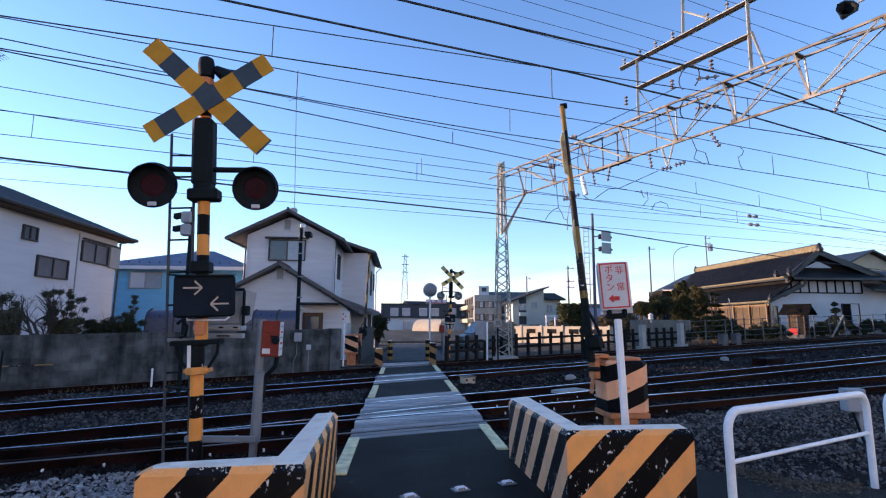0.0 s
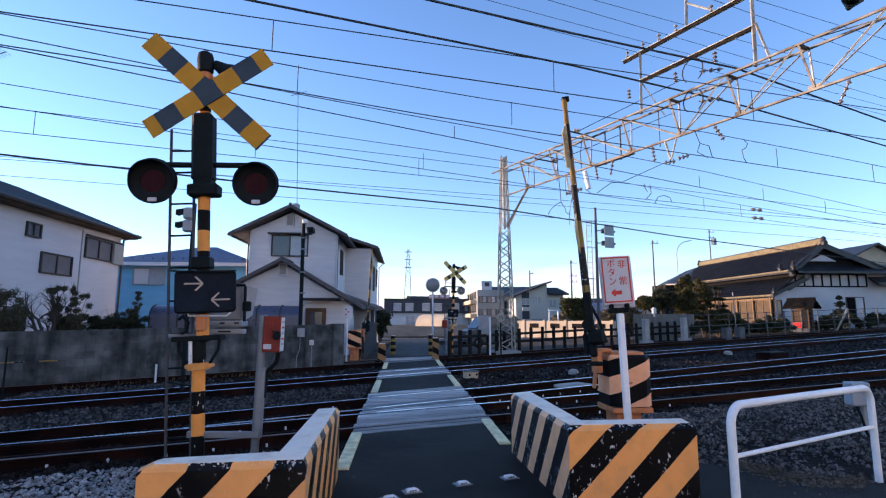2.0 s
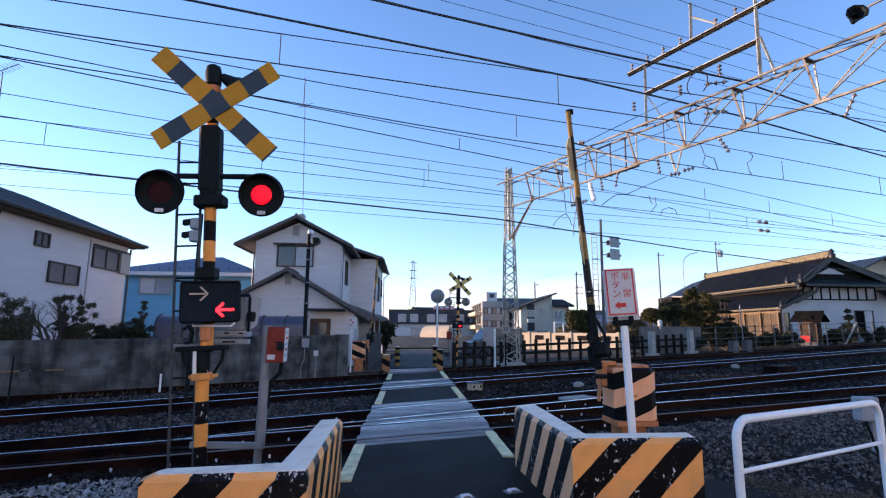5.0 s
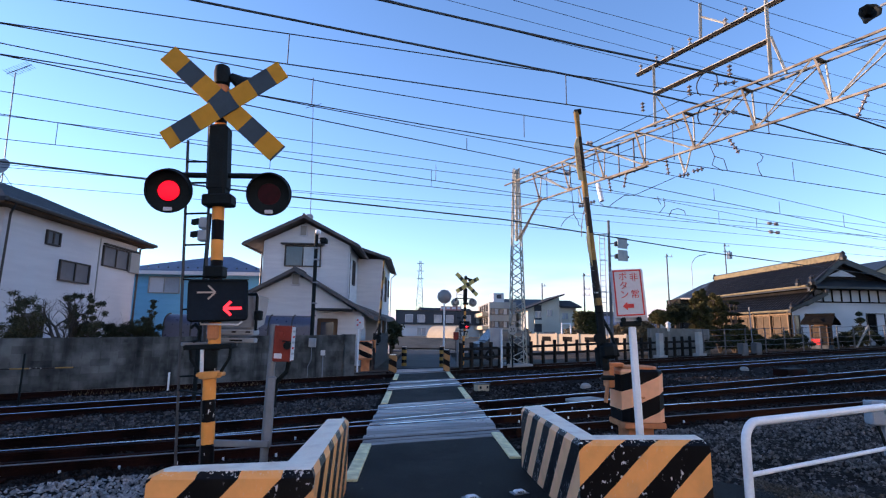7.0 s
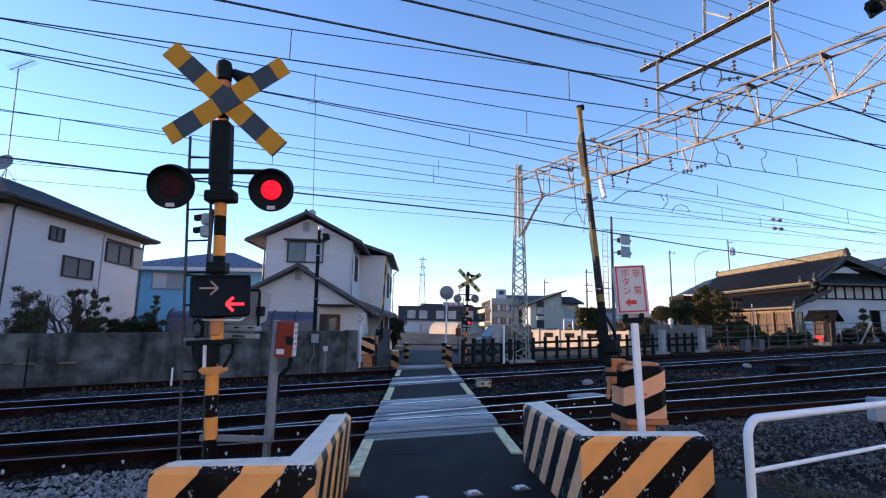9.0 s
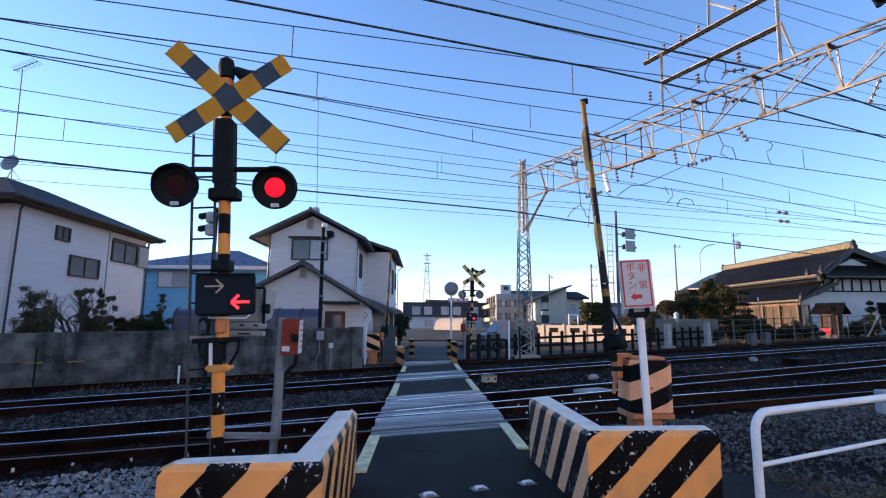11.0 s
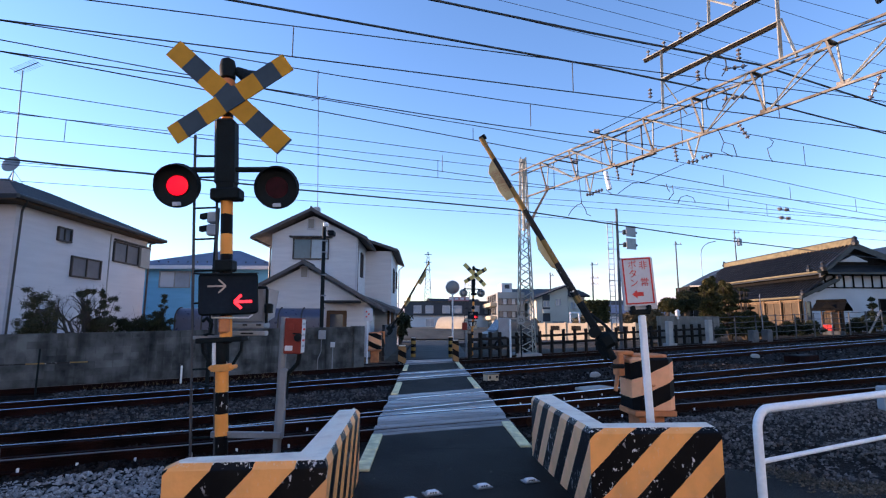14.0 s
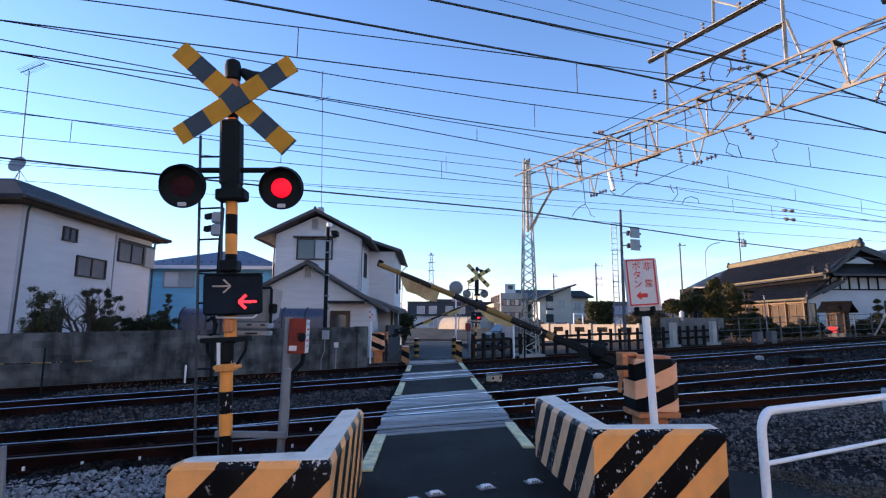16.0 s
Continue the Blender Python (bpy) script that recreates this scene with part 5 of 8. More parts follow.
# ---- planting ----
def shrub(x, y, z, clumps, label, size=0.09, mat="foliage", per=420, trunk=True, seed=1, name="shrub", thick=0.09):
    r = random.Random(seed)
    t = thing(name, pose(x, y, z), label, "shrub" if name == "shrub" else "tree", "garden planting")
    if trunk:
        tr = Mesh()
        for cx, cy, cz, rx, ry, rz in clumps:
            mid = (cx * 0.4 + r.uniform(-0.1, 0.1), cy * 0.4, cz * 0.55)
            tr.tube((0, 0, -0.1), mid, thick, 7, thick * 0.6)
            tr.tube(mid, (cx, cy, cz), thick * 0.6, 6, thick * 0.2)
            for _ in range(4 if thick < 0.05 else 0):
                e = Vector((r.gauss(0, 1) * rx, r.gauss(0, 1) * ry, abs(r.gauss(0, 1)) * rz))
                tr.tube((cx, cy, cz), Vector((cx, cy, cz)) + e * 0.9, thick * 0.2, 4, thick * 0.08)
        part("trunk", tr, M["bark"], t)
    cr = Mesh()
    for cx, cy, cz, rx, ry, rz in clumps:
        leaves(cr, r, (cx, cy, cz), (rx, ry, rz), per, size)
        leaves(cr, r, (cx, cy, cz), (rx * 0.7, ry * 0.7, rz * 0.7), per // 2, size * 1.3, 0.2)
    part("crown", cr, M[mat], t)
    return t


rr = random.Random(5)


def blob(n, w, d, h0, h1, r0, r1):
    return [(rr.uniform(-w, w), rr.uniform(-d, d), rr.uniform(h0, h1), *(rr.uniform(r0, r1) for _ in range(3))) for _ in range(n)]


DARK = "foliage"
shrub(-10.2, 14.2, 0, blob(26, 0.36, 0.25, 1.35, 2.5, 0.10, 0.2), "dull leafy shrub above the concrete wall", 0.02, "foliage_dull", 190, seed=2, thick=0.018)
shrub(-10.2, 14.1, 0, blob(16, 0.27, 0.25, 0.9, 1.75, 0.16, 0.28), "dense dull shrub behind the concrete wall", 0.022, "foliage_dull", 360, seed=12, thick=0.018)
shrub(-9.72, 15.9, 0, blob(44, 0.46, 0.32, 1.25, 2.5, 0.07, 0.18), "dense dull shrub with twisted branches", 0.021, "foliage_dull", 190, seed=3, thick=0.022)
shrub(-9.63, 16.0, 0, blob(16, 0.26, 0.25, 0.9, 1.7, 0.12, 0.20), "thin lower growth of a garden shrub", 0.022, "foliage_dull", 200, seed=13, thick=0.024)
shrub(-9.25, 17.3, 0, blob(46, 0.98, 0.3, 1.0, 1.72, 0.12, 0.24), "low dark hedge behind the concrete wall", 0.024, DARK, 330, seed=4, thick=0.02)
shrub(-11.87, 24.0, 0, blob(22, 0.34, 0.3, 1.1, 2.0, 0.12, 0.24), "slim leafy shrub before the blue house", 0.028, "foliage_dull", 220, seed=6, thick=0.02)
shrub(-11.87, 24.1, 0, blob(10, 0.2, 0.2, 2.0, 2.85, 0.08, 0.18), "thin leafy top shoots before the blue house", 0.026, "foliage_dull", 130, seed=16, thick=0.015)
shrub(-12.6, 12.9, 0, blob(20, 0.5, 0.3, 1.2, 2.3, 0.14, 0.25), "dark leafy shrub above the concrete wall", 0.024, DARK, 300, seed=7, thick=0.02)
b, r_twig = Mesh(), random.Random(31)


def twig(p, way, length, r, depth):
    """A crooked tapering branch that forks into finer ones."""
    for _ in range(3):
        way = (way + Vector((r_twig.gauss(0, 0.20), r_twig.gauss(0, 0.14), r_twig.gauss(0.05, 0.12)))).normalized()
        q = p + way * length / 3
        b.tube(p, q, r, 6, r * 0.86)
        p, r = q, r * 0.86
        if depth and r_twig.random() < 0.75:
            side_way = (way + Vector((r_twig.gauss(0, 0.75), r_twig.gauss(0, 0.4), r_twig.gauss(0.1, 0.4)))).normalized()
            twig(p, side_way, length * r_twig.uniform(0.45, 0.7), r * 0.55, depth - 1)
    if depth:
        for _ in range(2):
            twig(p, (way + Vector((r_twig.gauss(0, 0.6), r_twig.gauss(0, 0.3), r_twig.gauss(0.1, 0.3)))).normalized(), length * 0.55, r * 0.7, depth - 1)


for lean in (-0.75, -0.45, -0.15, 0.2):
    twig(Vector((-9.85 + 0.1 * lean, 15.6, 0.7)), Vector((lean, 0.0, 1.0)).normalized(), 0.98, 0.058, 3)
solo("bare_shrub", b, M["bark_grey"], "bare twisted branches behind the concrete wall", "shrub", "garden planting")
shrub(-1.75, 38.5, 0, blob(9, 0.6, 1.2, 0.8, 2.4, 0.5, 0.8), "round evergreen bush at the lane", 0.13, "foliage", 260, seed=8)
# cloud-pruned garden trees: tiers of flat pads round a leaning trunk
for k, (x, y, top, wd, n) in enumerate(((19.3, 34.6, 4.75, 0.95, 22), (20.9, 35.2, 4.5, 0.9, 18), (21.5, 34.4, 2.3, 0.95, 11), (22.9, 34.9, 2.1, 0.9, 10))):
    base = climb(x, y) - 0.1
    cl = []
    for q in range(n):
        f_ = q / max(1, n - 1)
        ang = 2.4 * q
        rad = wd * (1.0 - 0.45 * f_ ** 2)
        cl.append((0.58 * rad * math.cos(ang), 0.5 * rad * math.sin(ang), (top - base) * (0.2 + 0.75 * f_), rad * rr.uniform(0.48, 0.62), rad * 0.5, rr.uniform(0.24, 0.34)))
    shrub(x, y, base, cl, "cloud-pruned evergreen garden tree", 0.062, "foliage_gold", 1000, seed=20 + k, name="garden_tree")
for k, (x, y, rad, top, paint) in enumerate(((17.45, 34.2, 1.02, 3.95, "foliage"), (16.0, 33.8, 0.62, 3.4, "foliage_gold"), (16.7, 33.9, 0.55, 3.1, "foliage_gold"))):
    base = climb(x, y) - 0.1
    cl = [(rr.uniform(-0.22, 0.22) * rad, rr.uniform(-0.2, 0.2) * rad, top - base - rad * rr.uniform(0.85, 1.15), rad * rr.uniform(0.78, 0.92), rad * 0.85, rad * rr.uniform(0.75, 0.88)) for _ in range(7)]
    shrub(x, y, base, cl, "rounded clipped evergreen garden tree", 0.062, paint, 1900, seed=30 + k, name="garden_tree")
# a dark pine trained in flat tiers
base = climb(22.5, 36.0) - 0.1
cl = []
for k in range(8):
    z, w_ = 1.0 + 0.42 * k, 0.85 - 0.06 * k
    for q in range(3):
        cl.append(((q - 1) * w_ * 0.62 + 0.12 * math.sin(5 * k), 0.25 * math.cos(3 * k + q), z - base + 0.05 * math.sin(4 * k + q), w_ * 0.56, w_ * 0.5, 0.11))
shrub(22.5, 36.0, base, cl, "dark pine trained into flat level tiers", 0.06, "foliage", 700, seed=37, name="garden_tree")
for k, (x, y, r) in enumerate(((16.2, 52, 1.1), (20.3, 50.5, 1.5), (22.4, 50, 1.6), (11.6, 55, 0.9))):
    shrub(x, y, 0, blob(6, r * 0.6, r * 0.5, r * 0.7, r * 1.7, r * 0.6, r * 0.9), "rounded dry-looking hedge bush", 0.16, "foliage_dry", 260, seed=40 + k)
hg = thing("clipped_hedge", pose(18.0, 55.0, 0), "tall olive hedge clipped into a block beside the yard", "hedge", "garden planting")
cr, r_hedge = Mesh(), random.Random(77)
for _ in range(2600):
    p = Vector((r_hedge.uniform(-1.15, 1.6), r_hedge.uniform(-0.6, 0.6), r_hedge.uniform(0.3, 3.95)))
    leaves(cr, r_hedge, p, (0.14, 0.14, 0.14), 3, 0.13)
part("crown", cr, M["foliage_gold"], hg)
part("stem", Mesh().tube((0, 0, -0.1), (0, 0, 3.2), 0.16, 7, 0.05).tube((0.9, 0, -0.1), (0.9, 0, 3.0), 0.14, 7, 0.05), M["bark"], hg)
for k, (x, y) in enumerate(((35.0, 39.6),)):
    shrub(x, y, 0.75, [(0.1, 0, 0.8, 0.5, 0.5, 0.3), (-0.1, 0, 1.6, 0.45, 0.45, 0.3), (0.05, 0, 2.2, 0.4, 0.4, 0.3), (0, 0, 2.7, 0.25, 0.25, 0.2)], "tiered topiary pine by the plaster wall", 0.1, "foliage", 240, seed=50 + k, name="topiary_pine")
for k in [q for q in range(14) if q not in (8, 9, 10)]:
    shrub(18.6 + 1.15 * k, 32.9 + 0.43 * k, climb(18.6 + 1.15 * k) - 0.1, blob(3, 0.5, 0.3, 0.35, 0.8, 0.25, 0.45), "low clipped shrub along the garden fence", 0.08, "foliage", 170, trunk=False, seed=60 + k)
for k in range(24):
    x = 24.2 + 0.78 * k
    y = 31.9 + 0.341 * (x - 17.9) + 1.2 + 0.25 * math.sin(5 * k)
    if 28.3 < x < 31.0:
        continue
    shrub(x, y, climb(x) - 0.1, blob(6, 0.45, 0.3, 0.2, 0.8 + 0.22 * (k % 3), 0.2, 0.36), "dark unclipped shrub behind the wire fence", 0.05, "foliage", 260, trunk=False, seed=80 + k)
# dark ground strip laid over the earth in place of shade along the fence
bank = Mesh()
for k in range(31):
    x = 15.5 + 1.1 * k
    y = 31.9 + 0.341 * (x - 17.9) - 0.5
    bank.v += [(x, y, climb(x, y) - 0.34), (x, y + 0.5, climb(x, y) - 0.08 + 0.03 * math.sin(3 * k)), (x, y + 6.5, climb(x, y + 5) - 0.14), (x, y + 7.0, climb(x, y + 5) - 0.36)]
bank.f = [((4 * k + q, 4 * k + 4 + q, 4 * k + 5 + q, 4 * k + 1 + q), 0) for k in range(30) for q in range(3)]
solo("garden_soil", bank, M["soil"], "ground strip along the wire fence, darkened for shade", "ground", kind="structure", smooth=True)
gr = Mesh()
for _ in range(4200):
    cx, cy, sp = rr.choice(((-1.5, 5.6, 0.35), (-6.4, 15.9, 2.4), (-2.3, 4.1, 0.4), (1.5, 49, 5)))
    x, yy = cx + rr.uniform(-sp, sp), cy + rr.uniform(-0.3, 0.3)
    if cx < -5:
        yy = 16.15 + 0.8 * (x + 6.4) - rr.uniform(0.1, 0.35)
    if cy > 40:
        yy = cy + rr.uniform(-2.5, 3)
    hh = rr.uniform(0.05, 0.18)
    a = rr.uniform(0, 6.28)
    dx, dy = 0.01 * math.cos(a), 0.01 * math.sin(a)
    gr.add([(x - dx, yy - dy, -0.16), (x + dx, yy + dy, -0.16), (x + rr.uniform(-0.08, 0.08), yy + rr.uniform(-0.08, 0.08), -0.16 + hh)], [(0, 1, 2)])
solo("dry_grass", gr, M["foliage_dry"], "tufts of dry grass in the ballast", "grass", kind="stuff")


# ---- things at the crossing ----
def guard_wall(wings, label, top):
    """An L-shaped concrete guard wall of two wings, hazard stripes over its chamfered shoulder, and a bare pale top."""
    o = thing("guard_wall", Matrix.Identity(4), label, "guard wall", "striped guard walls")
    z = 0.70
    for foot, crown, paint in wings:
        n = len(foot)
        vs = [(*p, zz) for zz, ring in ((-0.1, foot), (z - 0.045, foot), (z - 0.003, crown)) for p in ring]
        fs = [(i * n + k, i * n + (k + 1) % n, (i + 1) * n + (k + 1) % n, (i + 1) * n + k) for i in range(2) for k in range(n)]
        fs += [tuple(range(n))[::-1], tuple(range(2 * n, 3 * n))]
        part("striped_wing", Mesh().add(vs, fs), paint, o, "yellow and black diagonal paint, chipped")
    part("coping", Mesh().prism(top, z - 0.004, z, 0.002), M["pale_top"], o, "worn concrete coping, warm light put into its pale tint")
    return o


guard_wall([
    ([(-1.628, 3.50), (-0.605, 3.555), (-0.86, 3.83), (-1.64, 3.70), (-1.66, 3.62)], [(-1.545, 3.525), (-0.628, 3.585), (-0.835, 3.80), (-1.545, 3.675), (-1.575, 3.60)], M["diag_left"]),
    ([(-0.604, 3.557), (-0.645, 5.64), (-0.885, 5.59), (-0.858, 3.832)], [(-0.628, 3.587), (-0.675, 5.60), (-0.855, 5.545), (-0.832, 3.802)], M["diag_left"])],
    "L-shaped concrete guard wall, worn yellow and black stripes", [(-1.54, 3.53), (-0.633, 3.59), (-0.68, 5.595), (-0.85, 5.54), (-0.832, 3.797), (-1.54, 3.67), (-1.57, 3.60)])
guard_wall([
    ([(1.425, 4.525), (2.575, 4.545), (2.625, 4.84), (1.645, 4.80)], [(1.45, 4.565), (2.545, 4.59), (2.585, 4.805), (1.625, 4.77)], M["diag_right"]),
    ([(1.424, 4.527), (1.643, 4.80), (1.655, 6.72), (1.335, 6.52)], [(1.452, 4.567), (1.623, 4.77), (1.62, 6.68), (1.362, 6.525)], M["diag_pale"])],
    "L-shaped concrete guard wall, yellow and black hazard stripes", [(1.455, 4.57), (2.54, 4.595), (2.58, 4.80), (1.62, 4.765), (1.615, 6.672), (1.367, 6.52)])

# road studs
for x, y in ((0.1, 5.14), (0.6, 5.33), (1.1, 5.5), (-0.10, 4.95)):
    s = thing("road_stud", pose(x, y, 0, 0, 0, 20), "scuffed aluminium road stud on the asphalt", "road stud", "road studs")
    part("stud_base", Mesh().box((0, 0, 0.004), (0.17, 0.12, 0.012), 0.004), M["grey_metal"], s)
    part("stud_body", Mesh().prism([(-0.06, -0.035), (0.06, -0.035), (0.05, 0.035), (-0.05, 0.035)], 0.01, 0.032, 0.012), M["white_metal"], s)
    for q in (-0.025, 0.0, 0.025):
        part("reflector", Mesh().box((q, -0.037, 0.019), (0.014, 0.006, 0.012)), M["glass"], s)


def arrow_shape(mesh, x, z, length, size, left, y, stroke):
    """A stroked arrow in the x-z plane."""
    k = -1 if left else 1
    tip = x + k * length / 2
    mesh.box((x, y, z), (length, 0.008, stroke), 0.0)
    for s in (1, -1):
        c = Vector((tip - k * size * 0.36, y, z + s * size * 0.36))
        mesh.box(c, (size, 0.009, stroke), 0.0, Matrix.Rotation(k * s * radians(45), 3, "Y"))


def signal_lamp(mast, m, shell):
    """A round flashing lamp: dished plate, hooded visor, turning lens plate in a deep case."""
    r = 0.205
    lamp = Mesh()
    back = Matrix.Rotation(radians(90), 4, "X")
    lamp.lathe([(0.10, -0.16), (0.13, -0.13), (0.135, -0.02), (r - 0.01, -0.012), (r, 0.0), (r, 0.02), (r - 0.03, 0.022), (0.105, 0.004), (0.102, -0.10), (0.0, -0.105)], 40, back, close=False)
    lo = part("lamp", lamp, shell, mast, m=m, smooth=True)
    hood = Mesh()
    n = 28
    vs, fs = [], []
    for k in range(n + 1):
        a = radians(-20 + 220 * k / n)
        deep = 0.085 * (0.35 + 0.65 * max(0, math.sin(a)) ** 0.6) if math.sin(a) > 0 else 0.03
        for rad in (0.196, 0.188):
            vs += [(rad * math.cos(a), -0.02, rad * math.sin(a)), (rad * math.cos(a) * 0.96, -0.02 - deep, rad * math.sin(a) * (0.90 if a > 0 else 0.97))]
    for k in range(n):
        b0, b1 = 4 * k, 4 * k + 4
        fs += [(b0, b0 + 1, b1 + 1, b1), (b0 + 2, b1 + 2, b1 + 3, b0 + 3), (b0 + 1, b0 + 3, b1 + 3, b1 + 1)]
    hood.add(vs, fs)
    part("hood", hood, shell, lo, smooth=True)
    part("label_plate", Mesh().box((0, -0.03, -0.172), (0.075, 0.01, 0.036), 0.006), M["sign_white"], lo, "small white label plate")
    lens = Mesh()
    lens.lathe([(0.001, 0.016), (0.04, 0.014), (0.075, 0.008), (0.1015, 0.003), (0.1015, -0.006), (0.092, -0.007)], 32, Matrix.Rotation(radians(90), 4, "X"), 0, close=False)
    lens.lathe([(0.093, -0.0055), (0.075, -0.010), (0.04, -0.015), (0.001, -0.017)], 32, Matrix.Rotation(radians(90), 4, "X"), 1, close=False)
    return part("lens", lens, [M["lens_dark"], M["lens_lit"]], lo, "red signal lens", smooth=True)


def arrow_box(mast, m):
    """A dark direction box with a pale right arrow and a turning left arrow plate."""
    rim_pts = [(sx * (0.25 - 0.03) + 0.03 * math.cos(q), sz * (0.185 - 0.03) + 0.03 * math.sin(q)) for sx, sz, q0 in ((1, 1, 0), (-1, 1, 90), (-1, -1, 180), (1, -1, 270)) for q in (radians(q0), radians(q0 + 45), radians(q0 + 90))]
    f = Mesh().prism(rim_pts, -0.15, 0.012, 0.01, Matrix.Rotation(radians(90), 4, "X"))
    bo = part("arrow_box", f, M["black_metal"], mast, "dark direction indicator with two arrows", m=m)
    part("screen", Mesh().prism([(x * 0.955, z * 0.94) for x, z in rim_pts], 0.010, 0.016, 0.001, Matrix.Rotation(radians(90), 4, "X")), M["dark_panel"], bo)
    a = Mesh()
    arrow_shape(a, -0.10, 0.07, 0.15, 0.085, False, -0.021, 0.0145)
    part("right_arrow", a, M["arrow_pale"], bo, "unlit pale arrow")
    plate = part("left_arrow", Mesh().box((0, 0, 0), (0.18, 0.004, 0.152), 0.001), M["dark_panel"], mast, "turning left arrow plate")
    for y, w_, mat, nm in ((-0.006, 0.0145, "arrow_pale", "unlit_arrow"), (0.006, 0.024, "arrow_lit", "lit_arrow")):
        a = Mesh()
        arrow_shape(a, 0, 0, 0.15, 0.085, True, y, w_)
        part(nm, a, M[mat], plate, "arrow that glows red" if y > 0 else "pale arrow")
    part("visor", Mesh().slab([(-0.25, -0.02, 0.187), (0.25, -0.02, 0.187), (0.25, -0.06, 0.182), (-0.25, -0.06, 0.182)], 0.008), M["black_metal"], bo)
    return plate


def crossing_signal(m, label, lamp_yaw, arrow_at, arrow_yaw, shell, boards_paint):
    """Crossbuck, paired lamps and direction box on a banded pole."""
    t = thing("crossing_signal", m, label, "crossing signal", "crossing signals")
    part("pole", Mesh().lathe([(0.054, 1.40), (0.054, 3.95)], 20), M["pole_bands_high"], t, "pole with yellow and black bands", smooth=True)
    low = -0.033
    part("lower_pole", Mesh().lathe([(0.056, -0.2), (0.056, 1.45)], 20, Matrix.Translation((low, 0, 0))), M["pole_bands"], t, "lower pole with yellow and black bands", smooth=True)
    for k, (ang, y, bx_, bz_) in enumerate(((-44.5, -0.10, 0.045, 3.722), (33.0, -0.115, 0.075, 3.70))):
        b = Mesh().box((0, 0, 0), (1.48 if k == 0 else 1.29, 0.012, 0.195), 0.003)
        part("crossbuck_arm", b, boards_paint, t, "yellow and dark banded board", m=Matrix.Translation((bx_, y, bz_)) @ Matrix.Rotation(radians(-ang), 4, "Y"))
    part("clamp", Mesh().box((0.02, -0.055, 3.725), (0.14, 0.09, 0.2), 0.015), M["grey_metal"], t)
    bell = part("bell", Mesh().lathe([(0.03, 3.93), (0.072, 3.96), (0.078, 4.08), (0.066, 4.14), (0.03, 4.165), (0.0, 4.17)], 20), M["black_metal"], t, "black warning bell", smooth=True)
    part("bell_collar", Mesh().lathe([(0.066, 3.87), (0.07, 3.88), (0.07, 3.93), (0.06, 3.94)], 18), M["orange_rust"], bell)
    part("speaker", Mesh().lathe([(0.03, 0), (0.05, 0.08), (0.09, 0.17), (0.092, 0.18)], 18, Matrix.Translation((0.08, 0.02, 4.05)) @ Matrix.Rotation(radians(125), 4, "Y") @ Matrix.Scale(1.35, 4)), M["black_metal"], t)
    part("shroud", Mesh().box((-0.005, 0, 3.2), (0.19, 0.17, 0.66), 0.03), M["black_metal"], t)
    part("shroud_lower", Mesh().box((0, 0, 2.90), (0.16, 0.16, 0.16), 0.02), M["black_metal"], t)
    part("terminal_box", Mesh().box((0.015, -0.03, 2.78), (0.27, 0.16, 0.11), 0.015), M["black_metal"], t)
    turn = Matrix.Rotation(radians(lamp_yaw), 4, "Z")
    part("lamp_bar", Mesh().path([turn @ Vector((-0.42, -0.02, 3.03)), turn @ Vector((0.48, -0.02, 3.03))], 0.026, 10), M["black_metal"], t)
    out = []
    for x in (-0.40, 0.475):
        p = turn @ Vector((x, -0.12, 2.85 if x < 0 else 2.825))
        part("hanger", Mesh().path([turn @ Vector((x, -0.0, 3.03)), turn @ Vector((x, -0.02, 2.9))], 0.02, 8), M["black_metal"], t)
        out.append(signal_lamp(t, Matrix.Translation(p) @ turn @ Matrix.Rotation(radians(4), 4, "X"), shell))
    # lower fittings
    part("collar", Mesh().lathe([(0.075, 1.155), (0.095, 1.16), (0.095, 1.215), (0.075, 1.22)], 18, Matrix.Translation((low, 0, 0))), M["yellow"], t)
    part("collar_wing", Mesh().box((low + 0.01, 0, 1.19), (0.23, 0.10, 0.035), 0.008), M["yellow"], t)
    part("tray", Mesh().box((-0.035, 0.0, 1.435), (0.42, 0.16, 0.045), 0.008), M["black_metal"], t)
    for s in (-1, 1):
        part("strap", Mesh().path([(low + s * 0.18, 0, 1.42), (low + s * 0.17, 0, 1.33), (low + s * 0.115, 0, 1.24), (low + s * 0.085, 0, 1.19)], 0.014, 8), M["black_metal"], t)
    part("cable_tube", Mesh().path([(low - 0.052, -0.055, 1.43), (low - 0.05, -0.055, 1.21)], 0.017, 8), M["white_metal"], t)
    part("gland", Mesh().lathe([(0.05, 1.22), (0.062, 1.26), (0.062, 1.42), (0.05, 1.44)], 16, Matrix.Translation((low, 0, 0))), M["black_metal"], t)
    part("bracket", Mesh().box((0.0, -0.02, 1.57), (0.095, 0.10, 0.16), 0.02), M["orange_rust"], t)
    part("upper_bracket", Mesh().box((-0.01, 0, 2.11), (0.17, 0.15, 0.11), 0.015), M["black_metal"], t)
    # ladder
    for x in (-0.39, -0.17):
        part("ladder_stile", Mesh().path([(x, 0.2, 0.1), (x, 0.2, 3.47 if x < -0.3 else 2.9)], 0.014, 8), M["pole_dark"], t)
    for k in range(9):
        z = 0.55 + 0.31 * k
        part("rung", Mesh().path([(-0.39, 0.2, z), (-0.17, 0.2, z)], 0.010, 6), M["black_metal"], t)
    for z in (1.05, 2.08, 3.25):
        part("ladder_tie", Mesh().path([(-0.39, 0.2, z), (0, 0.05, z - 0.06)], 0.010, 6), M["black_metal"], t)
    box_at = Matrix.Translation(arrow_at) @ Matrix.Rotation(radians(arrow_yaw), 4, "Z")
    plate = arrow_box(t, box_at)
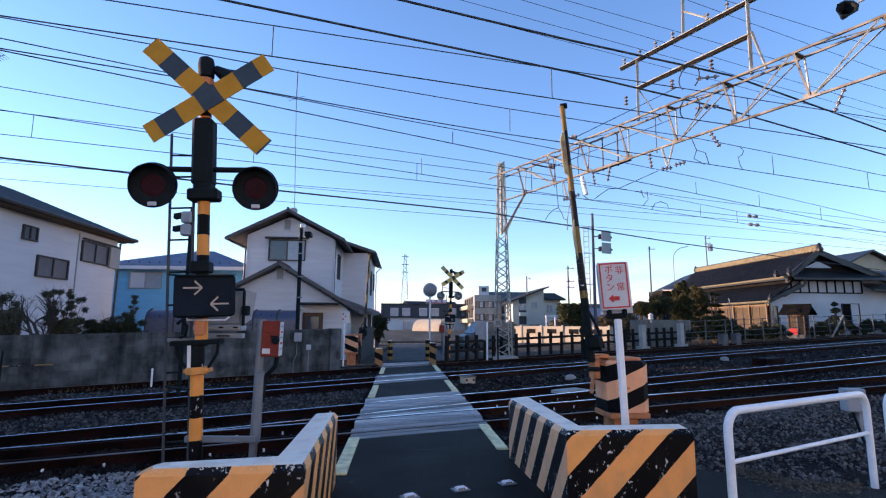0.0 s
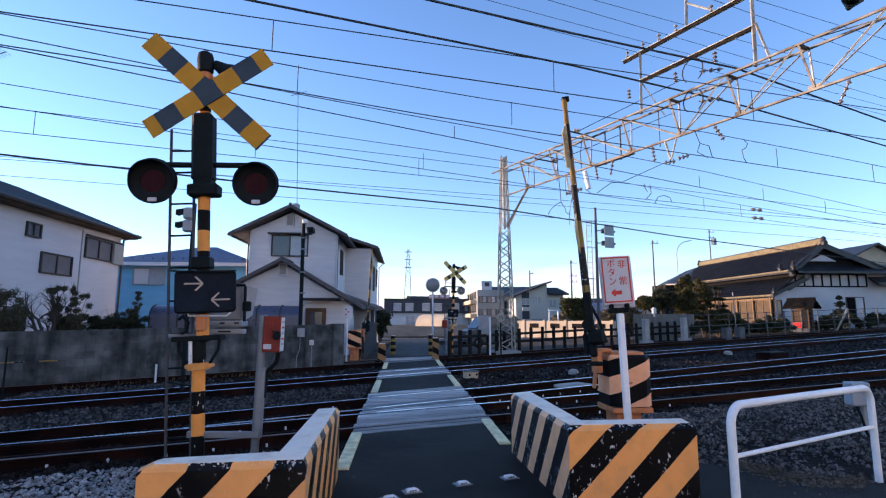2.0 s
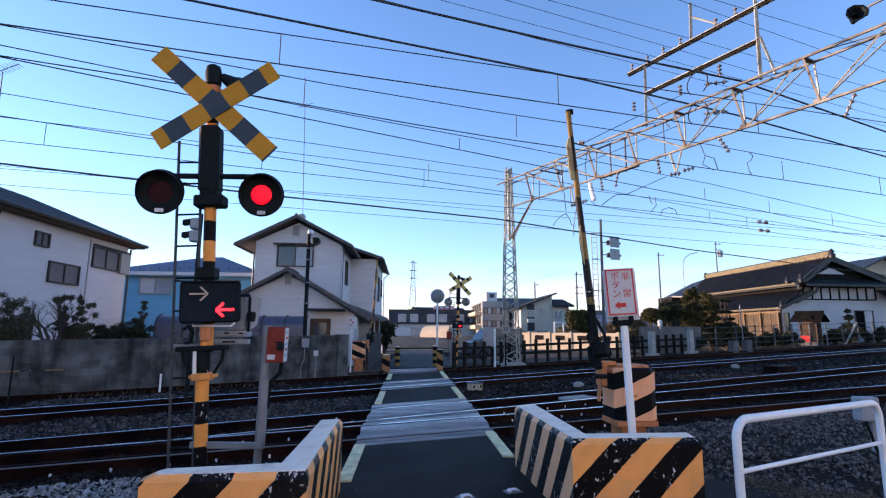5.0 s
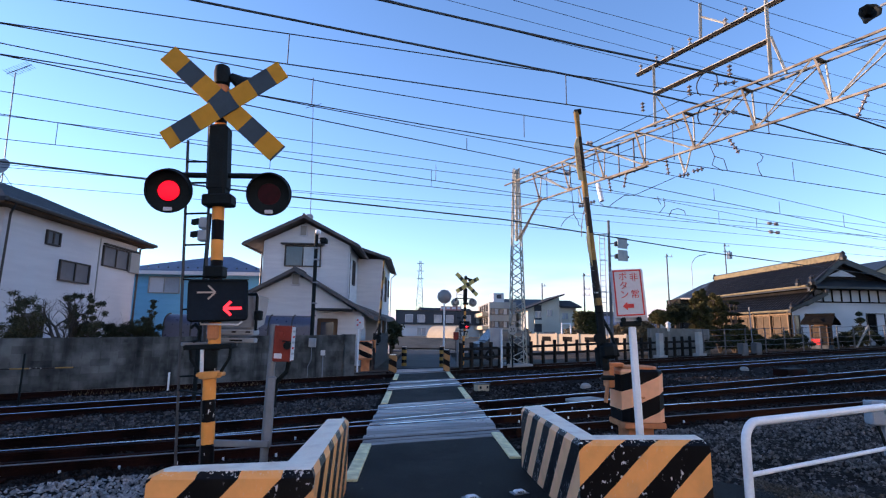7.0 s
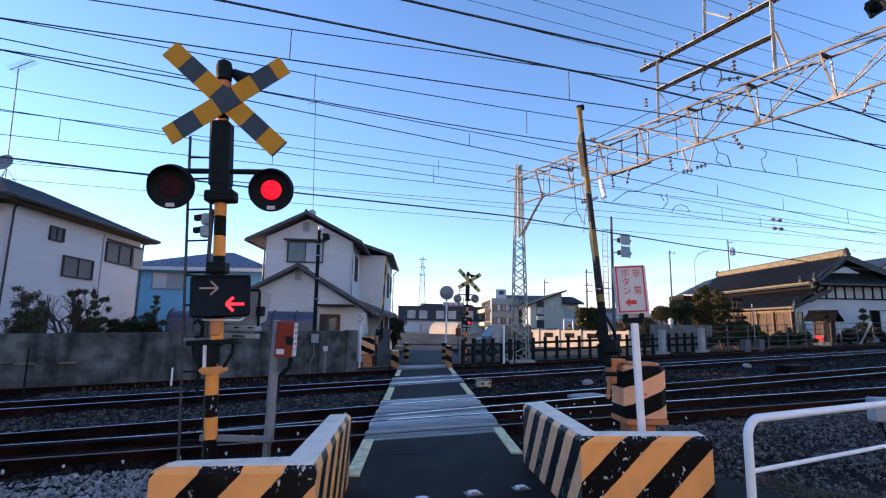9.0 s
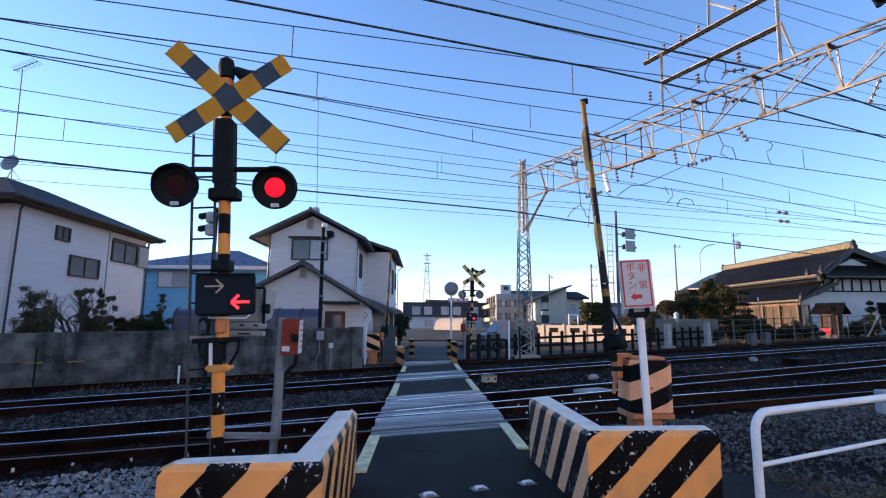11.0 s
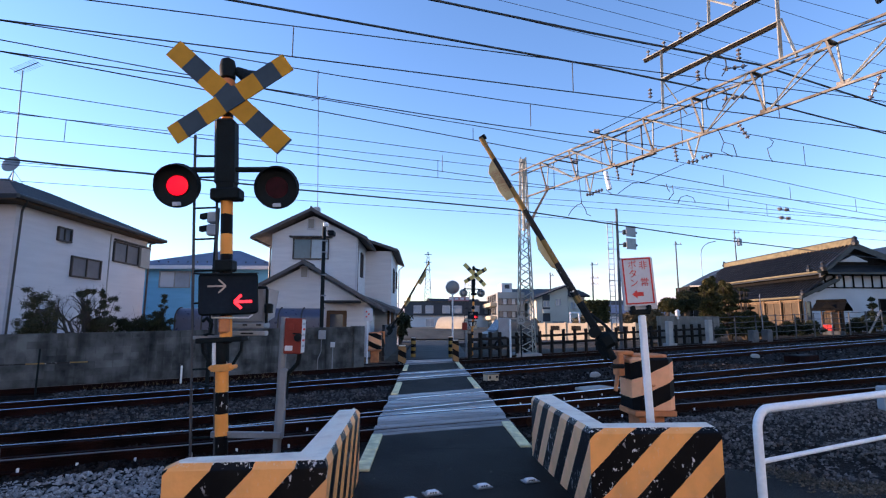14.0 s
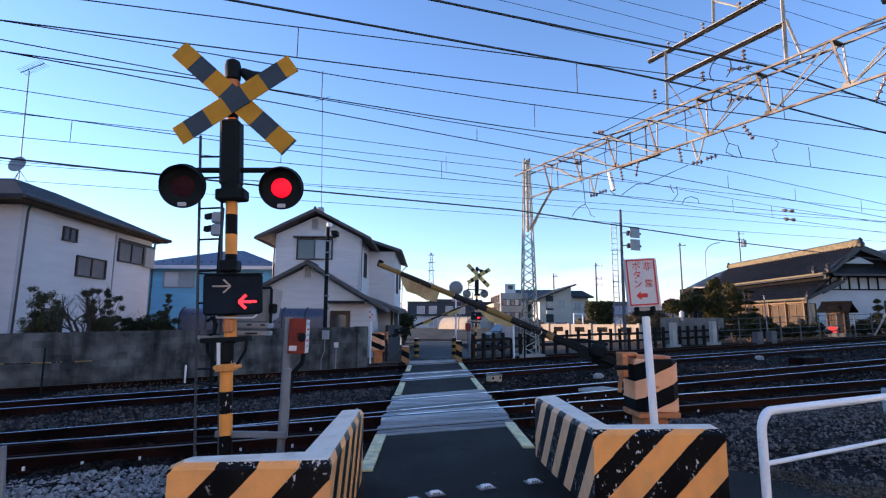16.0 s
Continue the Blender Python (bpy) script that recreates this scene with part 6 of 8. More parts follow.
    return t, out[0], out[1], plate, box_at @ Matrix.Translation((0.12, -0.028, -0.075))


NEAR = Matrix.Translation((-1.715, 4.87, 0)) @ Matrix.Rotation(radians(-3.0), 4, "Y")
_, lens_left, lens_right, arrow_near, arrow_near_at = crossing_signal(NEAR, "level crossing signal with yellow and black crossbuck, paired red lamps", 7, (0.068, -0.12, 1.842), 20, M["black_metal"], M["buck"])
FAR = Matrix.Translation((2.36, 25.5, 0.2)) @ Matrix.Rotation(radians(1.0), 4, "Y") @ Matrix.Rotation(radians(4), 4, "Z")
_, lens_far_l, lens_far_r, arrow_far, arrow_far_at = crossing_signal(FAR, "level crossing signal seen across the tracks, black and yellow crossbuck", 180, (-0.02, -0.12, 1.74), 0, M["mirror_back"], M["buck_far"])

# back of the second direction box, which faces the other way behind the near pole
c = thing("rear_direction_box", pose(-1.74, 5.15, 0), "pale grey back of a direction box with a dark bracket", "signal box")
part("case", Mesh().box((0.0, 0.08, 1.76), (0.42, 0.16, 0.37), 0.03), M["grey_box"], c, "pale grey sheet steel back")
part("lower_case", Mesh().box((0.0, 0.04, 1.56), (0.44, 0.20, 0.055), 0.012), M["grey_box"], c)
for x in (-0.14, 0.04, 0.17):
    part("slot", Mesh().box((x, -0.063, 1.565), (0.045, 0.006, 0.014), 0.002), M["black_metal"], c)
part("cable_duct", Mesh().box((0.05, 0.0, 1.485), (0.37, 0.10, 0.045), 0.008), M["grey_box"], c)
part("duct_slot", Mesh().box((0.06, -0.052, 1.485), (0.12, 0.006, 0.014), 0.002), M["black_metal"], c)
part("side_bracket", Mesh().path([(0.05, -0.04, 1.925), (0.225, -0.04, 1.925), (0.23, -0.04, 1.90), (0.235, -0.04, 1.58)], 0.014, 8), M["black_metal"], c, "dark bent steel bracket")
part("knob", Mesh().lathe([(0.02, -0.05), (0.04, -0.045), (0.042, 0.035), (0.025, 0.045)], 12, Matrix.Translation((0.255, -0.05, 1.725))), M["black_metal"], c)
part("visor", Mesh().add([(0.235, -0.02, 1.92), (0.315, 0.05, 1.90), (0.28, 0.05, 1.64), (0.24, -0.02, 1.60), (0.235, 0.0, 1.92), (0.315, 0.07, 1.90), (0.28, 0.07, 1.64), (0.24, 0.0, 1.60)], [(0, 1, 2, 3), (7, 6, 5, 4), (0, 4, 5, 1), (1, 5, 6, 2), (2, 6, 7, 3), (3, 7, 4, 0)]), M["grey_box"], c, "pale grey side visor")
part("hanger_frame", Mesh().path([(-0.16, -0.36, 1.66), (-0.16, -0.36, 1.63), (0.17, -0.36, 1.63), (0.20, -0.34, 1.66)], 0.008, 6), M["white_metal"], c)
part("cable_loop", Mesh().path([(-0.30, -0.2, 1.60), (-0.25, -0.24, 1.63), (-0.20, -0.24, 1.57), (-0.22, -0.22, 1.49), (-0.30, -0.2, 1.46)], 0.016, 8), M["black_metal"], c)
part("side_arm", Mesh().box((-0.16, -0.10, 1.45), (0.50, 0.05, 0.035), 0.006, Matrix.Rotation(radians(40), 3, "Z")), M["grey_metal"], c)

# emergency button post
p = thing("emergency_button", pose(-1.315, 4.95, 0, 0, 1.0), "red emergency button box on a grey steel post", "emergency button")
part("post", Mesh().path([(0, 0, -0.15), (0, 0, 1.64)], 0.036, 14), M["grey_metal"], p, smooth=True)
part("cable_cover", Mesh().box((0.025, -0.03, 0.86), (0.068, 0.06, 0.62), 0.01), M["grey_metal"], p)
bx = part("box", Mesh().box((0.115, -0.06, 1.47), (0.155, 0.15, 0.32), 0.008), M["red_box"], p, "faded red button box")
part("label_sheet", Mesh().box((0.1945, -0.06, 1.47), (0.004, 0.13, 0.30)), M["sign_white"], bx, "pale instruction sheet")
for k in range(5):
    part("text_bar", Mesh().box((0.1975, -0.06, 1.58 - 0.05 * k), (0.003, 0.09 - 0.012 * (k % 2), 0.018)), M["red_print"] if k % 2 else M["grey_box"], bx)
part("label_plate", Mesh().box((0.085, -0.137, 1.36), (0.07, 0.006, 0.045), 0.003), M["sign_white"], bx)
part("button", Mesh().lathe([(0.03, 0), (0.036, 0.015), (0.03, 0.03), (0.0, 0.034)], 16, Matrix.Translation((0.165, -0.135, 1.455)) @ Matrix.Rotation(radians(90), 4, "X")), M["black_metal"], bx)
part("button_guard", Mesh().path([(0.12, -0.14, 1.49), (0.13, -0.17, 1.495), (0.19, -0.17, 1.49), (0.195, -0.14, 1.47)], 0.006, 6), M["black_metal"], bx)
part("hasp", Mesh().box((0.10, -0.14, 1.55), (0.05, 0.012, 0.06), 0.004), M["red_box"], bx)
part("conduit", Mesh().path([(0.16, -0.02, 1.31), (0.15, -0.02, 1.22), (0.06, -0.01, 1.12), (0.05, -0.01, 0.9)], 0.022, 8), M["black_metal"], p)
part("tie_bar", Mesh().box((-0.26, -0.07, 0.59), (0.62, 0.04, 0.055), 0.006), M["grey_metal"], p)


# barrier machines with their arms
def barrier(m, label, arm_label, yaw):
    """Striped machine drum with pivot bracket; returns the machine and its arm, whose own x runs along the arm."""
    t = thing("barrier_machine", m, label, "barrier machine", "crossing barriers")
    o = [(-0.21, -0.20), (-0.12, -0.28), (0.25, -0.28), (0.34, -0.20), (0.34, 0.20), (0.25, 0.28), (-0.12, 0.28), (-0.21, 0.20)]
    part("drum", Mesh().prism(o, 0.50, 1.15, 0.03), M["diag_drum"], t, "drum casing in black and faded orange stripes")
    part("lid", Mesh().prism([((x - 0.065) * 0.8 + 0.065, y * 0.8) for x, y in o], 1.15, 1.185, 0.015), M["orange_rust"], t)
    part("base_frame", Mesh().prism([(-0.12, -0.18), (0.20, -0.18), (0.20, 0.18), (-0.12, 0.18)], -0.15, 0.42), M["orange_rust"], t)
    part("base_plate", Mesh().box((0.06, 0, 0.455), (0.54, 0.54, 0.07), 0.01), M["orange_rust"], t)
    part("side_plate", Mesh().box((-0.345, -0.05, 0.84), (0.022, 0.10, 0.26), 0.008, Matrix.Rotation(radians(8), 3, "Y")), M["orange_rust"], t)
    part("handle", Mesh().path([(-0.06, -0.28, 0.80), (-0.06, -0.32, 0.81), (0.04, -0.32, 0.81), (0.04, -0.28, 0.80)], 0.012, 6), M["orange_rust"], t)
    part("side_frame", Mesh().box((-0.31, -0.05, 1.05), (0.08, 0.22, 0.28), 0.015), M["orange_rust"], t, "faded orange pivot bracket")
    part("top_plate", Mesh().box((-0.24, -0.03, 1.20), (0.22, 0.2, 0.05), 0.01), M["orange_rust"], t)
    part("axle", Mesh().path([(-0.46, -0.2, 1.04), (-0.30, -0.2, 1.04)], 0.03, 12), M["black_metal"], t)
    am = Mesh()
    am.lathe([(0.052, 0.88), (0.044, 1.6), (0.033, 3.44), (0.038, 3.45), (0.038, 3.58), (0.0, 3.59)], 14, Matrix.Rotation(radians(90), 4, "Y"))
    arm = part("arm", am, M["arm_bands"], t, arm_label, smooth=True)
    part("hub", Mesh().box((0.51, 0, 0), (0.92, 0.07, 0.10), 0.02), M["black_metal"], arm)
    part("cradle", Mesh().box((0.92, 0, 0.0), (0.30, 0.09, 0.09), 0.02), M["black_metal"], arm)
    part("counterweight", Mesh().box((0.30, 0.05, 0.06), (0.20, 0.12, 0.20), 0.045).tube((0.46, -0.03, -0.04), (0.46, 0.09, -0.04), 0.07, 12).box((0.22, -0.05, -0.06), (0.26, 0.05, 0.10), 0.02), M["black_metal"], arm)
    part("spring_case", Mesh().path([(0.22, -0.05, 0.18), (0.50, -0.05, 0.12), (0.70, -0.05, 0.04)], 0.02, 8), M["black_metal"], arm)
    part("tip_lamp", Mesh().box((3.56, 0, 0.02), (0.07, 0.06, 0.10), 0.01), M["black_metal"], arm)
    def cloth_sheet(outline):
        n = len(outline)
        return Mesh().add([(x, y, z) for y in (0.006, -0.006) for x, z in outline], [tuple(range(n)), tuple(range(n, 2 * n))[::-1]] + [(k, k + n, (k + 1) % n + n, (k + 1) % n) for k in range(n)])

    bn = cloth_sheet([(2.56, -0.025), (3.20, -0.025), (3.13, -0.12), (3.02, -0.205), (2.85, -0.195), (2.70, -0.21), (2.545, -0.175)])
    cloth = part("banner", bn, M["banner"], arm, "yellow cloth warning banner")
    b2 = cloth_sheet([(1.38, -0.03), (1.95, -0.03), (1.88, -0.085), (1.75, -0.135), (1.60, -0.125), (1.46, -0.10)])
    short = part("banner_short", b2, M["banner"], arm, "small folded yellow banner")
    cord = part("cord", Mesh().path([(0, 0, 0), (0.03, 0, -0.12), (0.05, 0, -0.26), (0.055, 0, -0.40)], 0.006, 6), M["rope_red"], arm, "thin grey hanging cord")
    return t, arm, cloth, short, cord


_, near_arm, near_banner, near_short, near_cord = barrier(pose(2.88, 6.92, 0), "level crossing barrier machine in faded orange and black stripes", "tapered yellow and black barrier arm", 172)
_, far_arm, far_banner, far_short, far_cord = barrier(pose(-1.98, 21.9, 0, 0, 0, 180), "far level crossing barrier machine with black stripes", "yellow and black barrier arm across the lane", 0)
for body, size, z, mat in (("全確認", 0.125, -0.092, "faded_print"), ("お待ち下さい", 0.055, -0.172, "faded_print")):
    me = writing(body, size, M[mat])
    # seen from the road side, the arm points to the viewer's left
    part("lettering", me, None, near_banner, m=Matrix.Translation((2.85, 0.0075, z)) @ Matrix.Rotation(radians(180), 4, "Z"))

# emergency button sign
s = thing("button_sign", pose(2.24, 5.12, 0, 0, -3.7, 0), "white emergency button sign with red border on a white post", "sign")
part("post", Mesh().box((0, 0, 0.76), (0.07, 0.05, 1.82), 0.012), M["white_pipe"], s, m=pose(-0.012, 0, 0, 0, 1.9, 0))
pl = part("plate", Mesh().box((0.03, -0.03, 2.0), (0.315, 0.012, 0.485), 0.004), M["sign_white"], s, m=Matrix.Translation((0, 0, 0)) @ Matrix.Rotation(radians(0), 4, "Z"))
part("back_plate", Mesh().box((0.045, 0.01, 1.975), (0.34, 0.008, 0.51), 0.003), M["sign_white"], s)
for cx, cz, sx, sz in ((0.03, 2.228, 0.285, 0.014), (0.03, 1.785, 0.285, 0.014), (-0.107, 2.006, 0.014, 0.45), (0.167, 2.006, 0.014, 0.45)):
    part("red_border", Mesh().box((cx, -0.0385, cz), (sx, 0.004, sz)), M["red_print"], pl)
for ch, x, z in (("非", 0.095, 2.155), ("常", 0.095, 1.985), ("ボ", -0.015, 2.165), ("タ", -0.015, 2.075), ("ン", -0.015, 1.985)):
    part("lettering", writing(ch, 0.092, M["red_print"]), None, pl, m=Matrix.Translation((x, -0.0395, z)))
ar = Mesh()
ar.add([(-0.045, -0.0405, 1.875), (0.005, -0.0405, 1.918), (0.005, -0.0405, 1.895), (0.07, -0.0405, 1.895), (0.07, -0.0405, 1.855), (0.005, -0.0405, 1.855), (0.005, -0.0405, 1.832)], [(0, 6, 5, 2, 1), (2, 5, 4, 3)])
part("red_arrow", ar, M["red_print"], pl)
for x in (-0.05, 0.11):
    part("clip", Mesh().box((x, -0.03, 1.735), (0.04, 0.05, 0.06), 0.008), M["black_metal"], s)
part("clamp", Mesh().box((0.03, -0.0, 1.70), (0.20, 0.06, 0.05), 0.01), M["black_metal"], s)


# pipe guards
def pipe_guard(x0, y0, x1, y1, label):
    d = math.hypot(x1 - x0, y1 - y0)
    t = thing("pipe_guard", pose(x0, y0, 0, 0, 0, math.degrees(math.atan2(y1 - y0, x1 - x0))), label, "guard rail", "white pipe guards")
    r, z = 0.16, 0.88
    pts = [(0, 0, -0.1), (0, 0, z - r)] + [(r - r * math.cos(a), 0, z - r + r * math.sin(a)) for a in [k * math.pi / 16 for k in range(1, 9)]]
    pts += [(d - r + r * math.sin(a), 0, z - r + r * math.cos(a)) for a in [k * math.pi / 16 for k in range(0, 8)]] + [(d, 0, z - r), (d, 0, -0.1)]
    part("hoop", Mesh().path(pts, 0.036, 14), M["white_pipe"], t, smooth=True)
    part("mid_rail", Mesh().path([(0.02, 0, 0.467), (d - 0.02, 0, 0.467)], 0.02, 10), M["white_pipe"], t, smooth=True)


pipe_guard(2.766, 4.345, 5.068, 5.45, "white painted steel pipe guard at the apron edge")
pipe_guard(5.28, 5.42, 7.6, 6.3, "white painted steel pipe guard at the apron edge")
t = thing("pipe_fence", pose(-2.462, 3.33, 0, 0, 4, 192), "thin pale grey steel fence beside the ballast", "guard rail")
for x in (0, 1.2, 2.4):
    part("post", Mesh().box((x, 0, 0.36), (0.024, 0.03, 0.98), 0.004), M["grey_metal"], t)
part("top_rail", Mesh().box((1.2, 0, 0.838), (2.42, 0.02, 0.02), 0.004), M["grey_metal"], t)

# trackside pieces
b = thing("track_box", pose(6.7, 7.5, 0, 0, 0, -10), "small pale grey trackside box on a leg", "junction box")
part("case", Mesh().box((0.06, 0, 0.52), (0.28, 0.2, 0.34), 0.02), M["grey_box"], b)
part("leg", Mesh().box((0.14, 0, 0.15), (0.08, 0.08, 0.6), 0.01), M["grey_box"], b)
part("cable", Mesh().path([(0.02, -0.02, 0.36), (0.06, -0.04, 0.2), (0.10, -0.05, 0.0), (0.14, -0.05, -0.1)], 0.02, 8), M["black_metal"], b)
for x, y, w_, d_, lab in ((4.35, 13.35, 0.95, 0.5, "pale concrete slab in the ballast"), (14.34, 19.6, 1.45, 0.55, "dark point machine beside the rails")):
    o = thing("track_slab" if "slab" in lab else "track_machine", pose(x, y, -0.12 + climb(x), 0, 0, 28), lab, "track fitting")
    part("body", Mesh().box((0, 0, 0.06), (w_, d_, 0.08 if "slab" in lab else 0.24), 0.02), M["concrete_light"] if "slab" in lab else M["steel_rust"], o)
    part("cover", Mesh().box((0, 0, 0.10 if "slab" in lab else 0.19), (w_ * 0.8, d_ * 0.8, 0.03), 0.01), M["concrete_light"] if "slab" in lab else M["black_metal"], o)
for x, y, r_ in ((5.55, 17.0, 0.2), (14.0, 21.9, 0.2)):
    o = Mesh()
    o.lathe([(r_ * 0.9, -0.16), (r_ * 0.85, -0.06), (r_ * 0.55, -0.01), (0.0, 0.01)], 9)
    solo("white_stone", o, M["concrete_light"], "pale rounded marker stone in the ballast", "stone", "marker stones", m=pose(x, y, climb(x), 0, 0, 40 * r_))
lb = thing("low_barrier_post", pose(-9.2, 13.0, 0, 0, 0, 38), "dark post with a yellow and black banded bar before the wall", "post")
part("post", Mesh().path([(0, 0, -0.2), (0, 0, 0.95)], 0.022, 8), M["black_metal"], lb)
part("bar", Mesh().path([(-1.2, 0, 0.6), (1.0, 0, 0.6)], 0.016, 8), M["arm_bands"], lb)


# ---- overhead line ----
GA, GB = Vector((5.2, 26.6, 0)), Vector((14.1, 7.9, 0))
GD = (GB - GA).normalized()
GN = Vector((-GD.y, GD.x, 0))


def at(u, side_=0.0, z=0.0):
    """A point u metres along the gantry."""
    return GA + GD * u + GN * side_ + Vector((0, 0, z))


def lattice(mesh, p, q, w0, w1, bars, r):
    """Four corner angles from p to q with zigzag bracing, w0 and w1 wide."""
    p, q = Vector(p), Vector(q)
    d = (q - p).normalized()
    u = d.cross(Vector((0, 1, 0)) if abs(d.y) < 0.9 else Vector((1, 0, 0))).normalized()
    v = d.cross(u)
    c = [(-1, -1), (1, -1), (1, 1), (-1, 1)]
    spot = lambda k, t: p.lerp(q, t) + (u * c[k][0] + v * c[k][1]) * (w0 + (w1 - w0) * t) / 2
    for k in range(4):
        mesh.tube(spot(k, 0), spot(k, 1), r, 4)
        for b in range(bars):
            k2 = (k + 1) % 4
            a0, a1 = (k, k2) if b % 2 else (k2, k)
            mesh.tube(spot(a0, b / bars), spot(a1, (b + 1) / bars), r * 0.6, 4)


gan = thing("gantry", Matrix.Identity(4), "cream painted lattice steel gantry spanning the tracks", "catenary gantry")
m = Mesh()
lattice(m, at(0, 0, 0), at(0, 0, 10.3), 0.80, 0.27, 26, 0.042)
part("mast", m, M["cream_steel"], gan, "tapered lattice mast")
part("mast_core", Mesh().box(at(0, 0, 8.3), (0.14, 0.14, 3.9), 0.02, Matrix.Rotation(math.atan2(GD.y, GD.x), 3, "Z")), M["cream_steel"], gan)
m = Mesh()
lattice(m, at(21, 0, 0), at(21, 0, 10.3), 0.80, 0.27, 26, 0.042)
part("mast", m, M["cream_steel"], gan, "tapered lattice mast")
part("footing", Mesh().box(at(0, 0, -0.1), (1.3, 1.3, 0.36), 0.04), M["concrete_light"], gan)
ZT, ZB, HW = 9.5, 8.12, 0.26
for s in (-HW, HW):
    part("top_chord", Mesh().box(at(10.3, s, ZT), (22.0, 0.065, 0.07), 0.008, Matrix.Rotation(math.atan2(GD.y, GD.x), 3, "Z")), M["steel_weathered"], gan)
part("bottom_chord", Mesh().box(at(10.6, 0, ZB), (20.6, 0.08, 0.07), 0.008, Matrix.Rotation(math.atan2(GD.y, GD.x), 3, "Z")), M["steel_weathered"], gan)
STEP = 2.15
for k in range(9):
    u = 1.95 + STEP * k
    # paired posts; the diagonals fall towards the middle of the span and rise again past it
    part("strut", Mesh().tube(at(u - 0.2, -HW, ZT), at(u, 0, ZB), 0.040, 4), M["steel_weathered"], gan)
    part("strut", Mesh().tube(at(u - 0.16, HW, ZT), at(u, 0, ZB), 0.030, 4), M["cream_steel"], gan)
    part("gusset", Mesh().box(at(u, 0, ZB + 0.06), (0.34, 0.03, 0.16), 0.006, Matrix.Rotation(math.atan2(GD.y, GD.x), 3, "Z")), M["steel_weathered"], gan)
    part("cross_tie", Mesh().box(at(u - 0.2, 0, ZT), (0.16, 2 * HW, 0.04), 0.006, Matrix.Rotation(math.atan2(GD.y, GD.x), 3, "Z")), M["steel_weathered"], gan)
    part("cross_tie", Mesh().tube(at(u + 0.1, -HW, ZT), at(u + STEP - 0.4, HW, ZT), 0.02, 4), M["cream_steel"], gan)
    if k < 8:
        for side_ in (-HW, HW):
            ends = (at(u - 0.1, side_, ZT - 0.03), at(u + STEP - 0.08, 0, ZB + 0.04)) if k < 4 else (at(u + 0.1, 0, ZB + 0.04), at(u + STEP - 0.3, side_, ZT - 0.03))
            part("brace", Mesh().tube(*ends, 0.034 if side_ < 0 else 0.026, 4), M["cream_steel"], gan)
part("switch_platform", Mesh().box(at(7.5, 0.05, ZB - 0.05), (1.9, 0.18, 0.04), 0.006, Matrix.Rotation(math.atan2(GD.y, GD.x), 3, "Z")), M["steel_weathered"], gan)
part("knee_brace", Mesh().tube(at(0.2, 0, 6.45), at(2.0, 0, ZB), 0.075, 4), M["steel_weathered"], gan)
part("knee_brace", Mesh().tube(at(0.2, 0.15, 6.45), at(1.6, 0.15, ZB - 0.1), 0.03, 4), M["cream_steel"], gan)
for u, top_z in ((8.95, 12.0), (13.3, 13.6), (11.05, 13.4)):
    part("upper_post", Mesh().tube(at(u, 0, ZT if u != 11.05 else 12.0), at(u + 0.08, 0, top_z), 0.065, 4), M["cream_steel"], gan)
part("post_stay", Mesh().tube(at(9.3, 0.9, ZT), at(9.0, 0, 10.8), 0.03, 4), M["cream_steel"], gan)
part("post_stay", Mesh().tube(at(13.75, 0, ZT), at(13.4, 0, 10.9), 0.045, 4), M["cream_steel"], gan)
part("crossarm_stay", Mesh().tube(at(11.1, 0, 12.9), at(12.1, 0, 12.05), 0.035, 4), M["cream_steel"], gan)
TURN = Matrix.Rotation(math.atan2(GD.y, GD.x), 3, "Z")
for name, u, z, length in (("upper_beam", 12.0, 11.95, 7.6), ("middle_beam", 11.18, 10.80, 4.35)):
    # the web is coloured dark for the shade inside the channel
    beam = part(name, Mesh().box(at(u, 0, z), (length, 0.05, 0.10), 0.005, TURN), M["wood_dark"], gan, "channel crossarm web, darkened for the shade between flanges")
    for q in (-0.05, 0.05):
        part("flange", Mesh().box(at(u, q, z - 0.04 * (1 if q > 0 else -1)), (length, 0.07, 0.035), 0.004, TURN), M["cream_steel"], beam, "cream flange")
part("loudspeaker_arm", Mesh().path([at(17.2, 0, 9.55), at(17.1, 0, 10.35), at(16.2, 0, 10.3)], 0.04, 8), M["grey_metal"], gan)
part("loudspeaker", Mesh().lathe([(0.06, -0.25), (0.13, -0.1), (0.22, 0.05), (0.31, 0.2), (0.32, 0.22), (0.26, 0.2), (0.1, 0.0)], 8, Matrix.Translation(at(15.9, 0, 10.16)) @ Matrix.Scale(0.85, 4) @ Matrix.Rotation(radians(75), 4, "X") @ Matrix.Rotation(radians(-25), 4, "Y"), close=False), M["black_metal"], gan, "dark octagonal horn loudspeaker")
part("end_plate", Mesh().box(at(17.05, 0, 9.35), (0.25, 0.6, 0.6), 0.02, Matrix.Rotation(math.atan2(GD.y, GD.x), 3, "Z")), M["cream_steel"], gan)


def insulator(p, q, n=4, r=0.085, glaze="porcelain"):
    """A string of porcelain sheds from p to q on the gantry."""
    p, q = Vector(p), Vector(q)
    ms = Mesh()
    mt = Matrix.Translation(p) @ (q - p).to_track_quat("Z", "Y").to_matrix().to_4x4()
    L = (q - p).length
    prof = [(0.018, 0)]
    for k in range(n):
        z = L * (k + 0.5) / n
        prof += [(0.022, z - L * 0.3 / n), (r, z - 0.01), (r * 0.95, z + 0.015), (0.03, z + L * 0.2 / n)]
    prof += [(0.018, L)]
    ms.lathe(prof, 12, mt)
    part("insulator", ms, M[glaze], gan, smooth=True)


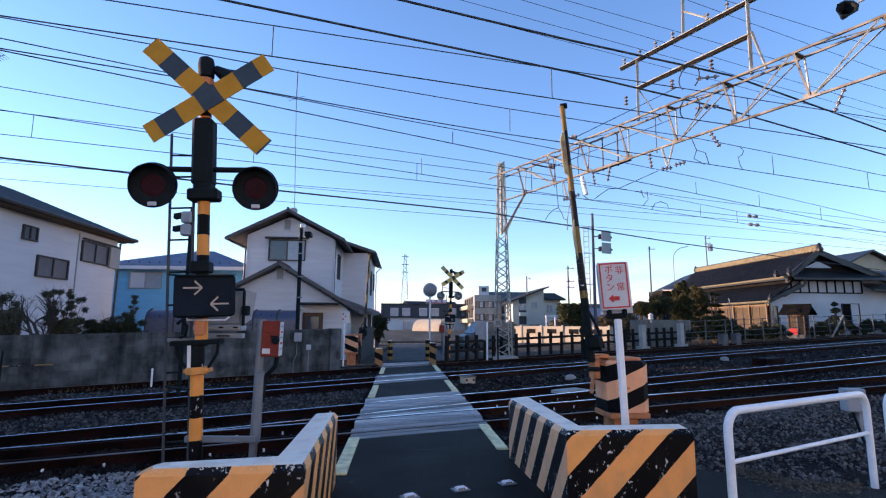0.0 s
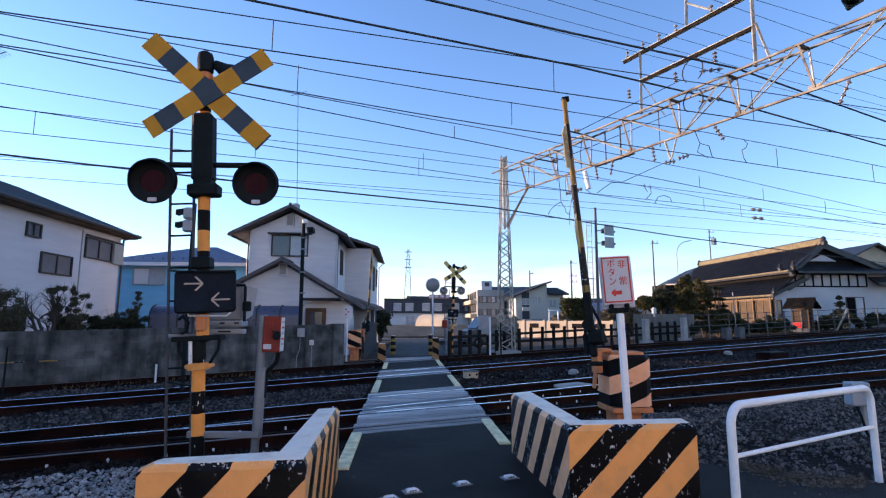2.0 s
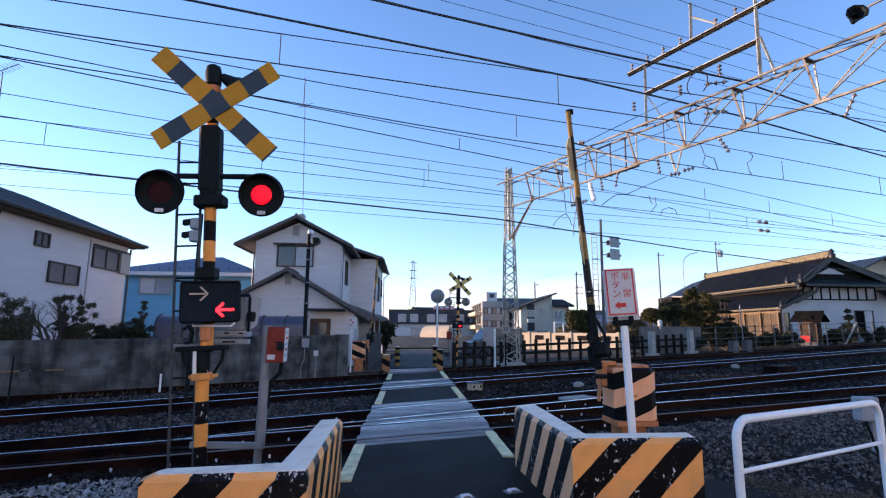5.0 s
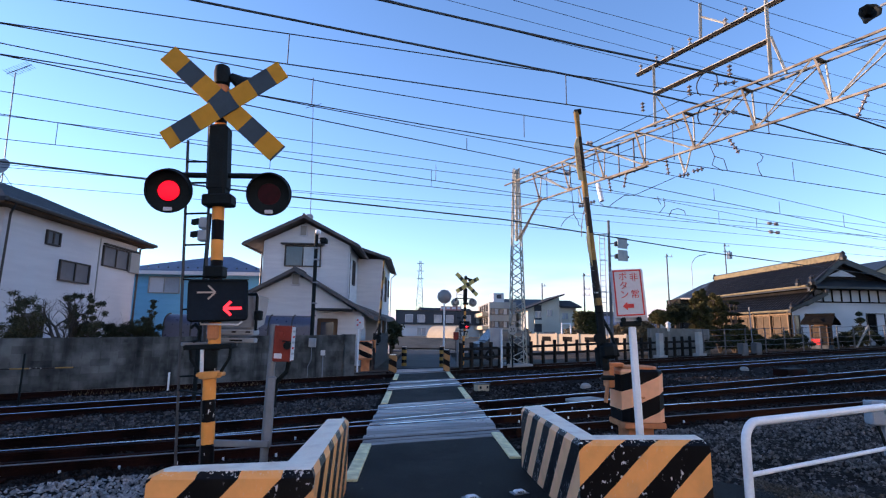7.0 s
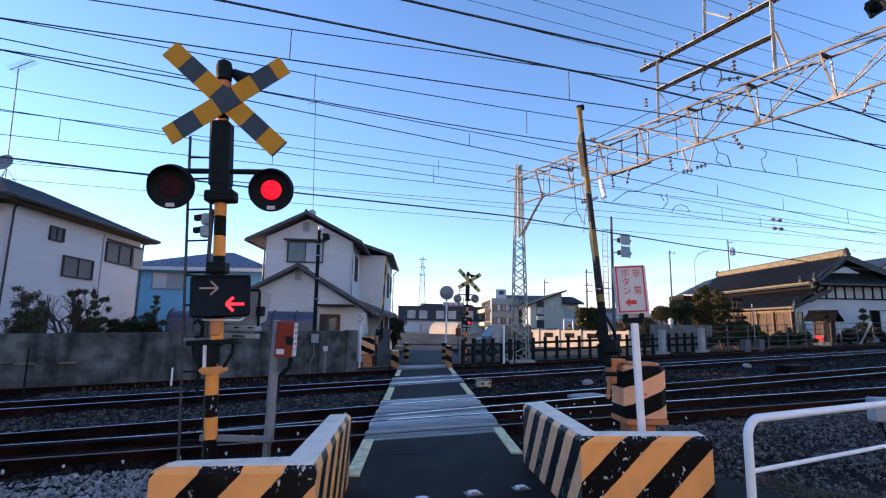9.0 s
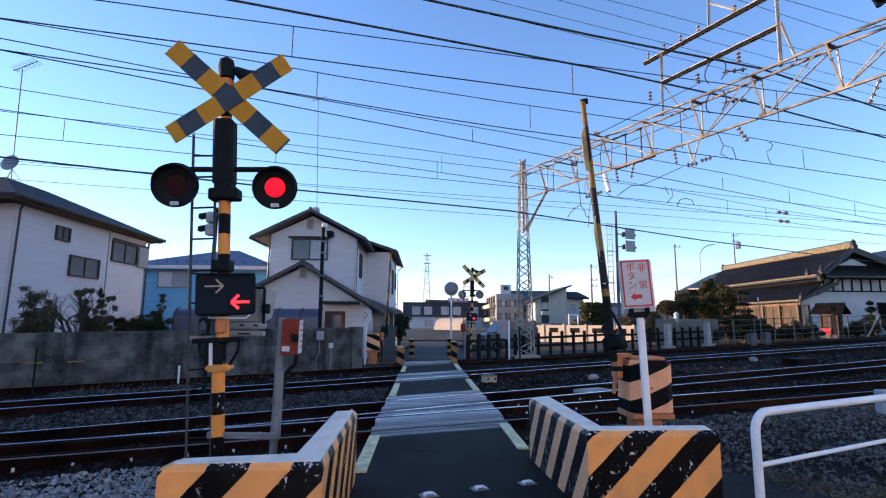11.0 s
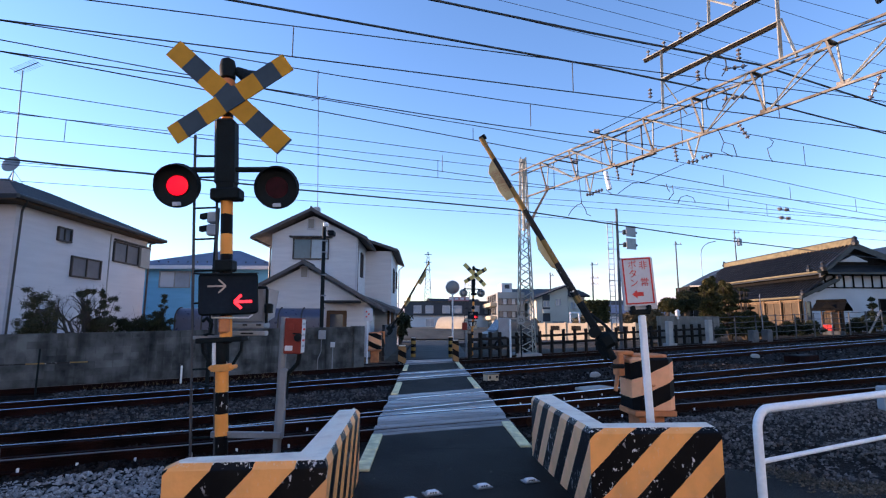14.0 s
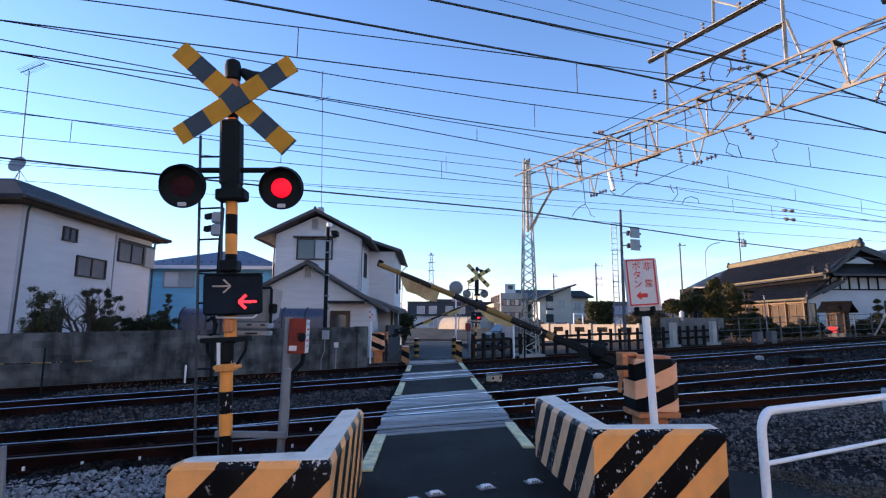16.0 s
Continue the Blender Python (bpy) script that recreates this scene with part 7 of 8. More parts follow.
for u in (8.42, 9.17, 9.9, 10.63, 12.0, 12.7):
    insulator(at(u, 0, 12.0), at(u, 0, 12.34), 2, 0.075, "porcelain_pale")
for u, z in ((8.41, 10.3), (10.49, 10.12), (12.01, 10.2)):
    insulator(at(u, 0, z), at(u, 0, z + 0.42), 3, 0.08)
for u, du in ((6.5, 0.0), (7.45, -0.25), (9.35, 0.0), (11.8, 0.25), (15.7, -0.35)):
    insulator(at(u, 0, ZB - 0.05), at(u + du, 0.1, ZB - 0.62), 4, 0.075)
for u, foot in ((4.7, 7.3), (9.9, 7.35)):
    part("hanger_post", Mesh().tube(at(u, 0, ZB), at(u + 0.2, 0, foot), 0.04, 6), M["cream_steel"], gan)
    part("hanger_post", Mesh().tube(at(u + 0.5, 0, ZB), at(u + 0.22, 0, foot), 0.03, 6), M["cream_steel"], gan)
    insulator(at(u - 0.15, 0.1, foot), at(u + 0.25, 0.2, foot - 0.03), 3, 0.085)
    insulator(at(u + 0.4, 0.1, foot), at(u + 0.8, 0.2, foot + 0.03), 3, 0.085)
part("transformer_tube", Mesh().tube(at(5.88, 0.0, 8.0), at(6.03, 0.05, 7.2), 0.10, 10), M["white_metal"], gan)
for u, z0, z1 in ((11.1, 8.1, 7.2),):
    part("jumper", Mesh().path([at(u, 0, z0), at(u + 0.1, 0.1, (z0 + z1) / 2), at(u - 0.15, 0.3, z1 + 0.25), at(u + 0.1, 0.5, z1)], 0.014, 6), M["wire"], gan)
    part("jumper", Mesh().path([at(u + 0.1, 0.1, (z0 + z1) / 2), at(u + 0.35, 0.2, z1 + 0.3), at(u + 0.2, 0.6, z1)], 0.014, 6), M["wire"], gan)

for u, z, r_, side_ in ((11.1, 10.35, 0.40, 0.1), (11.05, 9.25, 0.38, 0.1)):
    loop = [at(u + r_ * math.cos(a), side_, z + 1.1 * r_ * math.sin(a)) for a in [radians(-60 + 24 * k) for k in range(13)]]
    part("jumper_loop", Mesh().path(loop, 0.02, 6), M["wire"], gan, "looped black jumper cable")
for u, z in ((11.35, 10.2), (11.25, 9.15)):
    insulator(at(u, 0.1, z), at(u + 0.5, 0.7, z + 0.05), 3, 0.09)
for u, thick in ((2.2, 0.018), (3.85, 0.018), (6.85, 0.032), (7.65, 0.036), (9.5, 0.02)):
    part("drop_rod", Mesh().tube(at(u, 0.26, ZT), at(u, 0.26, ZB - 0.05), thick, 6), M["pole_dark"], gan)
# a jumper that forks to the wires below
for fork in (((4.05, 9.4), (4.2, 8.0), (4.3, 6.95)), ((4.3, 6.95), (4.0, 6.93), (3.6, 6.75), (3.4, 6.55)), ((4.3, 6.95), (4.55, 6.6), (4.6, 6.4), (4.85, 6.27)), ((5.75, 9.55), (5.6, 8.9), (5.65, 8.1), (5.95, 7.5), (5.85, 7.2), (6.1, 7.0))):
    part("jumper", Mesh().path([at(u, 0.05, z) for u, z in fork], 0.016, 6), M["wire"], gan)
# dead-end brackets with tie cables that climb over the gantry
for u, z, s0, s1, far_end in ((6.05, 9.56, -1.05, 0.1, (13.4, 23.15, 13.28)), (4.0, 8.9, -1.2, 0.1, (14.4, 25.7, 12.7))):
    part("dead_end_bracket", Mesh().tube(at(u, s0, z), at(u, s1, z), 0.035, 4), M["pole_dark"], gan)
    insulator(at(u, -0.75 if s1 > 0 and u > 5 else -0.15, z + 0.06), at(u, -0.40 if u > 5 else 0.2, z + 0.14), 2, 0.10)
    part("tie_cable", Mesh().path([at(u, -0.42 if u > 5 else 0.18, z + 0.13), far_end], 0.018, 6), M["wire"], gan)
# wires: height, two plan points, radius
def wire(pts, r, label, ahead=60, back=25, bows=()):
    """A wire through points and on past both ends; bows: share of the way and rise of points between the ends."""
    P = [Vector(p) for p in pts]
    d0, d1 = (P[1] - P[0]).normalized(), (P[-1] - P[-2]).normalized()
    P = P[:1] + [P[0].lerp(P[-1], k) + Vector((0, 0, rise)) for k, rise in bows] + P[1:]
    line = [P[0] - d0 * back] + P + [P[-1] + d1 * ahead]
    return solo("overhead_wire", Mesh().path(line, r, 6), M["feeder" if r > 0.02 else "wire"], label, "overhead wire", "overhead wires")


CONTACT, MESS = "dark copper contact wire above the track", "dark catenary messenger wire"
# contact wire's ends, messenger's ends, where droppers hang
SPANS = [
    ((-4.93, 6.24, 5.3), (9.92, 9.61, 5.3), (-3.54, 6.56, 5.74), (7.47, 9.06, 5.91), (-1.87, 2.41, 6.48)),
    ((-5.52, 7.05, 5.3), (12.57, 12.69, 5.3), (-5.55, 7.04, 5.75), (13.19, 12.89, 5.77), (-1.78, 2.02, 9.01, 12.57)),
    ((-5.55, 7.1, 5.3), (18.73, 18.58, 5.3), (-5.56, 7.09, 5.47), (18.84, 18.63, 5.78), (0.99, 8.23, 11.08, 14.5)),
    ((-4.34, 11.74, 5.7), (16.48, 20.65, 5.7), (-7.91, 10.22, 6.17), (13.33, 19.3, 6.16), (0.48, 11.24, 13.28)),
    ((-9.09, 11.91, 5.8), (21.26, 21.08, 5.8), (-9.14, 11.89, 6.35), (21.34, 21.11, 6.24), (-8.52, -3.94, 0.38, 5.23)),
]
BOWS = {1: (((0.167, 0), (0.306, -0.06), (0.388, -0.075), (0.68, -0.025)), ((0.1, 0), (0.22, -0.04), (0.376, -0.02), (0.661, 0.09), (0.9, 0.04))), 2: ((), ((0.12, 0), (0.228, 0.035), (0.297, 0.075), (0.577, 0.145), (0.9, 0.03))), 3: ((), ((0.19, 0), (0.272, 0.045), (0.374, 0.094), (0.483, 0.15), (0.7, 0.12), (0.91, 0.04)))}
for n_span, (c0, c1, m0, m1, xs) in enumerate(SPANS):
    low_bow, high_bow = BOWS.get(n_span, ((), ()))
    wire([c0, c1], 0.009, CONTACT, bows=low_bow)
    wire([m0, m1], 0.008, MESS, bows=high_bow)
    for x in xs:
        lo, hi = (Vector(a).lerp(Vector(b), (x - a[0]) / (b[0] - a[0])) for a, b in ((c0, c1), (m0, m1)))
        d = solo("dropper", Mesh().tube(lo, hi, 0.008, 5), M["wire"], "thin dropper between messenger and contact wire", "wire dropper", "wire droppers")
for p, q in (((-3.9, 15.73, 5.8), (10.53, 19.79, 5.8)), ((-10.2, 13.52, 5.2), (10.11, 19.06, 5.2)), ((-9.93, 13.1, 5.5), (2.72, 15.8, 5.5))):
    wire([p, q], 0.007, MESS)
for z, pts, r, lab in ((9.9, ((-4.14, 12.93), (5.39, 15.71), (12.36, 18.09), (23.04, 22.38)), 0.032, "thick black feeder cable"), (10.4, ((0.62, 13.33), (5.06, 14.66), (11.53, 16.42), (21.42, 20.67)), 0.034, "thick black feeder cable"), (5.0, ((-8.41, 11.09), (-3.28, 13.24), (2.64, 15.35), (11.18, 20.21), (16.79, 22.94)), 0.021, "black bundled signal cable along the line")):
    wire([(*p, z) for p in pts], r, lab)
for p, q in (((0.37, 16.08), (8.74, 18.86)), ((2.26, 15.94), (9.08, 18.23)), ((4.33, 15.78), (9.42, 17.56)), ((5.84, 15.67), (9.73, 16.89)), ((9.2, 15.1), (11.0, 15.75)), ((11.3, 15.26), (18.42, 17.4))):
    wire([(*p, 12.32), (*q, 12.32)], 0.009, "thin power line on the upper crossarm")


for x, y, z in ((14.02, 19.4, 6.0), (14.05, 19.4, 5.655)):
    o = Mesh()
    for k in (-0.17, 0.17):
        o.lathe([(0.03, -0.08), (0.07, -0.05), (0.07, 0.05), (0.03, 0.08)], 10, Matrix.Translation((x + k, y + 0.3 * k, z)) @ Matrix.Rotation(radians(90), 4, "Y"))
    o.tube((x - 0.3, y - 0.09, z + 0.02), (x + 0.3, y + 0.09, z - 0.02), 0.018, 6)
    solo("section_insulator", o, M["porcelain"], "paired porcelain insulators in the overhead line", "insulator", "line insulators")

# slack jumpers that tie messenger and contact wire together
for pts in (
        ((7.98, 11.26, 5.82), (8.08, 11.29, 5.76), (8.01, 11.27, 5.64), (7.88, 11.23, 5.57), (7.92, 11.24, 5.38), (8.01, 11.27, 5.27)),
        ((6.14, 12.63, 5.1), (6.17, 12.64, 4.98), (6.24, 12.67, 4.9)),
        ((6.34, 12.72, 5.09), (6.37, 12.73, 4.88), (6.17, 12.64, 4.67)),
        ((6.5, 12.8, 4.64), (6.6, 12.84, 4.8), (6.82, 12.95, 4.88), (7.05, 13.06, 4.85), (7.1, 13.08, 4.72)),
        ((4.61, 11.91, 4.64), (4.81, 12.0, 4.79), (5.06, 12.12, 4.96), (5.39, 12.27, 5.02), (6.17, 12.64, 5.41), (6.79, 12.93, 5.72))):
    solo("wire_jumper", Mesh().path(pts, 0.009, 6), M["wire"], "slack looped jumper wire of the overhead line", "wire jumper", "wire jumpers")

# ---- beyond the tracks ----
t = thing("signal_pole", pose(12.15, 32.0, 0), "tall grey signal pole with two shaded lamps and a ladder", "railway signal")
part("pole", Mesh().tube((0, 0, -0.1), (0.05, 0, 8.8), 0.11, 12, 0.075), M["post_grey"], t)
for z in (7.3, 6.5):
    hd = part("signal_head", Mesh().box((0.58, 0.05, z), (0.34, 0.30, 0.30), 0.05), M["pole_dark"], t, "dark lamp case")
    part("back_board", Mesh().box((0.84, -0.16, z + 0.02), (0.78, 0.05, 0.70), 0.02, Matrix.Rotation(radians(20), 3, "Z")), M["mirror_back"], hd, "grey background board")
    part("hood", Mesh().tube((1.1, 0.1, z), (1.34, 0.2, z - 0.02), 0.07, 12), M["black_metal"], hd)
    part("bracket", Mesh().tube((0, 0, z), (0.55, -0.05, z), 0.035, 6), M["grey_metal"], t)
for x in (-0.55, -0.22):
    part("ladder_stile", Mesh().tube((x, 0.1, 0), (x, 0.1, 8.0), 0.028, 6), M["grey_metal"], t)
for k in range(22):
    part("rung", Mesh().tube((-0.55, 0.1, 0.5 + 0.34 * k), (-0.22, 0.1, 0.5 + 0.34 * k), 0.016, 5), M["grey_metal"], t)
for z in (2.0, 4.2, 6.2, 7.9):
    part("stay", Mesh().tube((-0.6, 0.1, z), (0, 0, z), 0.02, 5), M["grey_metal"], t)

# rear-view signal and camera pole by the wall
t = thing("camera_pole", pose(-3.95, 20.4, 0), "slim dark utility pole with small camera lights", "pole")
part("pole", Mesh().tube((0, 0, -0.1), (-0.03, 0, 5.48), 0.082, 12, 0.07), M["black_metal"], t)
part("camera", Mesh().box((0.30, -0.2, 5.05), (0.26, 0.42, 0.2), 0.03), M["black_metal"], t)
part("camera_arm", Mesh().tube((0, 0, 5.2), (0.3, -0.1, 5.12), 0.025, 6), M["grey_metal"], t)
part("floodlight", Mesh().box((0.06, -0.16, 5.4), (0.2, 0.16, 0.17), 0.03), M["white_metal"], t)
for z in (4.75, 4.3, 3.4, 2.6):
    part("pole_band", Mesh().lathe([(0.115, z), (0.12, z + 0.02), (0.115, z + 0.05)], 12), M["grey_metal"], t)
part("meter_box", Mesh().box((0.06, -0.16, 1.1), (0.30, 0.16, 0.42), 0.02), M["grey_box"], t)
part("conduit", Mesh().path([(0.05, -0.15, 0.9), (-0.1, -0.15, 0.5), (0.1, -0.12, 0.0)], 0.02, 6), M["black_metal"], t)
t = thing("marker_post", pose(-3.18, 18.55, 0), "short grey marker post with a white plate", "marker post")
part("post", Mesh().tube((0, 0, -0.2), (0, 0, 0.85), 0.02, 6), M["grey_metal"], t)
part("plate", Mesh().box((0, -0.03, 0.82), (0.16, 0.02, 0.18), 0.005), M["sign_white"], t)
t = thing("marker_post", pose(-6.86, 15.3, 0), "short white plastic marker post before the wall", "marker post")
part("post", Mesh().box((0, 0, 0.12), (0.05, 0.04, 0.5), 0.01), M["white_metal"], t)

# rear of a signal on the far track, seen past the near pole
t = thing("track_signal", pose(-5.22, 12.8, 0), "slim black railway signal with two hooded lamps", "railway signal")
part("pole", Mesh().tube((0.1, 0, -0.2), (0.1, 0, 4.4), 0.05, 8), M["black_metal"], t)
for z in (4.15, 3.84):
    hd = part("signal_head", Mesh().box((0.0, 0, z), (0.24, 0.22, 0.28), 0.03), M["grey_box"], t)
    part("hood", Mesh().slab([(-0.30, -0.08, z + 0.08), (-0.10, -0.08, z + 0.12), (-0.10, 0.1, z + 0.12), (-0.30, 0.1, z + 0.08)], 0.12), M["black_metal"], hd)

# signs, mirror and bollards at the far end of the crossing
for x, y, label in ((-2.27, 21.2, "white sign on a white post, small worn red print"),):
    t = thing("button_sign", pose(x, y, 0), label, "sign")
    part("post", Mesh().tube((0, 0, -0.1), (0.0, 0, 1.95), 0.035, 8), M["white_metal"], t)
    pl = part("plate", Mesh().box((0.02, -0.04, 1.9), (0.36, 0.015, 0.5), 0.004), M["sign_white"], t)
    for k in range(3):
        part("lettering_bar", Mesh().box((-0.05 + 0.09 * (k % 2), -0.05, 2.02 - 0.1 * k), (0.07, 0.004, 0.06)), M["red_print"], pl)
t = thing("road_mirror", pose(1.42, 26.2, 0), "round convex road mirror seen from behind", "road mirror")
part("post", Mesh().tube((0, 0, -0.1), (0, 0, 3.6), 0.045, 10), M["white_metal"], t)
part("shell", Mesh().lathe([(0.0, 0.08), (0.22, 0.06), (0.33, 0.0), (0.35, -0.02), (0.32, -0.04), (0.0, -0.06)], 28, Matrix.Translation((0, -0.03, 3.35)) @ Matrix.Rotation(radians(90), 4, "X"), close=False), M["mirror_back"], t, smooth=True)
part("rim", Mesh().lathe([(0.325, -0.035), (0.36, -0.03), (0.36, 0.02), (0.325, 0.015)], 28, Matrix.Translation((0, -0.03, 3.35)) @ Matrix.Rotation(radians(90), 4, "X"), close=False), M["white_metal"], t, "pale rim")
for x, y, hgt, r, mat, label in ((1.32, 21.95, 0.85, 0.13, "bollard", "square bollard with yellow and black diagonals"), (-0.88, 21.5, 0.64, 0.16, "bollard", "short bollard with orange and black diagonal"), (-0.50, 24.8, 0.86, 0.12, "bollard_ring", "round bollard with yellow and black rings"), (1.25, 24.6, 0.92, 0.11, "bollard_ring", "round bollard with yellow and black rings")):
    t = thing("bollard", pose(x, y, 0), label, "bollard", "bollards at the far side")
    if mat == "bollard":
        part("body", Mesh().box((0, 0, hgt / 2 - 0.05), (2 * r, 2 * r, hgt + 0.1), 0.02), M[mat], t)
    else:
        part("body", Mesh().lathe([(r, -0.1), (r, hgt - 0.04), (r * 0.8, hgt), (0, hgt)], 16), M[mat], t, smooth=True)
    part("cap", Mesh().box((0, 0, hgt + 0.015), (1.6 * r, 1.6 * r, 0.03), 0.01), M["pale_top"], t)
t = thing("guide_sign", pose(4.15, 25.2, 0), "white post with a grey panel beside the fence", "sign")
part("post", Mesh().tube((0, 0, -0.1), (0, 0, 1.75), 0.05, 8), M["white_metal"], t)
part("panel", Mesh().box((-0.25, 0.1, 1.35), (0.62, 0.05, 0.95), 0.01), M["grey_box"], t)
t = thing("speed_sign", pose(4.75, 25.6, 0), "round speed plate reading 35 on a dark post", "sign")
part("post", Mesh().tube((0, 0, -0.1), (0, 0, 1.6), 0.04, 8), M["black_metal"], t)
pl = part("plate", Mesh().lathe([(0, 0.01), (0.22, 0.01), (0.22, -0.01), (0, -0.01)], 20, Matrix.Translation((0, -0.05, 1.72)) @ Matrix.Rotation(radians(90), 4, "X"), close=False), M["wall_grey"], t)
part("lettering", writing("35", 0.26, M["black_metal"]), None, pl, m=Matrix.Translation((0, -0.065, 1.72)))
t = thing("emergency_button", pose(2.0, 24.9, 0), "small red button box on a grey post across the tracks", "emergency button")
part("post", Mesh().tube((0, 0, -0.1), (0, 0, 1.6), 0.05, 8), M["grey_metal"], t)
part("box", Mesh().box((-0.08, -0.05, 1.42), (0.24, 0.18, 0.36), 0.02), M["red_box"], t)

# old sleeper fence
FP = [Vector((2.0, 22.9)), Vector((6.2, 28.0)), Vector((10.6, 30.1)), Vector((17.9, 32.6))]
POST = Mesh().box((0, 0, 0.5), (0.16, 0.14, 1.25), 0.02).data("post", M["wood_dark"])
f = thing("sleeper_fence", Matrix.Identity(4), "dark fence of old timber sleepers and rails", "fence")
for a, b in zip(FP, FP[1:3]):
    n = round((b - a).length / 0.85)
    for k in range(n):
        p = a.lerp(b, k / n)
        part("post", POST, None, f, m=Matrix.Translation((p.x, p.y, climb(p.x) + 0.04 * math.sin(7 * k))) @ Matrix.Rotation(0.8, 4, "Z"))
    for z in (0.45, 0.85):
        part("rail", Mesh().path([(*a, z + climb(a.x)), (*b, z + climb(b.x))], 0.07, 5), M["wood_dark"], f)
a, b = FP[2], FP[3]
n = 12
for k in range(n):
    p = a.lerp(b, k / n)
    part("post", POST, None, f, m=Matrix.Translation((p.x, p.y, climb(p.x))) @ Matrix.Rotation(0.6, 4, "Z"))
for z in (0.4, 0.8):
    part("rail", Mesh().path([(*a, z + climb(a.x)), (*b, z + climb(b.x))], 0.07, 5), M["wood_dark"], f)
cw = thing("wall_east", Matrix.Identity(4), "weathered grey concrete wall behind the fence", "wall", kind="structure")
for k in range(4):
    p, q = Vector((14.9, 32.75)).lerp(Vector((19.3, 33.6)), k / 4), Vector((14.9, 32.75)).lerp(Vector((19.3, 33.6)), (k + 0.99) / 4)
    part("wall_panel", Mesh().prism([tuple(p), tuple(q), (q.x - 0.1, q.y + 0.15), (p.x - 0.1, p.y + 0.15)], -0.3, 2.02), M["concrete_grey"], cw)
for x, y in ((14.5, 30.6), (17.5, 31.7)):
    t = thing("concrete_post", pose(x, y, climb(x), 0, 0, 20) @ Matrix.Scale(0.83, 4), "pale concrete stub post at the track edge", "post", "concrete posts")
    part("shaft", Mesh().box((0, 0, 0.75), (0.42, 0.36, 1.8), 0.03), M["concrete_light"], t)
    part("foot", Mesh().box((0, 0, -0.02), (0.8, 0.6, 0.25), 0.02), M["concrete_light"], t)
t = thing("garden_lantern", pose(16.2, 32.9, 1.86), "small white lantern standing on the garden wall", "lantern")
part("foot", Mesh().box((0, 0, 0.07), (0.12, 0.12, 0.2), 0.02), M["plaster"], t)
part("light_box", Mesh().lathe([(0.10, 0.16), (0.17, 0.20), (0.15, 0.42), (0.12, 0.43)], 6), M["plaster"], t)
part("cap", Mesh().lathe([(0.19, 0.43), (0.20, 0.46), (0.07, 0.58), (0.0, 0.60)], 6, close=False), M["plaster"], t)
wf = thing("wire_fence", Matrix.Identity(4), "slack wire fence on thin posts before the garden", "fence")
a, b = Vector((17.9, 31.9)), Vector((44.0, 40.8))
for k in range(16):
    p = a.lerp(b, k / 15)
    part("post", Mesh().tube((*p, climb(p.x) - 0.3), (*p, climb(p.x) + 1.55), 0.045, 6), M["post_grey"], wf)
for z in (0.45, 0.8, 1.15, 1.5):
    pts = [(*a.lerp(b, k / 30), climb(a.lerp(b, k / 30).x) + z - 0.04 * (k % 2)) for k in range(31)]
    part("wire", Mesh().path(pts, 0.018, 4), M["post_grey"], wf)
for x, y, w_, h_ in ((20.2, 31.6, 0.48, 0.75), (21.4, 32.1, 0.5, 0.75)):
    t = thing("cable_cabinet", pose(x, y, climb(x) - 0.1, 0, 0, 20), "grey trackside cable cabinet", "cabinet", "trackside cabinets")
    part("case", Mesh().box((0, 0, h_ / 2), (w_, 0.4, h_), 0.03), M["post_grey"], t)
    part("door", Mesh().box((0, -0.21, h_ / 2), (w_ * 0.85, 0.02, h_ * 0.8), 0.01), M["post_grey"], t)
t = thing("floodlight_post", pose(21.6, 32.7, 0), "thin grey pole before the garden", "pole")
part("pole", Mesh().tube((0, 0, -0.2), (-0.08, 0, 3.45), 0.03, 8), M["grey_metal"], t)

t = thing("leaning_plank", pose(33.1, 37.9, climb(33.1)), "pale plank leaning against the garden fence", "plank")
part("board", Mesh().box((0.5, 0, 0.75), (0.14, 0.05, 2.0), 0.01, Matrix.Rotation(radians(34), 3, "Y")), M["concrete_light"], t)
# parked van and beige tunnel shed
t = thing("car", pose(5.1, 31.4, 0, 0, 0, 20), "dark grey parked van, its nose in the sun", "car")
prof = [(-1.75, 0.35), (1.6, 0.35), (1.65, 1.0), (1.55, 1.75), (-0.55, 1.8), (-1.15, 1.1), (-1.7, 0.95)]
bd = Mesh()
n = len(prof)
for y in (-0.74, 0.74):
    bd.v += [(x, y * (0.9 if z > 1.2 else 1.0), z) for x, z in prof]
bd.f = [(tuple(range(n)), 0), (tuple(range(n, 2 * n))[::-1], 0)] + [((k, n + k, n + (k + 1) % n, (k + 1) % n), 0) for k in range(n)]
part("body", bd, M["car_silver"], t)
part("windscreen", Mesh().add([(-1.16, -0.62, 1.12), (-1.16, 0.62, 1.12), (-0.60, 0.58, 1.72), (-0.60, -0.58, 1.72)], [(0, 1, 2, 3)]), M["glass"], t, m=Matrix.Translation((-0.025, 0, 0.012)))
for y in (-0.72, 0.72):
    part("side_window", Mesh().box((0.45, y, 1.38), (1.95, 0.02, 0.5), 0.005), M["glass"], t)
for x in (-1.1, 1.05):
    for y in (-0.68, 0.68):
        wh = part("wheel", Mesh().tube((x, y - 0.08, 0.3), (x, y + 0.08, 0.3), 0.3, 18), M["tyre"], t)
        part("rim", Mesh().tube((x, y - 0.09, 0.3), (x, y + 0.09, 0.3), 0.17, 14), M["grey_metal"], wh)
for y in (-0.55, 0.55):
    part("headlight", Mesh().box((-1.71, y, 0.8), (0.06, 0.3, 0.16), 0.02), M["curtain_glass"], t)
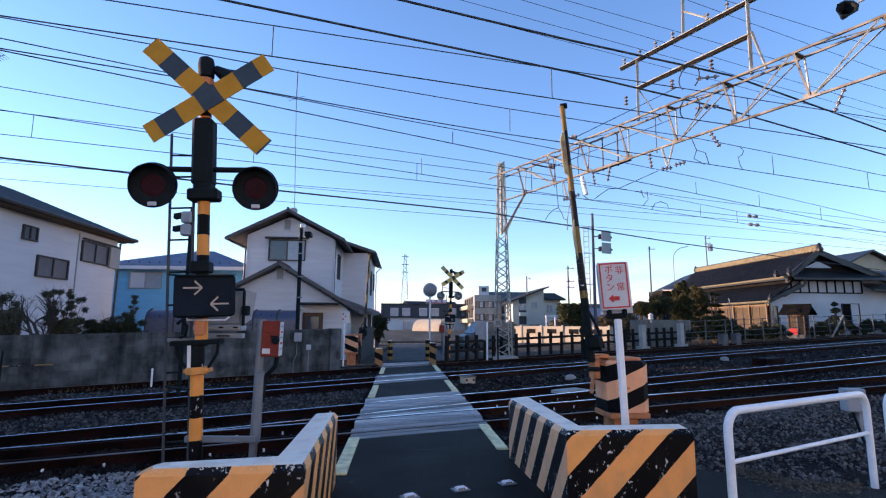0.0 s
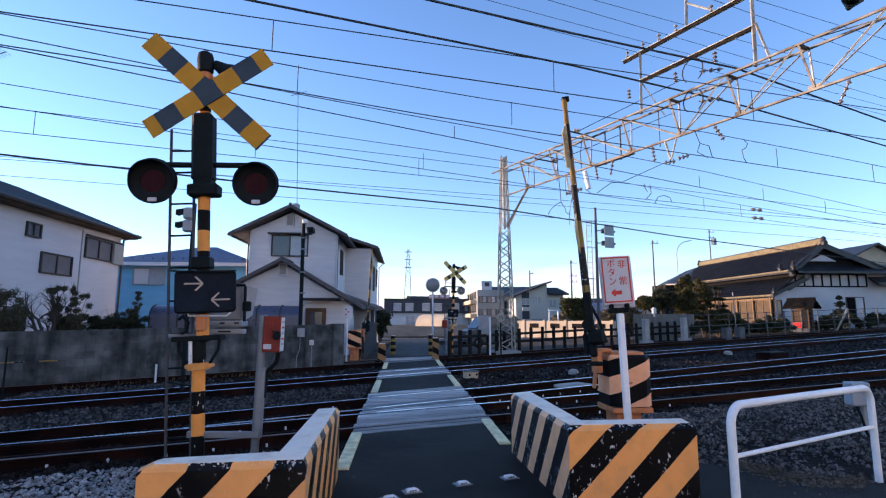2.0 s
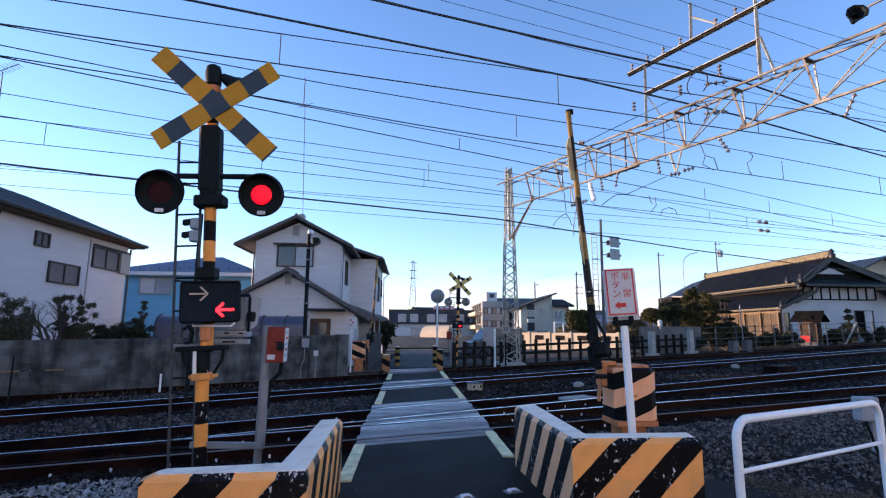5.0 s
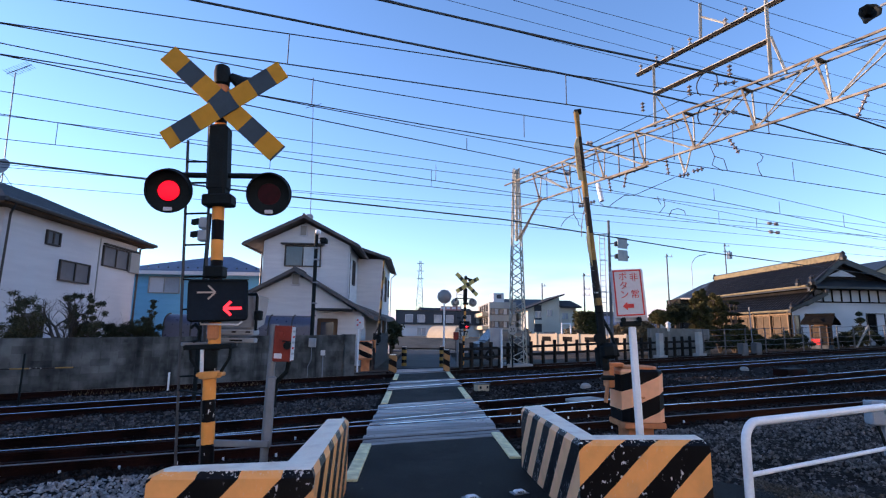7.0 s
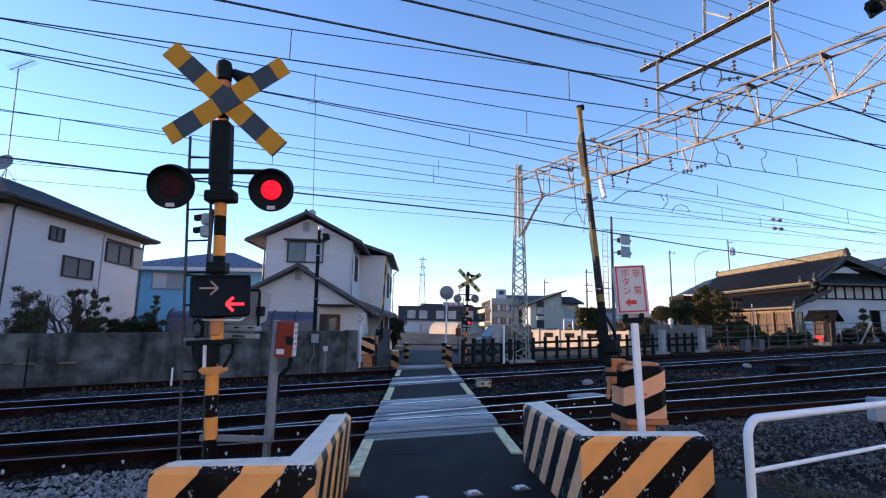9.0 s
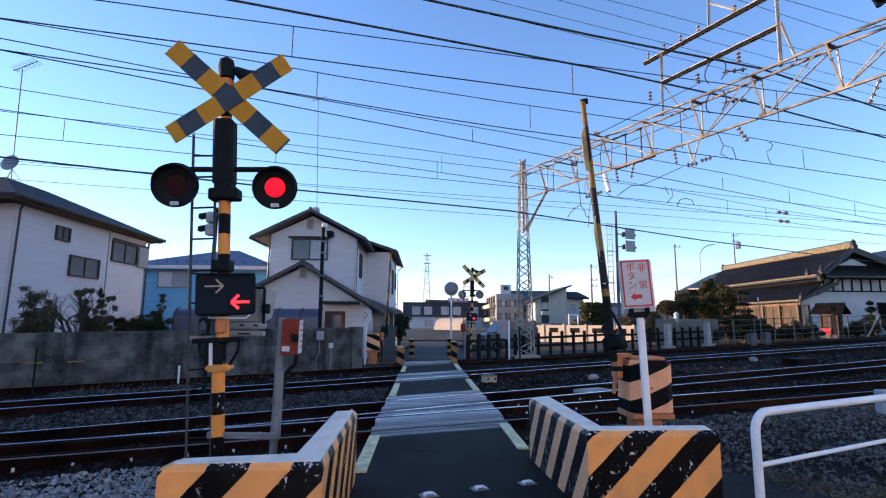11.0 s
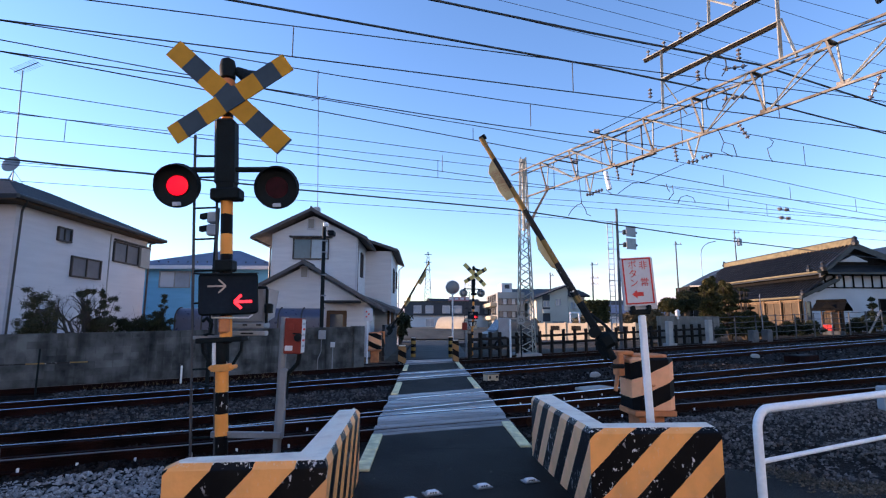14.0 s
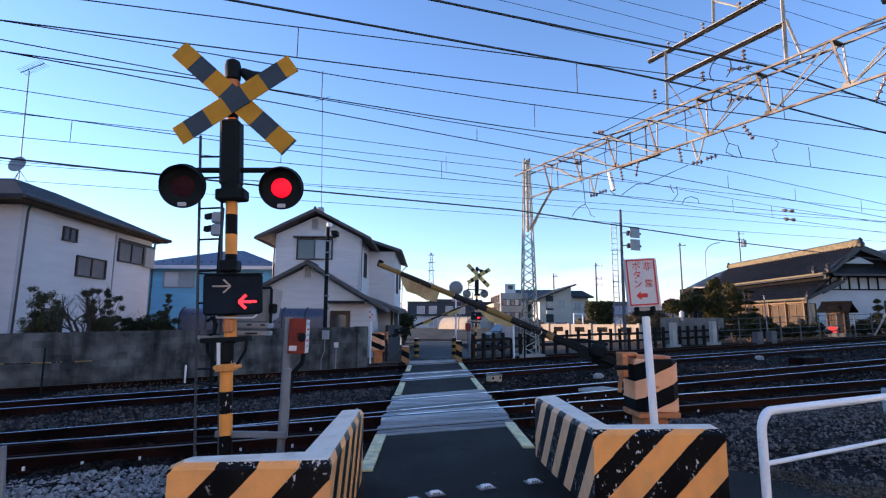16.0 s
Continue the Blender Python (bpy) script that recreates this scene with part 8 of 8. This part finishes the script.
part("bumper", Mesh().box((-1.74, 0, 0.45), (0.12, 1.45, 0.2), 0.03), M["car_silver"], t)
t = thing("tunnel_shed", pose(3.75, 61.6, 0.62, 0, 0, 48) @ Matrix.Diagonal((0.86, 0.9, 0.8, 1)), "beige rounded tunnel shed in the yard", "shed")
sh = Mesh()
for k in range(13):
    a = math.pi * k / 12
    for y in (-2.2, 2.2):
        sh.v.append((1.75 * math.cos(a), y, 2.1 * math.sin(a) ** 0.8 if math.sin(a) > 0 else 0))
sh.f = [((2 * k, 2 * k + 2, 2 * k + 3, 2 * k + 1), 0) for k in range(12)] + [(tuple(range(0, 26, 2)), 0), (tuple(range(1, 26, 2))[::-1], 0)]
part("cover", sh, M["wall_beige"], t)
part("doorway", Mesh().box((0, -2.22, 0.9), (1.0, 0.04, 1.8), 0.02), M["wall_grey"], t)

# utility poles and pylon
for x, y, hgt, lab in ((43.2, 70.0, 14.5, "concrete utility pole with a transformer"), (29.8, 60.0, 11.2, "slim concrete utility pole"), (19.65, 60.0, 8.7, "utility pole with crossarms"), (15.14, 62.0, 7.6, "slim concrete utility pole"), (36.7, 66.0, 7.6, "slim concrete utility pole")):
    t = thing("utility_pole", pose(x, y, 0), lab, "utility pole", "utility poles")
    part("pole", Mesh().tube((0, 0, -0.2), (0, 0, hgt), 0.12, 10, 0.065), M["post_grey"], t)
    for z in (hgt - 0.4, hgt - 1.2) if hgt > 14 else (hgt - 0.35, hgt - 1.9, hgt - 2.6) if 8 < hgt < 9 else (hgt - 0.35,):
        part("crossarm", Mesh().box((0.25, 0, z), (1.0 if hgt > 8 else 0.5, 0.06, 0.06), 0.01), M["post_grey"], t)
        for q in (0.1, 0.6) if hgt > 8 else (0.3,):
            part("pin_insulator", Mesh().tube((q, 0, z), (q, 0, z + 0.22), 0.05, 6), M["porcelain"], t)
    if hgt > 14:
        part("transformer", Mesh().tube((0.6, 0, hgt - 2.2), (0.6, 0, hgt - 1.3), 0.35, 12), M["grey_box"], t)
t = thing("street_lamp", pose(34.4, 63.0, 0), "slender curved street lamp behind the tiled house", "street lamp")
part("post", Mesh().path([(0, 0, 0), (0, 0, 9.9), (0.1, 0, 10.6), (0.5, 0, 11.2), (1.1, 0, 11.55), (2.0, 0, 11.75)], 0.045, 8), M["grey_metal"], t)
t = thing("power_pylon", pose(2.3, 400, 0), "far lattice power pylon against the sky", "power pylon")
m = Mesh()
lattice(m, (0, 0, 0), (0, 0, 56), 7.5, 1.2, 18, 0.22)
part("tower", m, M["grey_metal"], t)
for z in (54, 48, 42):
    part("crossarm", Mesh().box((0, 0, z), (5.5, 0.5, 0.5)), M["grey_metal"], t)
t = thing("road_arch_sign", pose(1.2, 76, 0), "small white lane sign far down the road", "sign")
part("post", Mesh().tube((0, 0, 0), (0, 0, 2.6), 0.06, 6), M["white_metal"], t)
part("plate", Mesh().box((0, -0.05, 2.7), (1.0, 0.05, 1.0), 0.02, Matrix.Rotation(radians(45), 3, "Y")), M["sign_white"], t)
# meter box on the wall
t = thing("meter_box", pose(-3.5, 18.22, 0), "pale grey meter box with a conduit on the wall", "meter box")
part("case", Mesh().box((0, 0, 1.17), (0.24, 0.12, 0.3), 0.015), M["grey_box"], t)
part("conduit", Mesh().path([(-0.02, 0, 1.03), (-0.02, 0, 0.6), (-0.12, 0, 0.35), (-0.12, 0, -0.1)], 0.013, 6), M["grey_metal"], t)
# television aerial over the pale house
t = thing("tv_aerial", pose(-15.1, 19.0, 6.75), "grey television aerial and dish on a roof mast", "aerial")
part("mast", Mesh().tube((0, 0, -0.1), (-0.11, 0, 4.25), 0.022, 6), M["grey_metal"], t)
part("boom", Mesh().tube((-0.42, 0, 4.17), (0.43, 0, 4.58), 0.016, 6), M["grey_metal"], t)
for k in range(10):
    x, z = -0.36 + 0.085 * k, 4.2 + 0.041 * k
    part("element", Mesh().tube((x, -0.26, z), (x, 0.26, z), 0.008, 5), M["grey_metal"], t)
part("dish", Mesh().lathe([(0.0, 0.06), (0.22, 0.03), (0.32, 0.0), (0.22, 0.02), (0.0, 0.05)], 20, Matrix.Translation((-0.05, -0.1, 0.56)) @ Matrix.Rotation(radians(75), 4, "X"), close=False), M["grey_metal"], t)
for x, y in ((-0.3, 0.15), (0.3, 0.1), (0.05, -0.3)):
    part("stay", Mesh().tube((-0.01, 0, 0.35), (x, y, -0.12), 0.012, 5), M["grey_metal"], t)


# ---- what moves ----
def arm_pose(pivot, yaw, a):
    return Matrix.Translation(pivot) @ Matrix.Rotation(radians(yaw), 4, "Z") @ Matrix.Rotation(radians(-a), 4, "Y")


def flips(times, axis, base, last=16.0):
    """Rows of half turns, each a tenth of a second long, begun at the given times."""
    rows, a = [(0.0, base)], 0
    for t in times:
        for k in range(4):
            rows.append((t + k / 30, base @ Matrix.Rotation(radians(a + 60 * k), 4, axis)))
        a += 180
    if rows[-1][0] < last:
        rows.append((last, rows[-1][1]))
    return rows


def motions():
    near = [(0.0, 85.5), (6.0, 85.5), (12.0, 85.5), (12.5, 85.3), (12.7, 83.0), (13.0, 77.9), (13.5, 70.2), (14.0, 61.4), (14.5, 52.7), (15.0, 43.9), (15.5, 33.4), (15.75, 27.7), (16.0, 22.4)]
    walk(near_arm, [(t, arm_pose((-0.429, -0.288, 1.081), 163, a)) for t, a in near])
    far_rows = [(0.0, 87.6), (6.0, 87.6), (12.0, 87.6), (12.5, 87.3), (12.7, 85.0), (13.0, 79.0), (13.5, 70.0), (14.0, 60.6), (14.5, 52.0), (15.0, 43.0), (15.5, 33.5), (16.0, 22.6)]
    walk(far_arm, [(t, arm_pose((-0.43, -0.22, 1.04), 180, a)) for t, a in far_rows])
    # the cords hang plumb from the turning arms
    for cord, rows in ((near_cord, near), (far_cord, far_rows)):
        walk(cord, [(t, Matrix.Translation((2.2, 0, -0.03)) @ Matrix.Rotation(radians(a), 4, "Y")) for t, a in rows])
    # the cloth folds back along the raised arm
    folds = [(0.0, 66), (12.5, 66), (13.0, 57), (13.5, 48), (14.0, 38), (14.5, 26), (15.0, 14), (15.5, 4), (16.0, 0)]
    for cloth in (near_banner, far_banner, near_short, far_short):
        walk(cloth, [(t, Matrix.Rotation(radians(a), 4, "X")) for t, a in folds])
    # the two lamps take turns
    left = [5.45, 6.05, 6.65, 7.23, 7.85, 8.43, 9.05, 9.65, 10.28, 10.90, 11.53, 12.03, 12.73, 13.33, 13.93, 14.53, 15.25, 15.72]
    right = [4.85, 5.45] + left[1:]
    for lens, times in ((lens_left, left), (lens_right, right), (lens_far_l, right), (lens_far_r, left)):
        walk(lens, flips([t - 0.03 for t in times], "Z", Matrix.Translation((0, -0.002, 0))))
    for plate, spot in ((arrow_near, arrow_near_at), (arrow_far, arrow_far_at)):
        walk(plate, flips([4.8], "X", spot))


motions()
